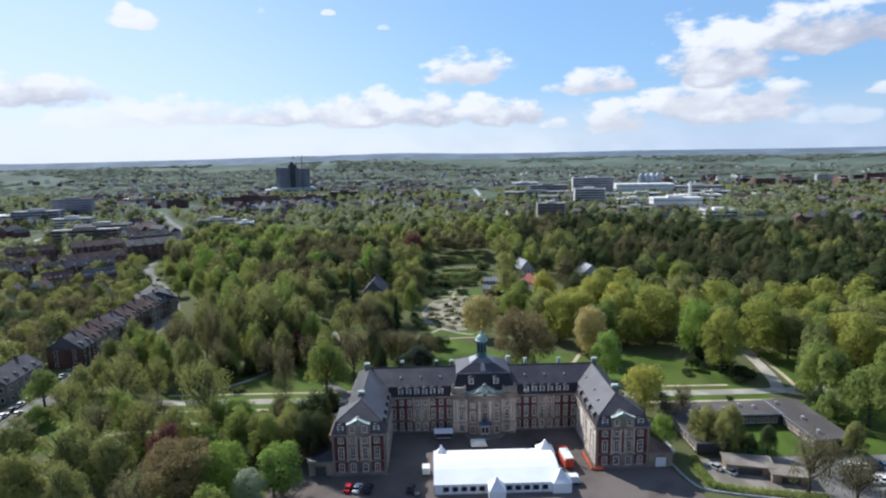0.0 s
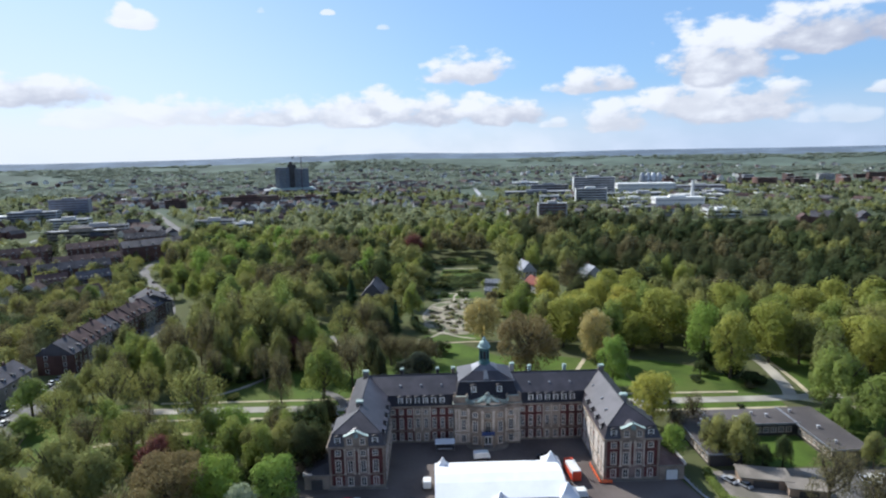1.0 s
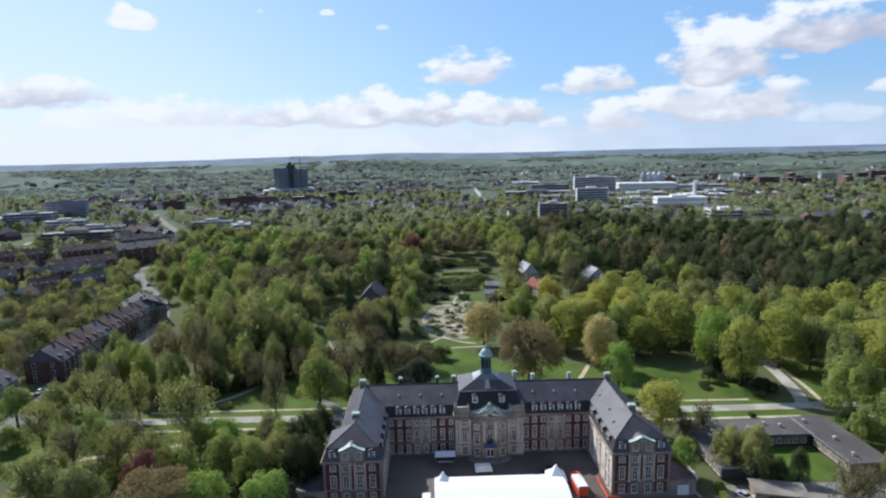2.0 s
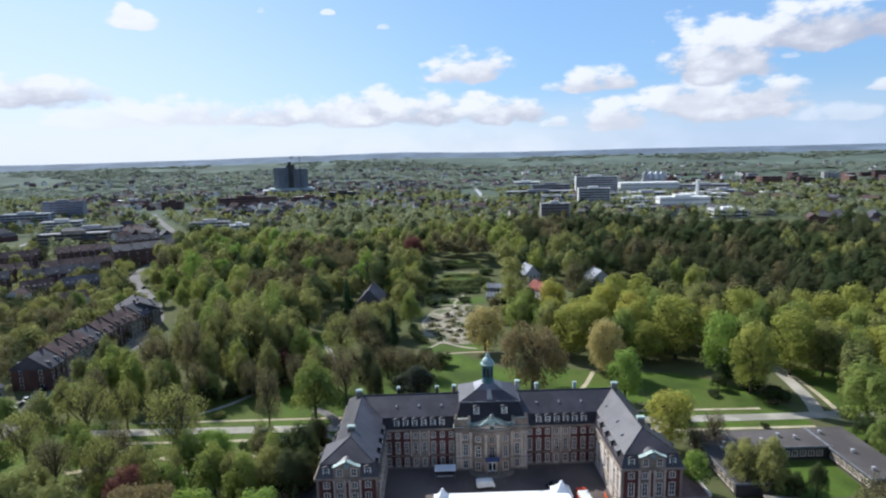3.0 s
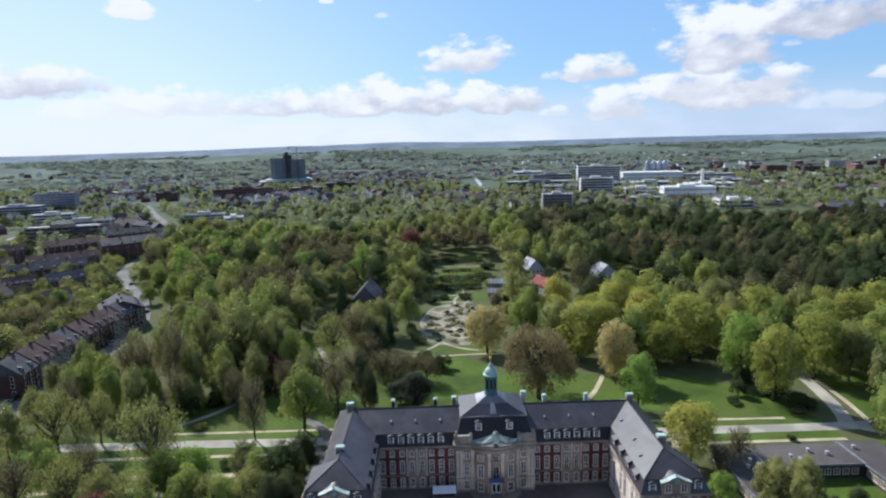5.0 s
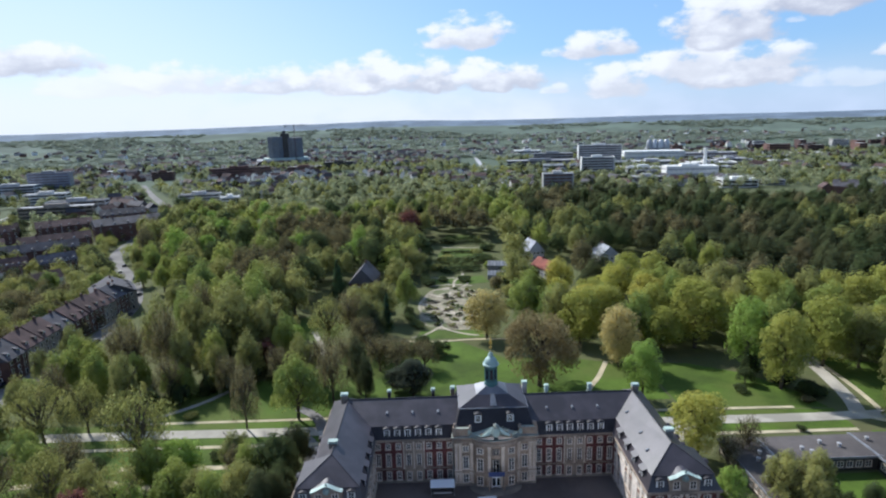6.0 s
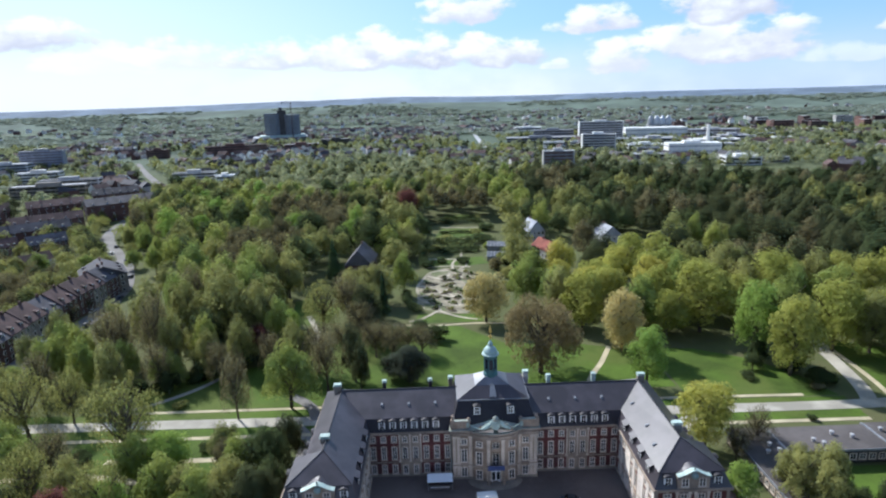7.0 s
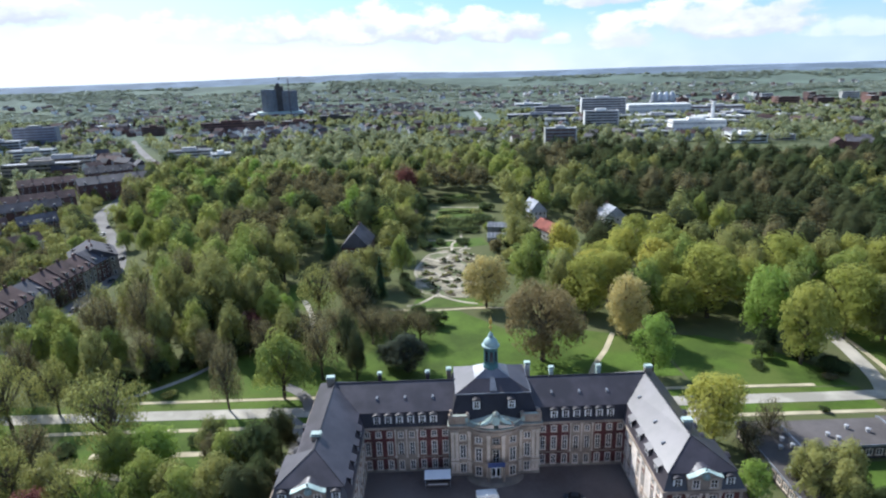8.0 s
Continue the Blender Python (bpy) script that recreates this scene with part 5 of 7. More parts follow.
def trunk_mesh(rng, kind):
    bm = bmesh.new()
    lean = Vector((rng.normal() * 0.3, rng.normal() * 0.3, 0))
    tube(bm, [(0, 0, -0.4), (0, 0, 0.6), lean * 0.5 + Vector((0, 0, 5)), lean + Vector((0, 0, 10 if kind != "cone" else 15))], [0.52, 0.36, 0.28, 0.12])
    if kind != "cone":
        limbs = 14 if kind in ("bare", "brown", "olive", "pale", "thin", "yellow") else 6
        for k in range(limbs):
            a = 2.4 * k + rng.uniform(-0.5, 0.5)
            z = 3.4 + 5.0 * k / limbs
            out, rise = rng.uniform(1.8, 4.3), rng.uniform(4.2, 7.4)
            p = lean * (z / 10) + Vector((0, 0, z))
            m = p + Vector((math.cos(a) * out * 0.5, math.sin(a) * out * 0.5, rise * 0.42))
            e = p + Vector((math.cos(a) * out, math.sin(a) * out, rise))
            tube(bm, [p, m, e], [0.21, 0.14, 0.05], 5)
            for b in (-0.7, 0.7):
                tip = m + Vector((math.cos(a + b) * out * 0.6, math.sin(a + b) * out * 0.6, rise * 0.6))
                tube(bm, [m, tip], [0.08, 0.025], 4)
    mesh = bpy.data.meshes.new("trunk")
    bm.to_mesh(mesh)
    bm.free()
    mesh.materials.append(BARK)
    return mesh


TREE_LABELS = {
    "lime": "broad tree in fresh green spring leaf", "bright": "round tree in bright green leaf", "yellow": "tree in yellow-green spring blossom",
    "olive": "tall tree with thin olive budding leaves", "pale": "tree with pale ochre buds", "fresh": "full tree in sharp yellow-green leaf", "bare": "nearly leafless tree with brown twigs", "thin": "open tree with sparse olive-yellow buds",
    "dark": "dense dark green tree", "dim": "tall tree with dull and shade-toned olive-brown leaves", "yew": "broad blackish yew on the lawn", "brown": "broad leafless tree with dense brown twigs", "copper": "copper beech with dark red leaves", "blossom": "small tree in white blossom", "cone": "pointed dark green conifer",
}
TREES = {}


def tree(kind, x, y, tall, wide, variant=None):
    pick = random.Random(int(x * 13 + y * 7 + 5))
    v = pick.randrange(3) if variant is None else variant
    if (kind, v) not in TREES:
        rng = np.random.default_rng(sum(map(ord, kind)) * 10 + v)
        twigs = kind in TWIGGY
        quads = leaf_corners(rng, crown_lumps(rng, kind), LEAF_COUNT.get(kind, 4800), 0.36 if twigs else 0.56, 0.9 if twigs else 0.24, 1.8 if twigs else (1.35 if kind in SLENDER else 1.0), 0.75 if twigs else (0.75 if kind in SLENDER else 0.25))
        TREES[(kind, v)] = (trunk_mesh(rng, kind), mesh_of_leaves("crown", quads, LEAVES[kind]))
    trunk, crown = TREES[(kind, v)]
    ob = new("tree")
    ob.empty_display_size = 0.5
    s = wide / 11.4
    ob.matrix_basis = pose(x, y, 0, 0, 0, pick.uniform(0, 360)) @ Matrix.Diagonal((s, s, tall / 16.0, 1))
    tagged(ob, TREE_LABELS[kind], "tree", "park trees")
    for name, mesh in (("trunk", trunk), ("crown", crown)):
        part_ob = new(name, mesh)
        part_ob.parent = ob
    return ob


# trees round the lawns and beside the wings
for row in (
    ("bright", 51, 63, 20, 13), ("yellow", 54, 31, 19, 16), ("pale", 51, 87, 24, 18), ("yellow", 68, 149, 22, 21), ("yellow", 76, 128, 23, 21),
    ("fresh", 85, 102, 28, 25), ("bright", 93, 80, 28, 16), ("fresh", 97, 66, 28, 18), ("fresh", 121, 82, 27, 20), ("fresh", 123, 123, 26, 27),
    ("lime", 132, 215, 22, 11), ("lime", 132, 191, 22, 14), ("lime", 137, 106, 24, 22), ("olive", 166, 83, 24, 30), ("olive", 68, 6, 13, 10), ("olive", 73, 12, 13, 11),
    ("bright", 51, 8, 12, 8), ("bare", 58, 23, 12, 7), ("bare", 66, 29, 13, 9), ("dark", 92, 76, 9, 8), ("dark", 88, 71, 6, 7), ("dark", 101, 60, 6, 7),
):
    tree(*row)
for row in (
    ("brown", 20.5, 74, 26, 27), ("pale", 7, 118, 22, 19), ("lime", -27, 156, 21, 13), ("olive", -28, 220, 19, 26), ("bare", -47, 120, 23, 20), ("thin", -57, 116, 21, 18),
    ("yew", -21.5, 70, 13, 14), ("yew", -27, 74, 9, 9), ("bare", -28, 88, 15, 15), ("bare", -18, 90, 12, 12), ("bare", -40, 104, 17, 15), ("bare", -34, 90, 14, 13), ("olive", -60, 82, 19, 13), ("bare", -52, 80, 20, 13), ("dim", -40, 112, 20, 15), ("cone", -34, 126, 19, 7), ("cone", -62, 177, 21, 11), ("dark", -87, 248, 24, 26), ("copper", -31, 309, 26, 24), ("dark", -66, 313, 24, 24), ("dark", -54, 300, 22, 16),
    ("dark", -13, 103, 6, 11), ("dark", -19, 107, 7, 9), ("bare", -47, 67, 21, 12), ("dim", -39, 72, 21, 10), ("dim", -36.5, 66, 17, 8), ("lime", -56, 57, 22, 18), ("bare", -40, 74, 15, 9), ("bare", -46, 96, 12, 12), ("olive", -41, 121, 20, 15), ("bare", -23, 93, 12, 13), ("bare", -33, 100, 10, 9),
):
    tree(*row)
for row in (
    ("olive", -89, 107, 31, 24), ("lime", -98, 168, 25, 22), ("bare", -82, 73, 17, 9), ("olive", -77, 103, 28, 15), ("copper", -75, 93, 13, 12), ("lime", -104, 146, 26, 17), ("lime", -69, 97, 22, 12), ("dark", -93, 93, 20, 13), ("olive", -97, 122, 28, 18),
    ("lime", -127, 172, 24, 19), ("olive", -125, 120, 25, 12), ("bare", -125, 89, 24, 13), ("bare", -108, 87, 30, 13), ("olive", -116, 98, 27, 13), ("lime", -99, 74, 13, 13), ("lime", -114, 76, 16, 12), ("thin", -92, 34, 24, 20), ("thin", -126, 47, 21, 16), ("lime", -135, 78, 18, 13),
    ("olive", -149, 101, 19, 11), ("olive", -152, 88, 14, 9), ("lime", -156, 50, 15, 14), ("lime", -112, 24, 15, 11), ("bright", -79, 28, 12, 13), ("dark", -84, 79, 7, 9), ("dark", -78, 84, 8, 9), ("dark", -71, 87, 7, 9), ("dark", -65, 90, 8, 9), ("dark", -59, 94, 7, 9), ("bare", -66, 78, 17, 11), ("olive", -79, 86, 20, 12), ("olive", -88, 80, 17, 11), ("dark", -97, 69, 8, 9), ("dark", -90, 79, 8, 10), ("dark", -104, 64, 8, 9), ("bright", -69, 111, 11, 10), ("bare", -70, 52, 23, 10), ("lime", -85, 24, 14, 11), ("lime", -140, 90, 18, 14),
    ("olive", -235, 202, 13, 15), ("lime", -226, 207, 13, 14), ("olive", -211, 206, 13, 13), ("lime", -198, 203, 12, 13), ("olive", -187, 203, 12, 12), ("lime", -178, 214, 12, 12), ("bare", -217, 172, 13, 15), ("bare", -203, 163, 12, 14), ("olive", -199, 173, 12, 12), ("bare", -198, 146, 12, 13),
    ("lime", -160, 200, 17, 12), ("lime", -168, 222, 17, 14), ("lime", -186, 246, 16, 13), ("olive", -204, 262, 15, 13), ("lime", -118, 141, 26, 18), ("bare", -112, 130, 27, 13), ("olive", -106, 110, 28, 14), ("lime", -113, 118, 27, 14),
    ("olive", -127, 97, 23, 13), ("bare", -100, 71, 18, 11), ("lime", -138, 76, 18, 12), ("thin", -117, 53, 18, 11), ("olive", -110, 63, 22, 13), ("bare", -132, 63, 20, 12), ("lime", -122, 70, 20, 12), ("olive", -142, 62, 16, 11), ("bare", -117, 84, 26, 12), ("olive", -100, 84, 24, 12), ("lime", -91, 87, 20, 11), ("lime", -132, 84, 19, 12),
    ("dark", -53, 22, 16, 14), ("dim", -50.5, 31, 14, 11), ("dark", -50.5, 13, 14, 10), ("olive", -58, 13, 15, 11), ("bare", -64, 24, 12, 8), ("olive", -68, 12, 14, 10), ("bare", -164, 122, 9, 8), ("bare", -165, 134, 9, 8), ("bare", -165.5, 146, 8, 8),
):
    tree(*row)
for row in (
    ("copper", -90, 1, 17, 11), ("brown", -82, -10, 16, 22), ("blossom", -62, -14, 11, 10), ("bright", -56, -9, 15, 14), ("dim", -52, 8, 16, 14), ("olive", -59, 10, 15, 12),
    ("olive", -113, -4, 19, 18), ("olive", -133, 5, 18, 16), ("olive", -121, -13, 17, 15), ("olive", -101, -8, 19, 16), ("bright", -71, -8, 15, 13), ("bright", -83, 9, 12, 10),
    ("dark", 80, 4, 10, 6), ("olive", 64, 9, 13, 11), ("olive", 67, 14, 12, 9), ("dark", 75, 5, 7, 7), ("bare", 80, -15, 18, 12), ("bare", 88, -21, 15, 12), ("bare", 96, -26, 14, 12), ("bare", 90, -8, 12, 9), ("olive", 104, 2, 11, 8), ("lime", 117, 37, 24, 22), ("lime", 121, 19, 22, 19), ("lime", 110, 22, 12, 9), ("dark", 112, 30, 9, 9),
):
    tree(*row)

# trees on the rough grass west of the castle
for row in (
    ("olive", -66, 30, 13, 9), ("lime", -74, 14, 15, 12), ("lime", -64, 8, 16, 12), ("thin", -84, 8, 18, 13), ("olive", -92, 12, 17, 12), ("thin", -104, 16, 17, 13),
    ("lime", -60, 22, 14, 10), ("bare", -88, -24, 16, 14), ("olive", -104, -22, 18, 14), ("lime", -68, -26, 14, 12), ("bare", -106, 26, 16, 12), ("bare", -118, 18, 17, 13),
    ("thin", -134, 30, 19, 14), ("olive", -140, 46, 18, 13), ("dark", -58, -10, 12, 9),
):
    tree(*row)

# ---- woods of the park, scattered with room for lawns, paths and houses ----
CLEAR = [
    (-112, -45, 40, 100), (-45, -8, 60, 122), (-8, 60, 40, 100), (-10, 34, 95, 125), (56, 106, 40, 97), (-30, 24, 115, 215), (-18, 31, 195, 318), (34, 62, 166, 262), (68, 114, 192, 240),
    (-62, 60, -60, 60), (55, 112, -60, 44), (104, 130, 28, 60), (40, 62, 208, 245), (76, 112, 205, 232), (-72, -52, 116, 150), (-66, -36, 152, 205), (104, 160, 0, 38),
    (98, 124, 40, 98), (376, 500, 385, 540),
]


def road_x(y):
    """The inner ring road along the park's edge."""
    return float(np.interp(y, (-60, 20, 80, 143, 165, 187, 222, 277, 313, 400, 481), (-152, -157, -160.5, -160, -163.5, -170, -188, -226, -243, -262, -274)))


def wooded(x, y):
    if any(a < x < b and c < y < d for a, b, c, d in CLEAR):
        return False
    if x < road_x(y) + (26 if 95 < y < 205 else (15 if y > 205 and y < 320 else 9)):
        return False
    return y < 440 + 40 * math.sin(x / 70) and (y > 54 or (x < -112 and (-60 < y < 6 or noise.noise(Vector((x / 14, y / 14, 6.0))) > 0.12)) or x > 150)


def scatter(rng, x0, x1, y0, y1, gap, allowed):
    """Jittered places on a grid."""
    spots = []
    for j in range(int((y1 - y0) / gap)):
        for i in range(int((x1 - x0) / gap)):
            x = x0 + (i + 0.5 * (j % 2) + rng.uniform(-0.38, 0.38)) * gap
            y = y0 + (j + rng.uniform(-0.38, 0.38)) * gap
            if allowed(x, y):
                spots.append((x, y))
    return spots


def wood_kind(x, y, rng):
    """Which kinds grow where: leafier on the sunny side; darker kinds in the eastern wood stand in for cloud shade."""
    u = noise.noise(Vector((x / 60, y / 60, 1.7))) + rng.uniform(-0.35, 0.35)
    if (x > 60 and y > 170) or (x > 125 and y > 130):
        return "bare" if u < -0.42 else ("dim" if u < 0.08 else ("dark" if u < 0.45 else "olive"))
    if x > 40 and y < 170:
        return "olive" if u < -0.3 else ("lime" if u < -0.1 else ("fresh" if u < 0.3 else "yellow"))
    if u < -0.38:
        return "bare"
    if x < -50 and 0.05 < u < 0.16:
        return "dark" if rng.random() < 0.6 else "bright"
    if u < 0.06:
        return "olive"
    if u < (0.32 if x > -110 else 0.42):
        return "lime"
    return "dark" if y > 130 else "olive"


rng = random.Random(11)
placed = [(o.matrix_basis.translation.x, o.matrix_basis.translation.y) for o in scene.objects if o.name.split(".")[0] == "tree"]
spots = [p for p in scatter(rng, -250, 420, -60, 560, 13.5, wooded) if min((p[0] - a) ** 2 + (p[1] - b) ** 2 for a, b in placed) > 80]
near = sorted(spots, key=lambda p: math.hypot(p[0] * 0.9, p[1] + 90))[:150]
nearest = set(near)
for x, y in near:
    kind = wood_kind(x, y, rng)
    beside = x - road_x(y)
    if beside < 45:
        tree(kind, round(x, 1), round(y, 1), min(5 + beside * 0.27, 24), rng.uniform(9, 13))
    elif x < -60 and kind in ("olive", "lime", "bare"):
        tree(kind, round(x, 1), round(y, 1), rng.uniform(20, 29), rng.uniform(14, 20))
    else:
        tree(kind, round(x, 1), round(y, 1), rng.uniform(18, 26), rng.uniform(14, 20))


def stand_of_trees(name, label, kind, places, count, size, seed, low=None):
    """Many far trees as one mesh of leaf clumps."""
    gen = np.random.default_rng(seed)
    shapes = [leaf_corners(gen, crown_lumps(gen, kind), count, size, 0.28, 1.0, 0.5, low) for _ in range(6)]
    out = []
    for i, (x, y, tall, wide) in enumerate(places):
        a = gen.uniform(0, 6.283)
        c, s, w = math.cos(a), math.sin(a), wide / 11.8
        q = shapes[i % 6]
        out.append(np.stack([(q[:, 0] * c - q[:, 1] * s) * w + x, (q[:, 0] * s + q[:, 1] * c) * w + y, q[:, 2] * tall / 16.0 + country_height(x, y)], 1))
    if out:
        tagged(new(name, mesh_of_leaves(name, np.concatenate(out), LEAVES[kind])), label, "woodland", kind="stuff")


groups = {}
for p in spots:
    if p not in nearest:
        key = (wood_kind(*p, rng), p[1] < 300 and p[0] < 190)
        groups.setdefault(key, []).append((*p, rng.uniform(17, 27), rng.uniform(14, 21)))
WOOD_LABELS = {"fresh": "yellow-green leafing park wood", "bright": "bright green park wood", "bare": "brown leafless park wood", "olive": "olive budding park wood", "lime": "fresh green park wood", "dark": "dark green park wood", "dim": "olive-brown park wood toned for cloud shade", "yellow": "yellow-green flowering park wood"}
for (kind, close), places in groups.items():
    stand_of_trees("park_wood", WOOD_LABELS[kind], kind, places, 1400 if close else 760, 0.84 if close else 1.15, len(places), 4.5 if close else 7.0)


def on_street(x, y, wide):
    """Whether a place lies within the town street that carries on from the ring road."""
    return y > 180 and abs(x - float(np.interp(y, (180, 222, 277, 313, 400, 481, 575, 679, 800), (-168, -188, -226, -243, -262, -274, -330, -392, -460)))) < wide


def town_tree(x, y):
    if on_street(x, y, 13):
        return False
    if x > road_x(min(y, 420)) - 12 and y < (480 if x < 60 else 560) and x < 420:
        return False
    r = math.hypot(x, y)
    return abs(math.atan2(x, y + 120)) < 0.80 and noise.noise(Vector((x / 150, y / 150, 4.0))) + noise.noise(Vector((x / 45, y / 45, 9.0))) * 0.6 > (-0.4 if x > 230 or (y < 760 and x > -220) else (-0.2 if x > -250 else -0.06))


groups = {}
for p in scatter(rng, -262, -180, 20, 225, 11, lambda x, y: x < road_x(y) - (26 if y > 90 else 30) and not (y > 195 and x > -222)):
    groups.setdefault(rng.choice(("olive", "dark", "bare", "bare")), []).append((*p, rng.uniform(9, 14), rng.uniform(9, 13)))
for kind, places in groups.items():
    stand_of_trees("garden_trees", {"bare": "brown leafless trees", "olive": "olive budding trees", "lime": "fresh green trees", "dark": "dark green trees"}[kind] + " in the yards behind the terrace", kind, places, 1400, 0.62, 700 + len(places))

groups = {}
for p in scatter(rng, -300, -180, 205, 420, 9, lambda x, y: not on_street(x, y, 7) and on_street(x, y, 24) and not (y > 320 and x > -245)):
    groups.setdefault(rng.choice(("olive", "lime", "lime", "dark")), []).append((*p, rng.uniform(7, 12), rng.uniform(8, 12)))
for kind, places in groups.items():
    stand_of_trees("street_trees", {"olive": "olive budding trees", "lime": "fresh green trees", "dark": "dark green trees"}[kind] + " along the ring road bend", kind, places, 900, 0.8, 300 + len(places))

groups = {}
for p in scatter(rng, -900, 900, 60, 1150, 15, town_tree):
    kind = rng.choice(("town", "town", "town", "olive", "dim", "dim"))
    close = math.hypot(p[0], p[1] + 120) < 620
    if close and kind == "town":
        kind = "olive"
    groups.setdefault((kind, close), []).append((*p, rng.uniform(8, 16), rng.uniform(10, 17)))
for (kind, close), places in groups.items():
    stand_of_trees("town_trees", {"olive": "olive budding trees", "town": "grey-green haze-paled trees", "dim": "dull olive trees"}[kind] + " among the town houses", kind, places, 600 if close else 85, 1.0 if close else 2.7, 900 + len(places), 3.5)


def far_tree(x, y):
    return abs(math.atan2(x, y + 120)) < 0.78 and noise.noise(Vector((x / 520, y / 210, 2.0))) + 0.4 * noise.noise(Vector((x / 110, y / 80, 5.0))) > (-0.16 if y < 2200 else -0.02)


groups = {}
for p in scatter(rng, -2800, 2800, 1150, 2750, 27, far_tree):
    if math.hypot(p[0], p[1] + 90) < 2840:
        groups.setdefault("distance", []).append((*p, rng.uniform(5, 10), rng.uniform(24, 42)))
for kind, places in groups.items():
    stand_of_trees("distant_wood", "distant belts of woodland, hazed grey-green", kind, places, 40, 5.0, 1900 + len(places))

# ---- houses ----


def gabled(w, d, h, rise, over=0.4):
    """A gable roof with its ridge along y."""
    bm = bmesh.new()
    ends = []
    for y in (-d / 2 - over, d / 2 + over):
        ends.append([bm.verts.new(p) for p in ((-w / 2 - over, y, h - 0.15), (-w / 2 - over, y, h + 0.1), (0, y, h + rise), (w / 2 + over, y, h + 0.1), (w / 2 + over, y, h - 0.15))])
    for i in range(5):
        j = (i + 1) % 5
        bm.faces.new((ends[0][i], ends[1][i], ends[1][j], ends[0][j]))
    bm.faces.new(ends[0])
    bm.faces.new(ends[1][::-1])
    return bm


PANE_MESH = {}


def plain_window(owner, x, y, z, turn, w=1.1, h=1.5):
    """A small house window: a white frame with a dark pane."""
    if (w, h) not in PANE_MESH:
        bm = boxes((-w / 2 - 0.14, w / 2 + 0.14, -0.06, 0.1, -0.14, h + 0.14), (-w / 2, w / 2, -0.1, 0.05, 0, h))
        ob = part("window", bm, WHITE)
        ob.data.materials.append(GLASS)
        for i, face in enumerate(ob.data.polygons):
            face.material_index = 1 if i >= 6 else 0
        PANE_MESH[(w, h)] = ob.data
        bpy.data.objects.remove(ob)
    shared("window", PANE_MESH[(w, h)], owner, pose(x, y, z, 0, 0, turn))


def house(x, y, turn, w, d, h, rise, wall_mat, roof_mat, label, front=3, side=3, floors=2, chimneys=1, dormers=0):
    b = thing("house", label, "house", (x, y, 0), turn)
    bm = solid(bmesh.new(), [(-w / 2, -d / 2, 0), (w / 2, -d / 2, 0), (w / 2, -d / 2, h), (0, -d / 2, h + rise - 0.15), (-w / 2, -d / 2, h)],
               [(-w / 2, d / 2, 0), (w / 2, d / 2, 0), (w / 2, d / 2, h), (0, d / 2, h + rise - 0.15), (-w / 2, d / 2, h)])
    part("wall", bm, wall_mat, b)
    part("roof", gabled(w, d, h, rise), roof_mat, b)
    for k in range(chimneys):
        part("chimney", boxes((-0.4, 0.4, d * (0.25 - 0.5 * k) - 0.5, d * (0.25 - 0.5 * k) + 0.5, h + rise * 0.6, h + rise + 1.1)), BRICK_TOWN, b)
    step = h / floors
    for f in range(floors):
        for i in range(front):
            plain_window(b, -w / 2 + w * (i + 0.5) / front, -d / 2, f * step + 0.9, 0)
        for i in range(side):
            yy = -d / 2 + d * (i + 0.5) / side
            plain_window(b, w / 2, yy, f * step + 0.9, 90)
            plain_window(b, -w / 2, yy, f * step + 0.9, -90)
    for i in range(dormers):
        yy = -d / 2 + d * (i + 0.5) / dormers
        for s in (-1, 1):
            bm = solid(bmesh.new(), [(s * w * 0.24, yy - 0.7, h + 0.5), (s * w * 0.42, yy - 0.7, h + 0.5), (s * w * 0.42, yy + 0.7, h + 0.5), (s * w * 0.24, yy + 0.7, h + 0.5)],
                       [(s * w * 0.24, yy - 0.7, h + rise * 0.48), (s * w * 0.42, yy - 0.7, h + rise * 0.4), (s * w * 0.42, yy + 0.7, h + rise * 0.4), (s * w * 0.24, yy + 0.7, h + rise * 0.48)])
            dm = part("dormer", bm, roof_mat, b)
            part("window_frame", boxes((min(s * w * 0.42, s * (w * 0.42 + 0.05)), max(s * w * 0.42, s * (w * 0.42 + 0.05)), yy - 0.65, yy + 0.65, h + 0.75, h + rise * 0.38)), WHITE, dm)
            part("pane", boxes((min(s * (w * 0.42 + 0.01), s * (w * 0.42 + 0.08)), max(s * (w * 0.42 + 0.01), s * (w * 0.42 + 0.08)), yy - 0.4, yy + 0.4, h + 0.95, h + rise * 0.34)), GLASS, dm)
    return b


# garden houses
ZINC = material("light zinc sheet", (0.36, 0.37, 0.40), 0.8, 0.2, 0.6, sheen=0.2)
house(48.4, 254, 14, 11, 13, 5.5, 6.6, PLASTER, ZINC, "pale house with a grey zinc gable roof in the garden", 4, 6, 2)
house(50, 212, 20, 9, 20, 4.6, 4.4, PLASTER, ROOF_RED, "low house with a red tile roof", 3, 6, 1)
house(88, 232, 10, 12, 14, 7.0, 5.5, PLASTER, ZINC, "pale house with a grey roof among the trees", 4, 4, 2)
house(-50, 188, -3, 13, 19, 8.0, 7.5, BRICK_TOWN, TILE_GREY, "old brick house with a steep slate roof", 4, 5, 2)
house(112, 200, 30, 9, 12, 5.0, 3.4, PLASTER, TILE_GREY, "small house among the trees", 3, 3, 1)

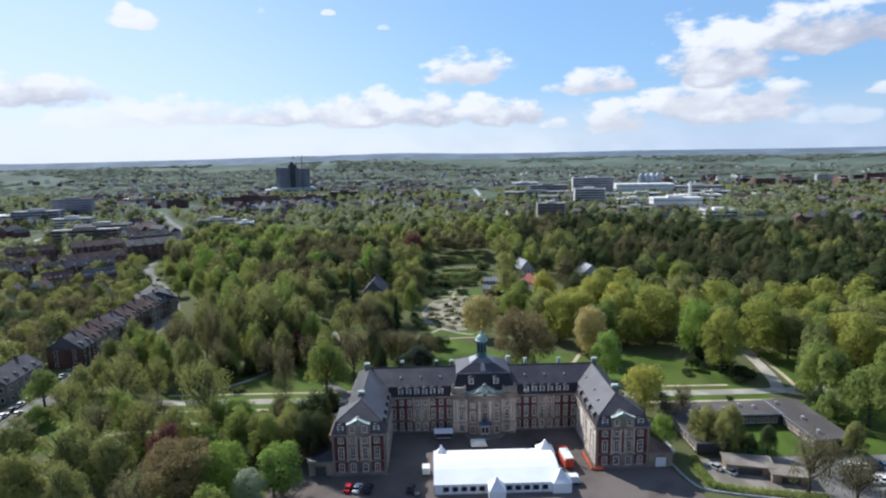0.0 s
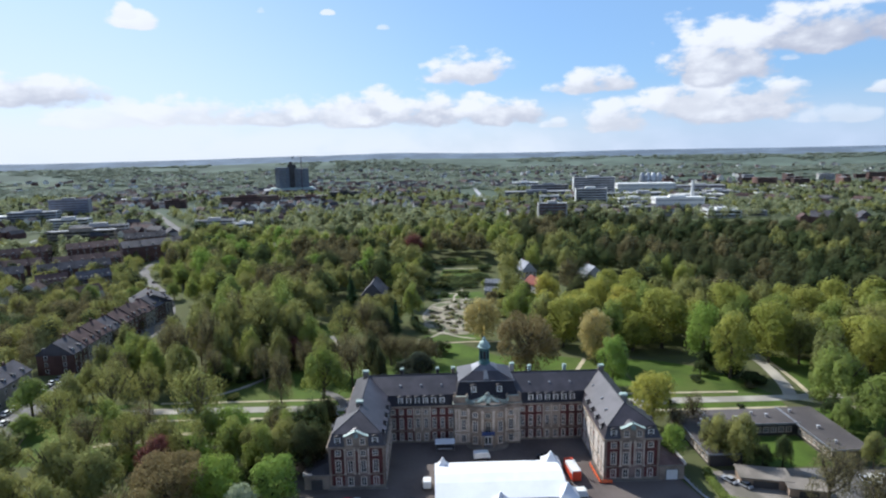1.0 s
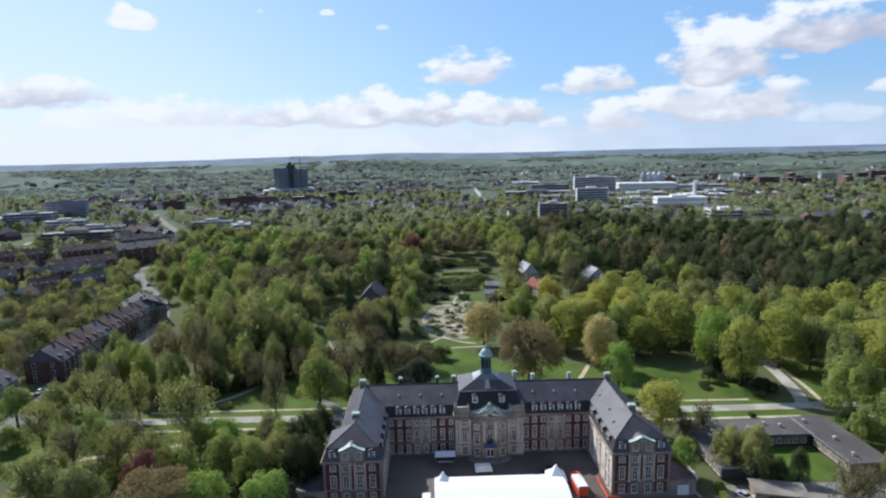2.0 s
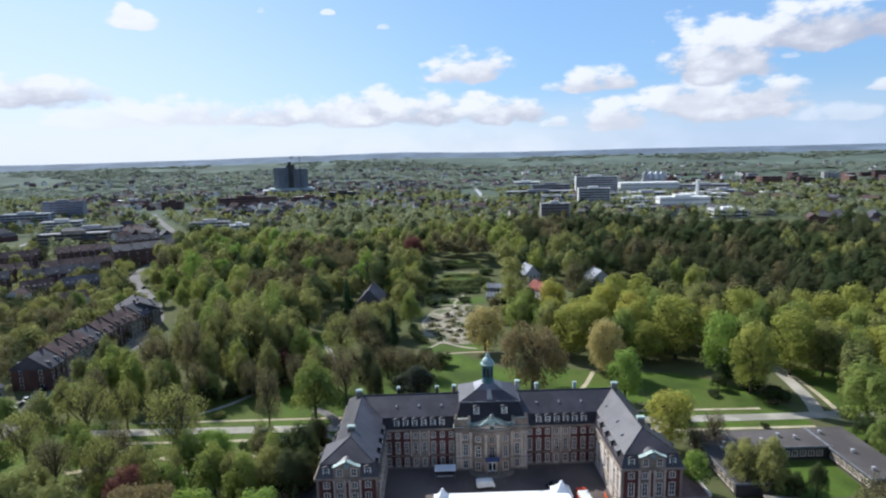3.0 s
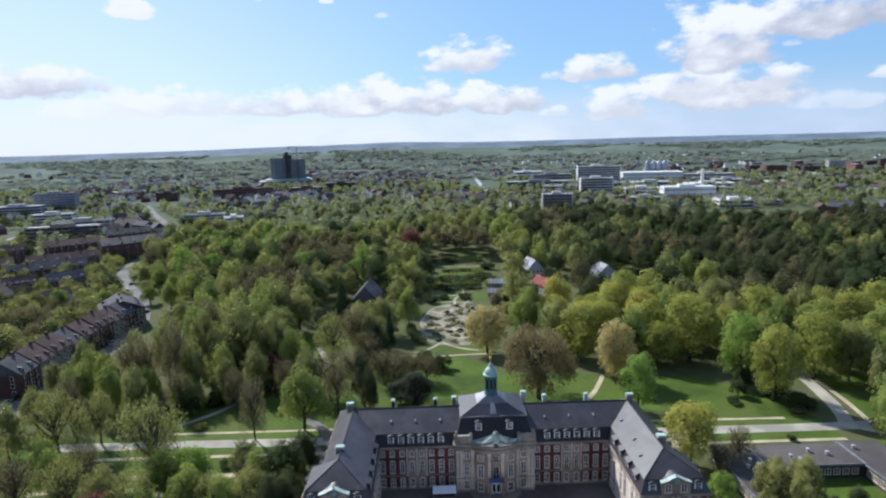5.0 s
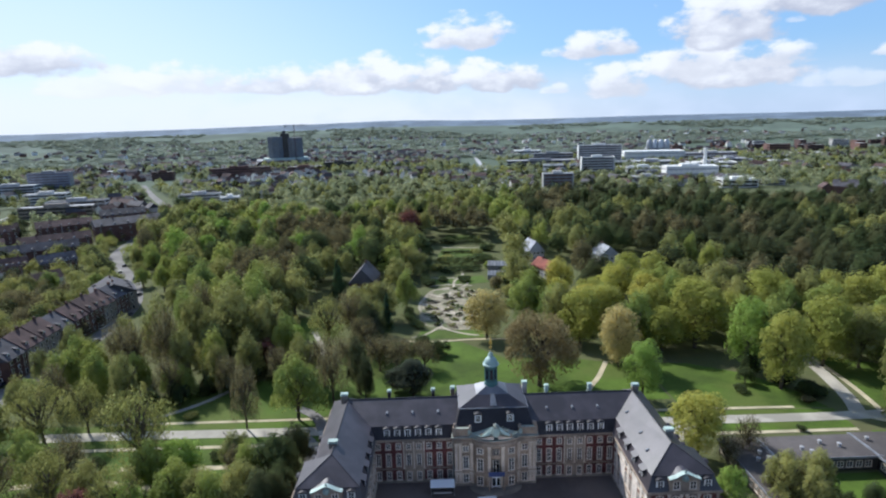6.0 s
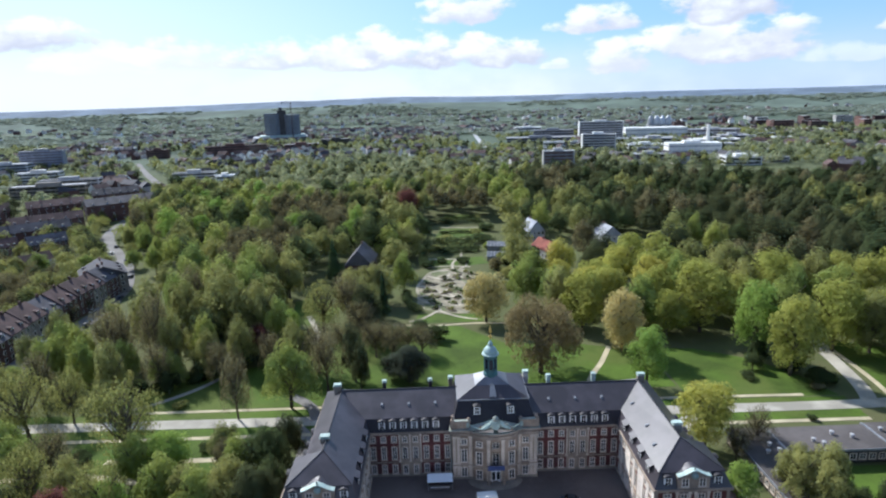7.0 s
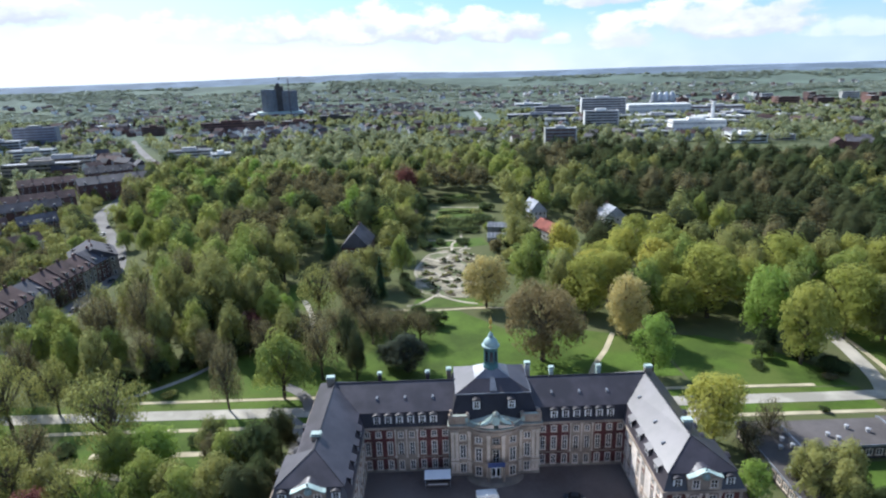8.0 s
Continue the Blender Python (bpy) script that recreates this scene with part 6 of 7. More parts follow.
# terrace along the ring road
for k in range(8):
    y = 94.2 + 10.4 * k
    x = -173.4 + 0.35 * abs(k - 3)
    walls = (BRICK_TOWN, PLINTH, PLINTH, PLINTH, BRICK_TOWN, BRICK_TOWN, PLINTH, BRICK_TOWN)[k]
    roofs = (TILE_GREY, TILE_RED, TILE_RED, TILE_GREY, TILE_RED, TILE_RED, TILE_RED, TILE_GREY)[k]
    name = "brick" if walls == BRICK_TOWN else "grey stone"
    house(x, y, 2.0 - 0.6 * k, 15.0, 10.35, 8.6 + (k % 3) * 0.4, 5.4, walls, roofs, name + " terraced house on the ring road", 2, 3, 3, 1, 2)
house(-178, 64, 4, 12, 22, 7.5, 4.5, PLINTH, TILE_GREY, "grey rendered house with a dark roof beside the ring road", 3, 5, 2, 2, 4)
house(-181, 36, 4, 11, 20, 7.0, 4.2, BRICK_TOWN, TILE_GREY, "brick house with a grey roof beside the ring road", 3, 4, 2, 1, 3)
house(-174.5, 177, 34, 19, 20, 9.5, 5.0, PLINTH, TILE_GREY, "corner house with a grey roof at the road bend", 4, 5, 3, 2, 3)
# brick blocks beyond the bend, in rows that face the park
for x, y, turn, w, d, h, roofs in (
    (-296, 326, -55, 13, 46, 7.5, TILE_RED), (-258, 366, -52, 17, 56, 13.5, TILE_GREY), (-338, 303, -58, 13, 34, 8, TILE_RED), (-283, 288, -56, 12, 46, 8.5, TILE_GREY),
    (-326, 262, -58, 12, 38, 9, TILE_GREY), (-250, 254, -50, 11, 20, 8, TILE_GREY), (-272, 244, -56, 11, 18, 8, TILE_RED), (-322, 380, -55, 14, 40, 10, TILE_RED),
    (-362, 352, -58, 12, 36, 10, TILE_RED), (-296, 424, -55, 14, 36, 12, TILE_GREY), (-372, 294, -60, 12, 30, 9, TILE_GREY),
):
    house(x, y, turn, w, d, h, 4.8, BRICK_TOWN, roofs, "long brick town building with a " + ("red" if roofs == TILE_RED else "grey") + " tile roof", 3, 8, 3, 2, 6)

# scattered town houses, built once and copied
TOWN = []
for k, (w, d, h, rise, wall_mat, roof_mat, text) in enumerate((
    (10, 12, 6, 4.5, WHITE, TILE_GREY, "white town house with a grey tile roof"), (10, 14, 6.5, 4.5, BRICK_TOWN, TILE_RED, "brick town house with a red tile roof"),
    (11, 13, 7, 4.5, PLASTER, TILE_GREY, "pale town house with a grey tile roof"), (11, 22, 8, 4.5, BRICK_TOWN, TILE_GREY, "brick town house with a grey tile roof"),
    (12, 26, 9, 4.0, PLASTER, TILE_RED, "long pale town house with a red roof"),
)):
    TOWN.append(house(-260 - 22 * k, 470 + 14 * k, 20 * k, w, d, h, rise, wall_mat, roof_mat, text, 1, 1, 1))


def in_town(x, y):
    if on_street(x, y, 22) or (-380 < x < -225 and 225 < y < 440):
        return False
    if x > road_x(min(y, 420)) - 26 and y < 600 and x < 430:
        return False
    if abs(math.atan2(x, y + 120)) > 0.74:
        return False
    return noise.noise(Vector((x / 170, y / 170, 8.0))) > (0.02 if x > -200 else -0.2)


rng = random.Random(5)
homes = scatter(rng, -760, 800, 210, 1500, 31, in_town)
rng.shuffle(homes)
for x, y in homes[:235]:
    copy_thing(rng.choice(TOWN), pose(round(x, 1), round(y, 1), 0, 0, 0, rng.choice((10, 35, 80, 100, 125, 170)) + rng.uniform(-8, 8)))


def far_homes(places, name, label, wall_mat, roof_mat):
    """Distant houses, too small to tell apart, joined into one mesh with gabled roofs."""
    bm = bmesh.new()
    tops = []
    for x, y in places:
        a, w, d, h = rng.uniform(0, 3.14), rng.uniform(4, 6), rng.uniform(5, 9), rng.uniform(5, 9)
        c, s = math.cos(a), math.sin(a)
        z = ground_height(x, y)
        turn = [(x + u * c - v * s, y + u * s + v * c) for u, v in ((-w, -d), (w, -d), (w, d), (-w, d))]
        ridge = [(x - v * s, y + v * c) for v in (-d, d)]
        base = [bm.verts.new((*p, z - 0.5)) for p in turn]
        eave = [bm.verts.new((*p, z + h)) for p in turn]
        top = [bm.verts.new((*p, z + h + 4)) for p in ridge]
        for i in range(4):
            bm.faces.new((base[i], base[(i + 1) % 4], eave[(i + 1) % 4], eave[i]))
        bm.faces.new((eave[0], eave[1], top[0]))
        bm.faces.new((eave[2], eave[3], top[1]))
        tops.append(bm.faces.new((eave[1], eave[2], top[1], top[0])))
        tops.append(bm.faces.new((eave[3], eave[0], top[0], top[1])))
    bm.faces.index_update()
    marks = {f.index for f in tops}
    ob = part(name, bm, wall_mat)
    ob.data.materials.append(roof_mat)
    for i, face in enumerate(ob.data.polygons):
        face.material_index = 1 if i in marks else 0
    tagged(ob, label, "houses", kind="stuff")


rest = homes[235:] + scatter(rng, -1500, 1500, 1300, 2600, 75, lambda x, y: abs(math.atan2(x, y + 120)) < 0.7 and noise.noise(Vector((x / 260, y / 260, 3.3))) > 0.05)
far_homes(rest[0::3], "distant_houses", "distant pale houses with red roofs", PLASTER, TILE_RED)
far_homes(rest[1::3], "distant_houses", "distant white houses with grey roofs", WHITE, TILE_GREY)
far_homes(rest[2::3], "distant_houses", "distant brick houses with grey roofs", BRICK_TOWN, TILE_GREY)
for x, y in ((404, 505), (418, 492), (432, 515), (396, 425), (412, 414), (426, 430), (445, 470), (460, 440), (440, 405), (470, 500), (480, 470)):
    copy_thing(TOWN[rng.choice((1, 2, 3, 3))], pose(x, y, 0, 0, 0, rng.uniform(0, 180)))


def block(name, label, x, y, turn, w, d, h, floors, wall_mat, band_mat=GLASS, roof_mat=CONCRETE, end_mat=None, thick=0.5, plant=True):
    """A modern flat-roofed block with a strip of windows to each floor."""
    b = thing(name, label, "building", (x, y, ground_height(x, y)), turn)
    part("wall", boxes((-w / 2, w / 2, -d / 2, d / 2, 0, h)), wall_mat, b)
    part("roof", boxes((-w / 2 + 0.3, w / 2 - 0.3, -d / 2 + 0.3, d / 2 - 0.3, h, h + 0.25)), roof_mat, b)
    part("parapet", boxes((-w / 2 - 0.1, w / 2 + 0.1, -d / 2 - 0.1, -d / 2 + 0.3, h - 0.2, h + 0.7), (-w / 2 - 0.1, w / 2 + 0.1, d / 2 - 0.3, d / 2 + 0.1, h - 0.2, h + 0.7),
                         (-w / 2 - 0.1, -w / 2 + 0.3, -d / 2 + 0.3, d / 2 - 0.3, h - 0.2, h + 0.7), (w / 2 - 0.3, w / 2 + 0.1, -d / 2 + 0.3, d / 2 - 0.3, h - 0.2, h + 0.7)), wall_mat, b)
    step = h / floors
    for f in range(floors):
        z0, z1 = f * step + step * (0.5 - thick / 2), f * step + step * (0.5 + thick / 2)
        part("window_band", boxes((-w / 2 + 1.2, w / 2 - 1.2, -d / 2 - 0.06, -d / 2 + 0.1, z0, z1), (-w / 2 - 0.06, -w / 2 + 0.1, -d / 2 + 1.2, d / 2 - 1.2, z0, z1), (w / 2 - 0.1, w / 2 + 0.06, -d / 2 + 1.2, d / 2 - 1.2, z0, z1)), band_mat, b)
    count = max(2, int(w / 7))
    part("mullions", boxes(*[(-w / 2 + w * i / count - 0.2, -w / 2 + w * i / count + 0.2, -d / 2 - 0.12, -d / 2 + 0.1, 0, h) for i in range(1, count)]), wall_mat, b)
    if end_mat:
        for s in (-1, 1):
            part("end_wall", boxes((s * (w / 2 + 0.2) - 0.35, s * (w / 2 + 0.2) + 0.35, -d / 2 - 0.2, d / 2 + 0.2, 0, h + 0.9)), end_mat, b)
    if plant:
        part("plant_room", boxes((-w * 0.18, w * 0.14, -d * 0.2, d * 0.25, h + 0.2, h + 3.2)), end_mat or wall_mat, b)
    return b


# ---- science campus ----
block("campus_block", "tall grey campus block with rows of windows", 278, 915, -8, 72, 18, 36, 9, CONCRETE, GLASS, CONCRETE, WHITE, 0.42)
block("campus_block", "grey campus slab with white end walls", 229, 752, -8, 46, 16, 27, 7, CONCRETE, GLASS, CONCRETE, WHITE, 0.42)
block("campus_block", "long low grey campus building", 176, 915, -6, 118, 26, 13, 3, LEAD, GLASS, CONCRETE)
block("campus_block", "grey campus building behind the low one", 205, 955, -6, 70, 18, 22, 5, LEAD, GLASS, CONCRETE)
block("campus_block", "banded brown and grey campus block", 133, 575, -6, 34, 14, 22, 6, LEAD, BRICK_TOWN, CONCRETE, PLASTER, 0.55)
block("campus_block", "long white windowless laboratory hall", 386, 956, -9, 104, 42, 21, 3, WHITE, CONCRETE, WHITE, None, 0.25, False)
block("campus_block", "grey laboratory hall with window strips", 345, 845, -9, 62, 34, 12, 3, CONCRETE, GLASS, CONCRETE)
block("campus_block", "red and white campus building", 478, 930, -10, 86, 24, 17, 4, PLASTER, TILE_RED, CONCRETE, None, 0.5)
block("campus_block", "red campus tower building", 442, 985, -10, 18, 18, 28, 6, TILE_RED, GLASS, CONCRETE, None, 0.3)
block("power_station", "white power station hall with tall panels", 322, 652, -8, 64, 26, 19.5, 3, WHITE, CONCRETE, WHITE, None, 0.3)
block("campus_block", "low white flat-roofed campus annexe", 347, 578, -8, 40, 22, 9, 2, WHITE, GLASS, CONCRETE)
block("campus_block", "low grey flat-roofed campus annexe", 262, 640, -8, 40, 20, 9, 2, CONCRETE, GLASS, CONCRETE)
block("campus_block", "white flat-roofed campus annexe", 300, 760, -8, 50, 22, 10, 2, WHITE, GLASS, CONCRETE)
block("campus_block", "low pale hall in the campus", 420, 800, -10, 70, 30, 11, 2, PLASTER, GLASS, WHITE)
block("campus_block", "grey hall in the campus", 470, 840, -10, 44, 26, 13, 3, CONCRETE, GLASS, CONCRETE)
block("campus_block", "white low hall beyond the campus", 205, 1240, -6, 60, 30, 12, 2, WHITE, GLASS, WHITE)
stack_ob = part("smokestack", lathe(bmesh.new(), [(2.6, 0), (2.3, 20), (2.0, 40), (2.1, 40.2), (2.1, 41), (1.6, 41)], 0, 0, 14), WHITE)
stack_ob.matrix_basis = pose(349, 668, 0)
tagged(stack_ob, "slender white smokestack of the power station", "smokestack")
for k in range(4):
    t = thing("silver_silo", "tapered silver metal silo on a roof", "silo", (463 + 11.5 * k, 1180 - 3 * k, 0), 0, "row of silver silos")
    part("shell", lathe(bmesh.new(), [(6.5, 0), (6.5, 16), (6.2, 22), (5.0, 27), (2.6, 31), (1.2, 32)], 0, 0, 14), SILVER, t)
    part("base", boxes((-7, 7, -7, 7, 0, 14)), CONCRETE, t)
# small halls and annexes between the campus blocks
rng = random.Random(31)
for x, y in ((252, 700), (285, 705), (268, 805), (310, 810), (330, 720), (372, 700), (395, 660), (405, 735), (440, 745), (455, 900), (505, 860), (520, 950), (300, 868), (225, 840), (180, 830), (150, 800), (560, 900), (545, 830), (375, 620), (395, 590)):
    mat = rng.choice((WHITE, CONCRETE, PLASTER, CONCRETE, LEAD))
    block("campus_annexe", {WHITE: "white", CONCRETE: "grey concrete", PLASTER: "pale plastered", LEAD: "grey metal-clad"}[mat] + " flat-roofed campus annexe", x, y, -9 + rng.uniform(-3, 3), rng.uniform(16, 34), rng.uniform(12, 20), rng.uniform(5, 12), 2, mat, GLASS, rng.choice((CONCRETE, WHITE, LEAD)), None, 0.4, False)
# brick quarter behind the campus
for k in range(20):
    x, y = 650 + 23 * k + rng.uniform(-14, 14), 1040 + 52 * (k % 4) + rng.uniform(-14, 14)
    mat = rng.choice((BRICK_TOWN, PLASTER, TILE_RED, CONCRETE, BRICK_TOWN))
    block("apartment_block", {BRICK_TOWN: "brick", PLASTER: "pale plastered", TILE_RED: "red brick", CONCRETE: "grey concrete"}[mat] + " apartment block beyond the campus", x, y, -14 + rng.choice((0, 90)), rng.uniform(22, 40), rng.uniform(12, 16), rng.uniform(12, 24), 5, mat, GLASS, CONCRETE, None, 0.4, False)
block("sports_hall", "long white flat-roofed sports hall", 690, 985, -14, 60, 22, 8, 2, WHITE, GLASS, WHITE, None, 0.3, False)


# ---- hospital towers with the crane ----


def hospital():
    b = thing("hospital_tower", "pair of dark glazed hospital towers over a flat podium", "tower", (-330, 1180, 0), 14)
    for s in (-1, 1):
        ring = [(s * 20 + 17.5 * math.cos(a) ** 1, 0 + 17.5 * math.sin(a)) for a in [math.pi / 8 + math.pi / 4 * k for k in range(8)]]
        top = 56 if s > 0 else 60
        part("shaft", solid(bmesh.new(), outline(ring, 0), outline(ring, top)), TOWER_CLAD, b, "blue-grey glazed tower shaft")
        for k in range(8):
            (xa, ya), (xb, yb) = ring[k], ring[(k + 1) % 8]
            fins = [((xa + (xb - xa) * u), (ya + (yb - ya) * u)) for u in (0.0, 0.25, 0.5, 0.75)]
            part("fin", boxes(*[(x - 0.45, x + 0.45, y - 0.45, y + 0.45, 12, top + 0.6) for x, y in fins]), LEAD, b)
        for f in range(15):
            z = 13 + 3.1 * f
            wide = [(s * 20 + (x - s * 20) * 1.012, y * 1.012) for x, y in ring]
            part("floor_band", solid(bmesh.new(), outline(wide, z), outline(wide, z + 0.9)), LEAD, b)
    part("core", boxes((-9, 9, -9, 9, 0, 66), (-5, 2, -4, 4, 66, 72)), DARKCLAD, b)
    part("podium", boxes((-62, 50, -34, 30, 0, 12)), CONCRETE, b)
    part("podium_windows", boxes((-60, 48, -34.2, -33.8, 3, 5.5), (-60, 48, -34.2, -33.8, 7.5, 10)), GLASS, b)
    part("roof_deck", boxes((-48, 46, -28, 24, 12, 15)), COPPER_PALE, b)


hospital()
crane = thing("tower_crane", "slim tower crane beside the hospital", "crane", (-302, 1150, 0), 24)
bm = bmesh.new()
for dx in (-0.8, 0.8):
    for dy in (-0.8, 0.8):
        box(bm, dx - 0.18, dx + 0.18, dy - 0.18, dy + 0.18, 0, 84)
for k in range(28):
    box(bm, -0.9, 0.9, -0.9, 0.9, 3 * k, 3 * k + 0.3)
part("mast", bm, TILE_RED, crane)
part("jib", boxes((-20, 38, -0.4, 0.4, 82, 82.5), (-20, 30, -0.3, 0.3, 84, 84.4)), TILE_RED, crane)
part("counterweight", boxes((-20, -16, -1.2, 1.2, 79, 82)), CONCRETE, crane)
block("clinic_block", "long brown clinic building before the towers", -336, 885, 13, 98, 18, 17, 4, BRICK_TOWN, GLASS, BITUMEN, None, 0.4)
block("clinic_block", "brown flat-roofed clinic building", -462, 878, 13, 34, 16, 14, 4, BRICK_TOWN, GLASS, BITUMEN, None, 0.4)
block("clinic_block", "low dark brick clinic building", -240, 940, 10, 60, 18, 12, 3, BRICK_TOWN, GLASS, CONCRETE, None, 0.4)
block("clinic_block", "low clinic wing with a pale roof", -590, 1000, 12, 58, 20, 9, 2, CONCRETE, GLASS, WHITE)
block("clinic_block", "dark clad clinic building", -190, 1010, 6, 54, 16, 14, 4, DARKCLAD, GLASS, CONCRETE, None, 0.4)
# western blocks
block("office_block", "blue-grey high office slab", -550, 725, 12, 52, 14, 29, 8, BLUECLAD, DARKCLAD, BITUMEN, LEAD, 0.3)
block("office_block", "white office building with long window strips", -588, 676, 12, 92, 22, 12, 3, WHITE, GLASS, WHITE)
block("office_block", "grey concrete office building", -560, 660, 12, 60, 18, 18, 5, CONCRETE, GLASS, CONCRETE)
block("office_block", "pale office building with window strips", -470, 590, 12, 46, 16, 14, 4, PLASTER, GLASS, CONCRETE)
block("school_building", "long flat-roofed school building", -398, 494, 10, 70, 14, 11, 3, PLINTH, GLASS, CONCRETE)
block("school_building", "long grey flat-roofed building", -405, 540, 10, 60, 14, 11, 3, CONCRETE, GLASS, BITUMEN)
block("office_block", "white flat-roofed corner building", -430, 380, 40, 26, 16, 13, 4, WHITE, GLASS, CONCRETE)
block("row_building", "long pale plastered town row", -275, 552, 10, 44, 14, 13, 4, PLASTER, GLASS, TILE_GREY)
block("row_building", "white flat-roofed town building", -238, 540, 20, 20, 14, 10, 3, WHITE, GLASS, CONCRETE)

# ---- roads in the town ----
setting("road", ribbon(smooth_line([(road_x(y), y) for y in (-60, 20, 80, 115, 143, 165, 187, 222, 250, 277, 313, 400, 481)] + [(-330, 575), (-392, 679), (-460, 800)]), 8.0, 0.1), ROAD, "grey asphalt ring road", "road")
setting("road", ribbon(smooth_line([(-171, 187), (-186, 193), (-210, 200), (-250, 206)]), 8.0, 0.12), ROAD, "grey asphalt side street", "road")
setting("road", ribbon(smooth_line([(-420, 250), (-410, 330), (-430, 420), (-470, 560)]), 9.0, 0.14), CONCRETE, "pale grey town street", "road")
setting("road", ribbon(smooth_line([(78, 900), (84, 1200), (96, 1500)]), 8.0, 0.15), CONCRETE, "straight pale road leading out of town", "road")
for k in range(16):
    y = 10 + 17 * k
    x = road_x(y) + (3.0 if k % 2 else -3.2)
    mat = (SILVER, DARKPAINT, WHITE, DARKPAINT)[k % 4]
    vehicle("car", {SILVER: "silver", DARKPAINT: "dark", WHITE: "white"}[mat] + " car standing on the ring road", "car", x, y, 95, 4.3, 1.78, 1.46, mat, "car", "cars on the ring road")

setting("pavement", sheet([(-162, 20), (-165, 86), (-170, 86), (-171, 20)], 0.06), ROAD, "grey asphalt parking strip beside the ring road", "pavement")
for k in range(12):
    y = 38 + 4.6 * k
    mat = (WHITE, SILVER, DARKPAINT)[k % 3]
    vehicle("car", {SILVER: "silver", DARKPAINT: "dark", WHITE: "white"}[mat] + " car parked beside the ring road", "car", road_x(y) - 7.2, y, 88, 4.2, 1.78, 1.46, mat, "car", "cars parked beside the ring road")

# ---- botanical garden ----
SOIL = material("garden soil", (0.14, 0.115, 0.075), 0.95, 0.3, 0.6, second=(0.11, 0.13, 0.055))
PALE = material("pale stone chippings", (0.42, 0.37, 0.29), 0.95, 0.25, 0.6, second=(0.26, 0.24, 0.17))
CHIPPINGS = material("mossy chippings", (0.27, 0.24, 0.17), 0.95, 0.3, 0.9, second=(0.13, 0.145, 0.065))
setting("garden_ground", sheet([(-21, 140), (-14, 131), (0, 129), (5, 140), (5, 168), (8, 184), (2, 193), (-8, 195), (-17, 186), (-22, 168), (-21, 150)], 0.05), CHIPPINGS, "rock garden of mixed chippings, moss and beds", "garden")


stone = bmesh.new()
bmesh.ops.create_icosphere(stone, subdivisions=1, radius=0.3, matrix=Matrix.Diagonal((1.2, 0.9, 0.7, 1)))
EDGING_STONE = bpy.data.meshes.new("edging_stone")
stone.to_mesh(EDGING_STONE)
stone.free()
EDGING_STONE.materials.append(PLINTH)


def flower_bed(x, y, rx, ry, turn, seed):
    """A low raised bed with small plants and edging stones."""
    gen = np.random.default_rng(seed)
    b = thing("flower_bed", "raised garden bed with low plants and stones", "flower bed", (x, y, 0.05), turn, "beds of the rock garden")
    ring = [(rx * (1 + 0.12 * math.sin(3 * a + seed)) * math.cos(a), ry * (1 + 0.12 * math.cos(2 * a + seed)) * math.sin(a)) for a in [2 * math.pi * k / 14 for k in range(14)]]
    part("soil", solid(bmesh.new(), outline(ring, 0), outline([(u * 0.85, v * 0.85) for u, v in ring], 0.45)), SOIL, b)
    lumps = [(gen.uniform(-0.6, 0.6) * rx, gen.uniform(-0.6, 0.6) * ry, 0.5, gen.uniform(0.3, 0.9), gen.uniform(0.3, 0.9), gen.uniform(0.3, 0.7)) for _ in range(6)]
    plants = new("planting", mesh_of_leaves("planting", leaf_corners(gen, lumps, 260, 0.5), (LEAVES["dark"], LEAVES["olive"], HEDGE_GREEN)[seed % 3]))
    plants.parent = b
    tagged(plants, kind="stuff")
    for k in range(0, 14, 2):
        shared("edging_stone", EDGING_STONE, b, pose(*ring[k], 0.15, 0, 0, 53.0 * k))


rng = random.Random(21)
seed = 0
for j in range(9):
    y = 136 + 6.4 * j
    left = float(np.interp(y, (131, 145, 168, 190), (-14, -21, -21, -12)))
    x = left + 2.0
    while x < 3.5:
        rx, ry = rng.uniform(1.0, 4.6), rng.uniform(0.9, 2.6)
        if rng.random() < 0.18:
            x += rng.uniform(2.0, 4.0)
            continue
        flower_bed(round(x + rx, 1), round(y + rng.uniform(-2.6, 2.6), 1), rx, ry, rng.uniform(-60, 60), seed)
        x += 2 * rx + rng.uniform(0.2, 1.0)
        seed += 1


def shrub(kind, x, y, tall, wide, label="", seed=None):
    gen = np.random.default_rng(int(abs(x) * 31 + abs(y) * 17))
    lumps = [(gen.uniform(-0.3, 0.3) * wide, gen.uniform(-0.3, 0.3) * wide, tall * gen.uniform(0.35, 0.62), wide * 0.28, wide * 0.28, tall * 0.36) for _ in range(6)]
    t = thing("shrub", label or {"dark": "dense dark green shrub", "lime": "fresh green shrub in the garden", "olive": "olive green shrub in the garden", "bare": "brown leafless shrub in the garden", "cone": "small dark conifer in the garden", "bright": "bright green shrub in the garden", "yellow": "yellow-green shrub in the garden", "copper": "dark red shrub in the garden"}[kind], "shrub", (x, y, 0), 0, "garden shrubs")
    ob = new("foliage", mesh_of_leaves("foliage", leaf_corners(gen, lumps, 520, 0.2 * math.sqrt(wide * tall)), LEAVES[kind]))
    ob.parent = t
    part("stem", tube(bmesh.new(), [(0, 0, -0.1), (0, 0, tall * 0.5)], [0.14, 0.06], 5), BARK, t)


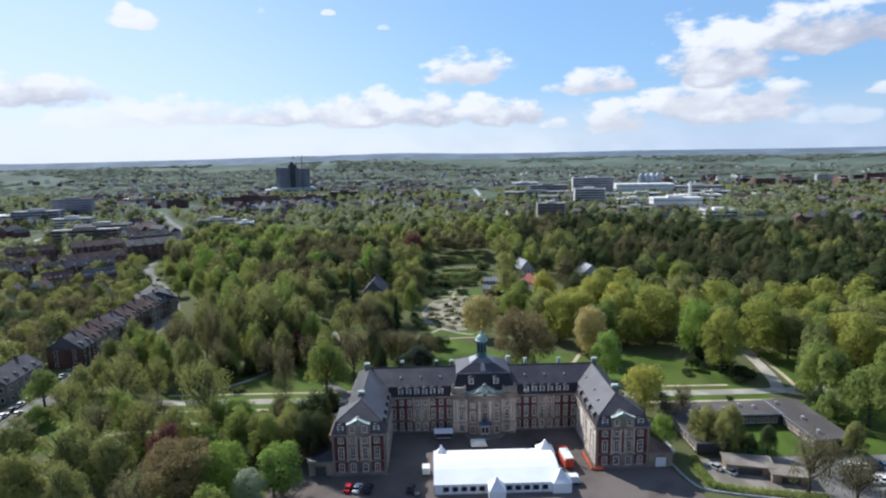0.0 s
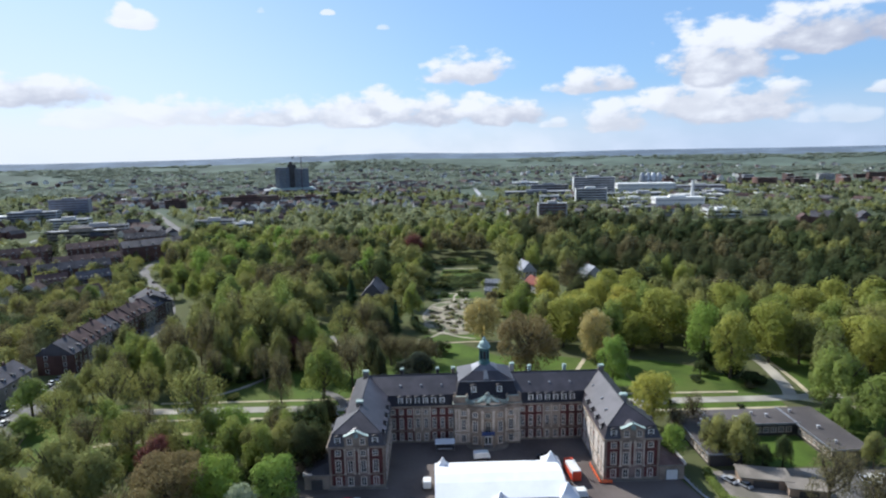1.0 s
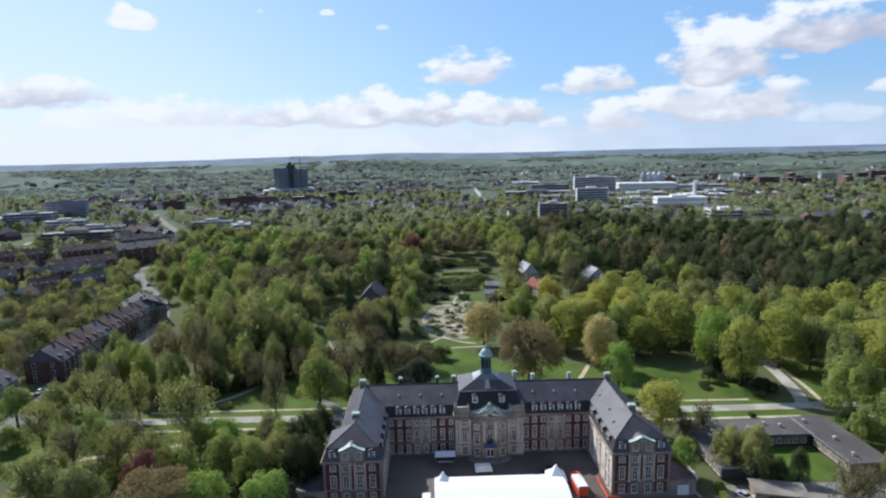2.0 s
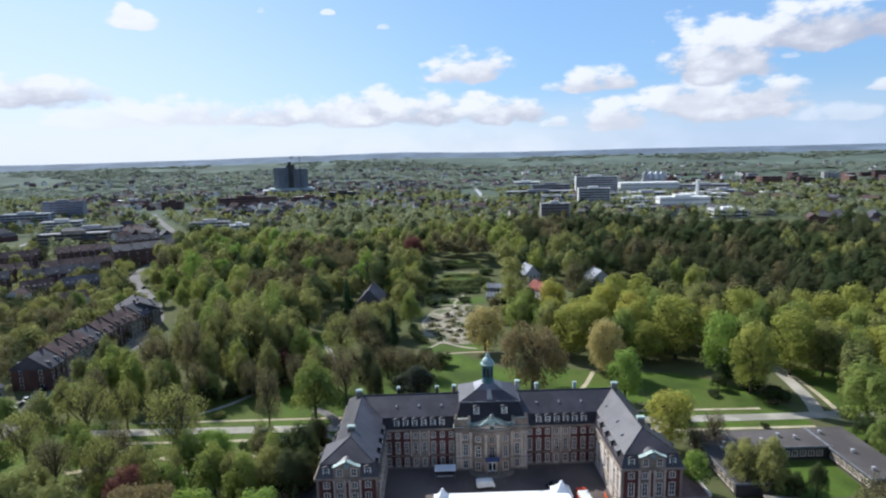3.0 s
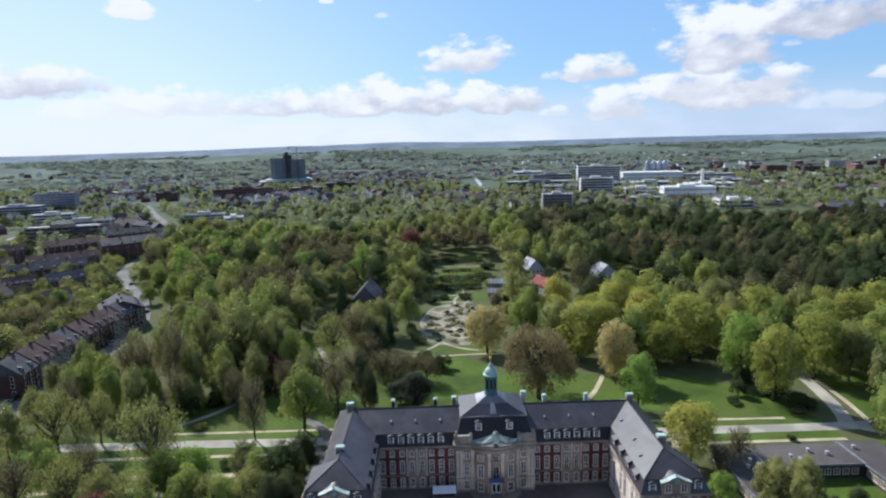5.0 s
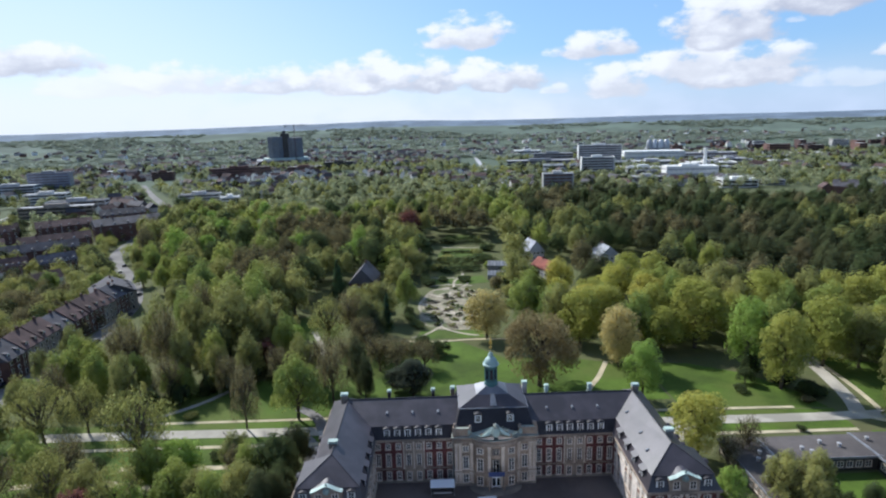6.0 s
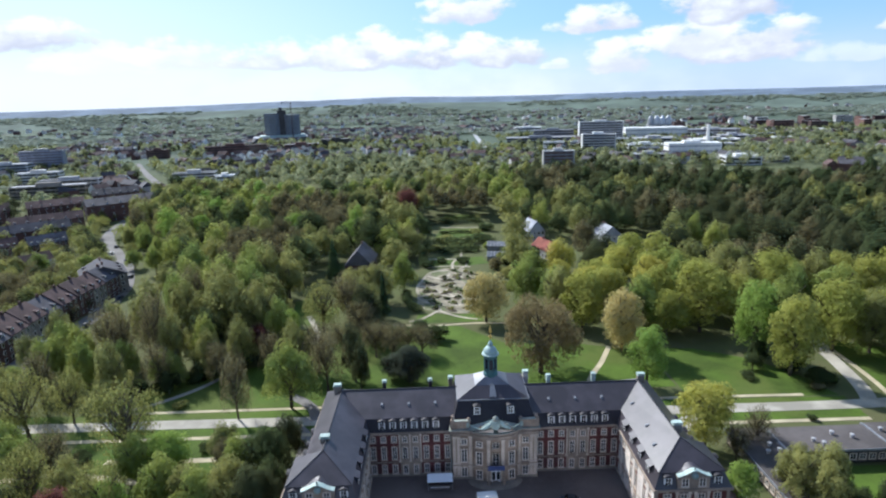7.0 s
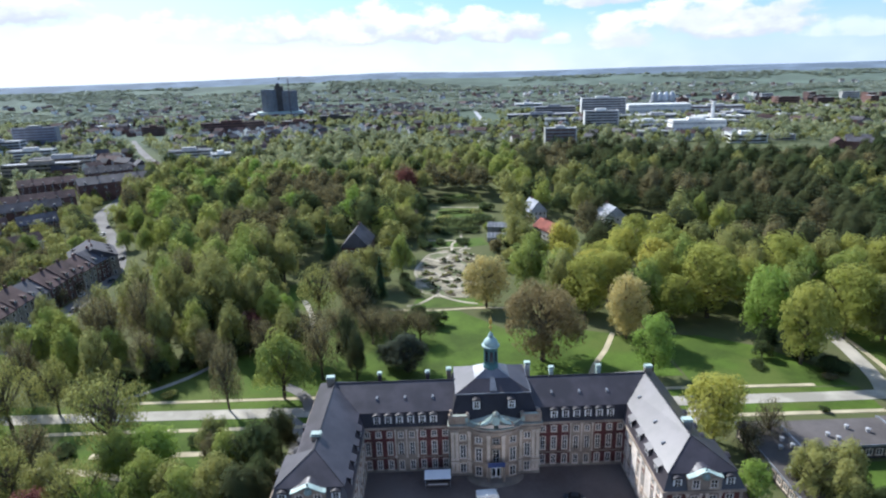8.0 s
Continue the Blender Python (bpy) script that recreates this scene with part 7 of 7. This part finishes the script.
for kind, x, y, tall, wide in (
    ("dark", 2, 205, 3, 8), ("dark", -8, 206, 3, 7), ("dark", -3, 226, 2.5, 14), ("dark", 8, 228, 2.5, 10), ("olive", -12, 232, 3, 10), ("dark", 4, 246, 4, 22), ("olive", -8, 250, 4, 12), ("dark", 16, 252, 4, 12),
    ("lime", 18, 232, 4, 6), ("olive", 24, 205, 5, 8), ("dark", 29, 196, 8, 12), ("bare", 18, 190, 6, 10), ("lime", 34, 190, 8, 9), ("dark", 38, 200, 9, 12), ("olive", 24, 178, 5, 9), ("dark", 30, 170, 5, 10),
):
    shrub(kind, x, y, tall, wide)
for kind, x, y, tall, wide in (
    ("lime", 35, 160, 6, 9), ("olive", 20, 158, 4, 7), ("yellow", 42, 148, 6, 9), ("dark", -17, 198, 4, 7), ("olive", 14, 270, 4, 9), ("dark", 22, 280, 5, 10), ("dark", -4, 305, 4, 12), ("olive", 16, 310, 5, 10),
    ("dark", 84, 66, 2.2, 6), ("bare", 100, 57, 2, 4), ("dark", 88, 41, 1.6, 2.4), ("dark", 66, 46, 1.5, 2), ("olive", -90, 60, 2, 4), ("dark", 104, 62, 4, 8), ("dark", 99, 70, 4.5, 8), ("olive", 118, 46, 3, 6),
):
    shrub(kind, x, y, tall, wide)
for kind, x, y, tall, wide in (
    ("olive", -66, 38, 2.5, 5), ("dark", -73, 37, 2, 5), ("lime", -62, 30, 3, 5), ("dark", -85, 37, 2.5, 6), ("bare", -90, 30, 3, 5), ("dark", -104, 34, 3, 6), ("dark", -68, 15, 4, 7), ("olive", -78, 9, 4, 8), ("lime", -84, 14, 4, 7),
    ("dark", -64, 3, 5, 8), ("lime", -104, 12, 5, 8), ("dark", -92, 78, 3, 9), ("dark", -100, 72, 3, 8), ("dark", -80, 88, 3, 8), ("bare", -70, 100, 5, 7), ("dark", -62, 106, 5, 8),
):
    shrub(kind, x, y, tall, wide)
for k, points in enumerate((((-17, 197), (-6, 199), (6, 196)), ((-16, 213), (0, 211), (4, 200), (0, 193)), ((-12, 262), (6, 258), (22, 257)), ((-8, 292), (6, 290), (18, 288)), ((-21, 150), (-17, 144), (-12, 140), (-11, 133), (-4, 126), (4, 122)),
               ((-12, 140), (-6, 139), (0, 141), (4, 150)), ((-20, 152), (-21.5, 163), (-19, 176), (-15, 188), (-6, 191), (7, 186)), ((-20, 166), (-12, 160), (-9, 152), (-1, 150)),
               ((-17, 182), (-8, 176), (-2, 180), (5, 174)), ((-4, 191), (-7, 176), (-4, 166), (-8, 158), (-3, 148)), ((-12, 133), (-19, 124), (-24, 122)), ((-3.5, 192), (-3, 205), (2, 216), (2, 232)))):
    path(list(points), 1.3, PALE, "pale winding garden path", 0.08 + 0.005 * k)
for points in ([(-12, 263), (20, 259), (19, 286), (-8, 289)], [(-14, 199), (0, 200), (0, 210), (-14, 211)], [(2, 198), (16, 202), (14, 216), (4, 214)], [(-6, 318), (14, 316), (14, 334), (-4, 336)], [(-22, 120), (6, 120), (6, 128), (-20, 130)]):
    lawn(points, "small garden lawn between beds")


def greenhouse(x, y, turn, w, d, h):
    g = thing("greenhouse", "glass greenhouse with pale ribs", "greenhouse", (x, y, 0), turn)
    part("base_wall", boxes((-w / 2, w / 2, -d / 2, d / 2, 0, 0.7)), PLINTH, g)
    part("glazing", boxes((-w / 2 + 0.1, w / 2 - 0.1, -d / 2 + 0.1, d / 2 - 0.1, 0.7, h)), LEAD, g)
    part("glass_roof", gabled(w, d, h, 2.2, 0.1), LEAD, g)
    for k in range(int(d / 2) + 1):
        yy = -d / 2 + 2 * k
        part("rib", solid(bmesh.new(), [(-w / 2 - 0.12, yy - 0.08, h), (0, yy - 0.08, h + 2.2), (0, yy + 0.08, h + 2.2), (-w / 2 - 0.12, yy + 0.08, h)], [(-w / 2 - 0.12, yy - 0.08, h + 0.16), (0, yy - 0.08, h + 2.36), (0, yy + 0.08, h + 2.36), (-w / 2 - 0.12, yy + 0.08, h + 0.16)]), WHITE, g)


greenhouse(28, 228, 80, 7, 20, 3.0)
greenhouse(21, 208, 80, 6, 10, 2.6)
greenhouse(-38, 160, 15, 5, 11, 3.0)

def long_hedge(points, tall, deep, label, seed):
    """A clipped hedge along a line."""
    h = thing("hedge", label, "hedge", (0, 0, 0), 0, "garden hedges")
    gen = np.random.default_rng(seed)
    line = smooth_line(points, 6)
    lumps = [(x, y, tall * 0.5, deep, deep * 0.7, tall * 0.52) for x, y in line]
    ob = new("foliage", mesh_of_leaves("foliage", leaf_corners(gen, lumps, 110 * len(line), 0.7), LEAVES["dark"]))
    ob.parent = h


for k, (points, tall, deep) in enumerate((
    ([(-13, 246), (4, 247), (24, 245)], 4.0, 2.6), ([(-11, 229), (2, 228), (13, 229)], 3.2, 2.2), ([(-16, 302), (2, 303), (20, 300)], 4.5, 3.0), ([(24, 196), (27, 212), (26, 226)], 3.0, 2.0),
    ([(-19, 200), (-19, 222), (-17, 244)], 5.0, 2.6), ([(-20, 132), (-25, 141), (-26, 154)], 3.0, 2.4), ([(-8, 272), (5, 274), (16, 271)], 2.2, 1.6),
)):
    long_hedge(points, tall, deep, "dark clipped hedge across the botanical garden", 40 + k)

# hedge round the gravel yard
for points in ([(57.5, -11.5), (64, -13.8), (74, -16), (83, -18.5)], [(57, -10), (57, -4), (58, 2)]):
    line = smooth_line(points, 5)
    gen = np.random.default_rng(3)
    h = thing("hedge", "clipped green hedge round the gravel yard", "hedge")
    lumps = [(x, y, 0.9, 1.3, 1.3, 0.8) for x, y in line]
    ob = new("foliage", mesh_of_leaves("foliage", leaf_corners(gen, lumps, 1700, 0.48), LEAVES["lime"]))
    ob.parent = h
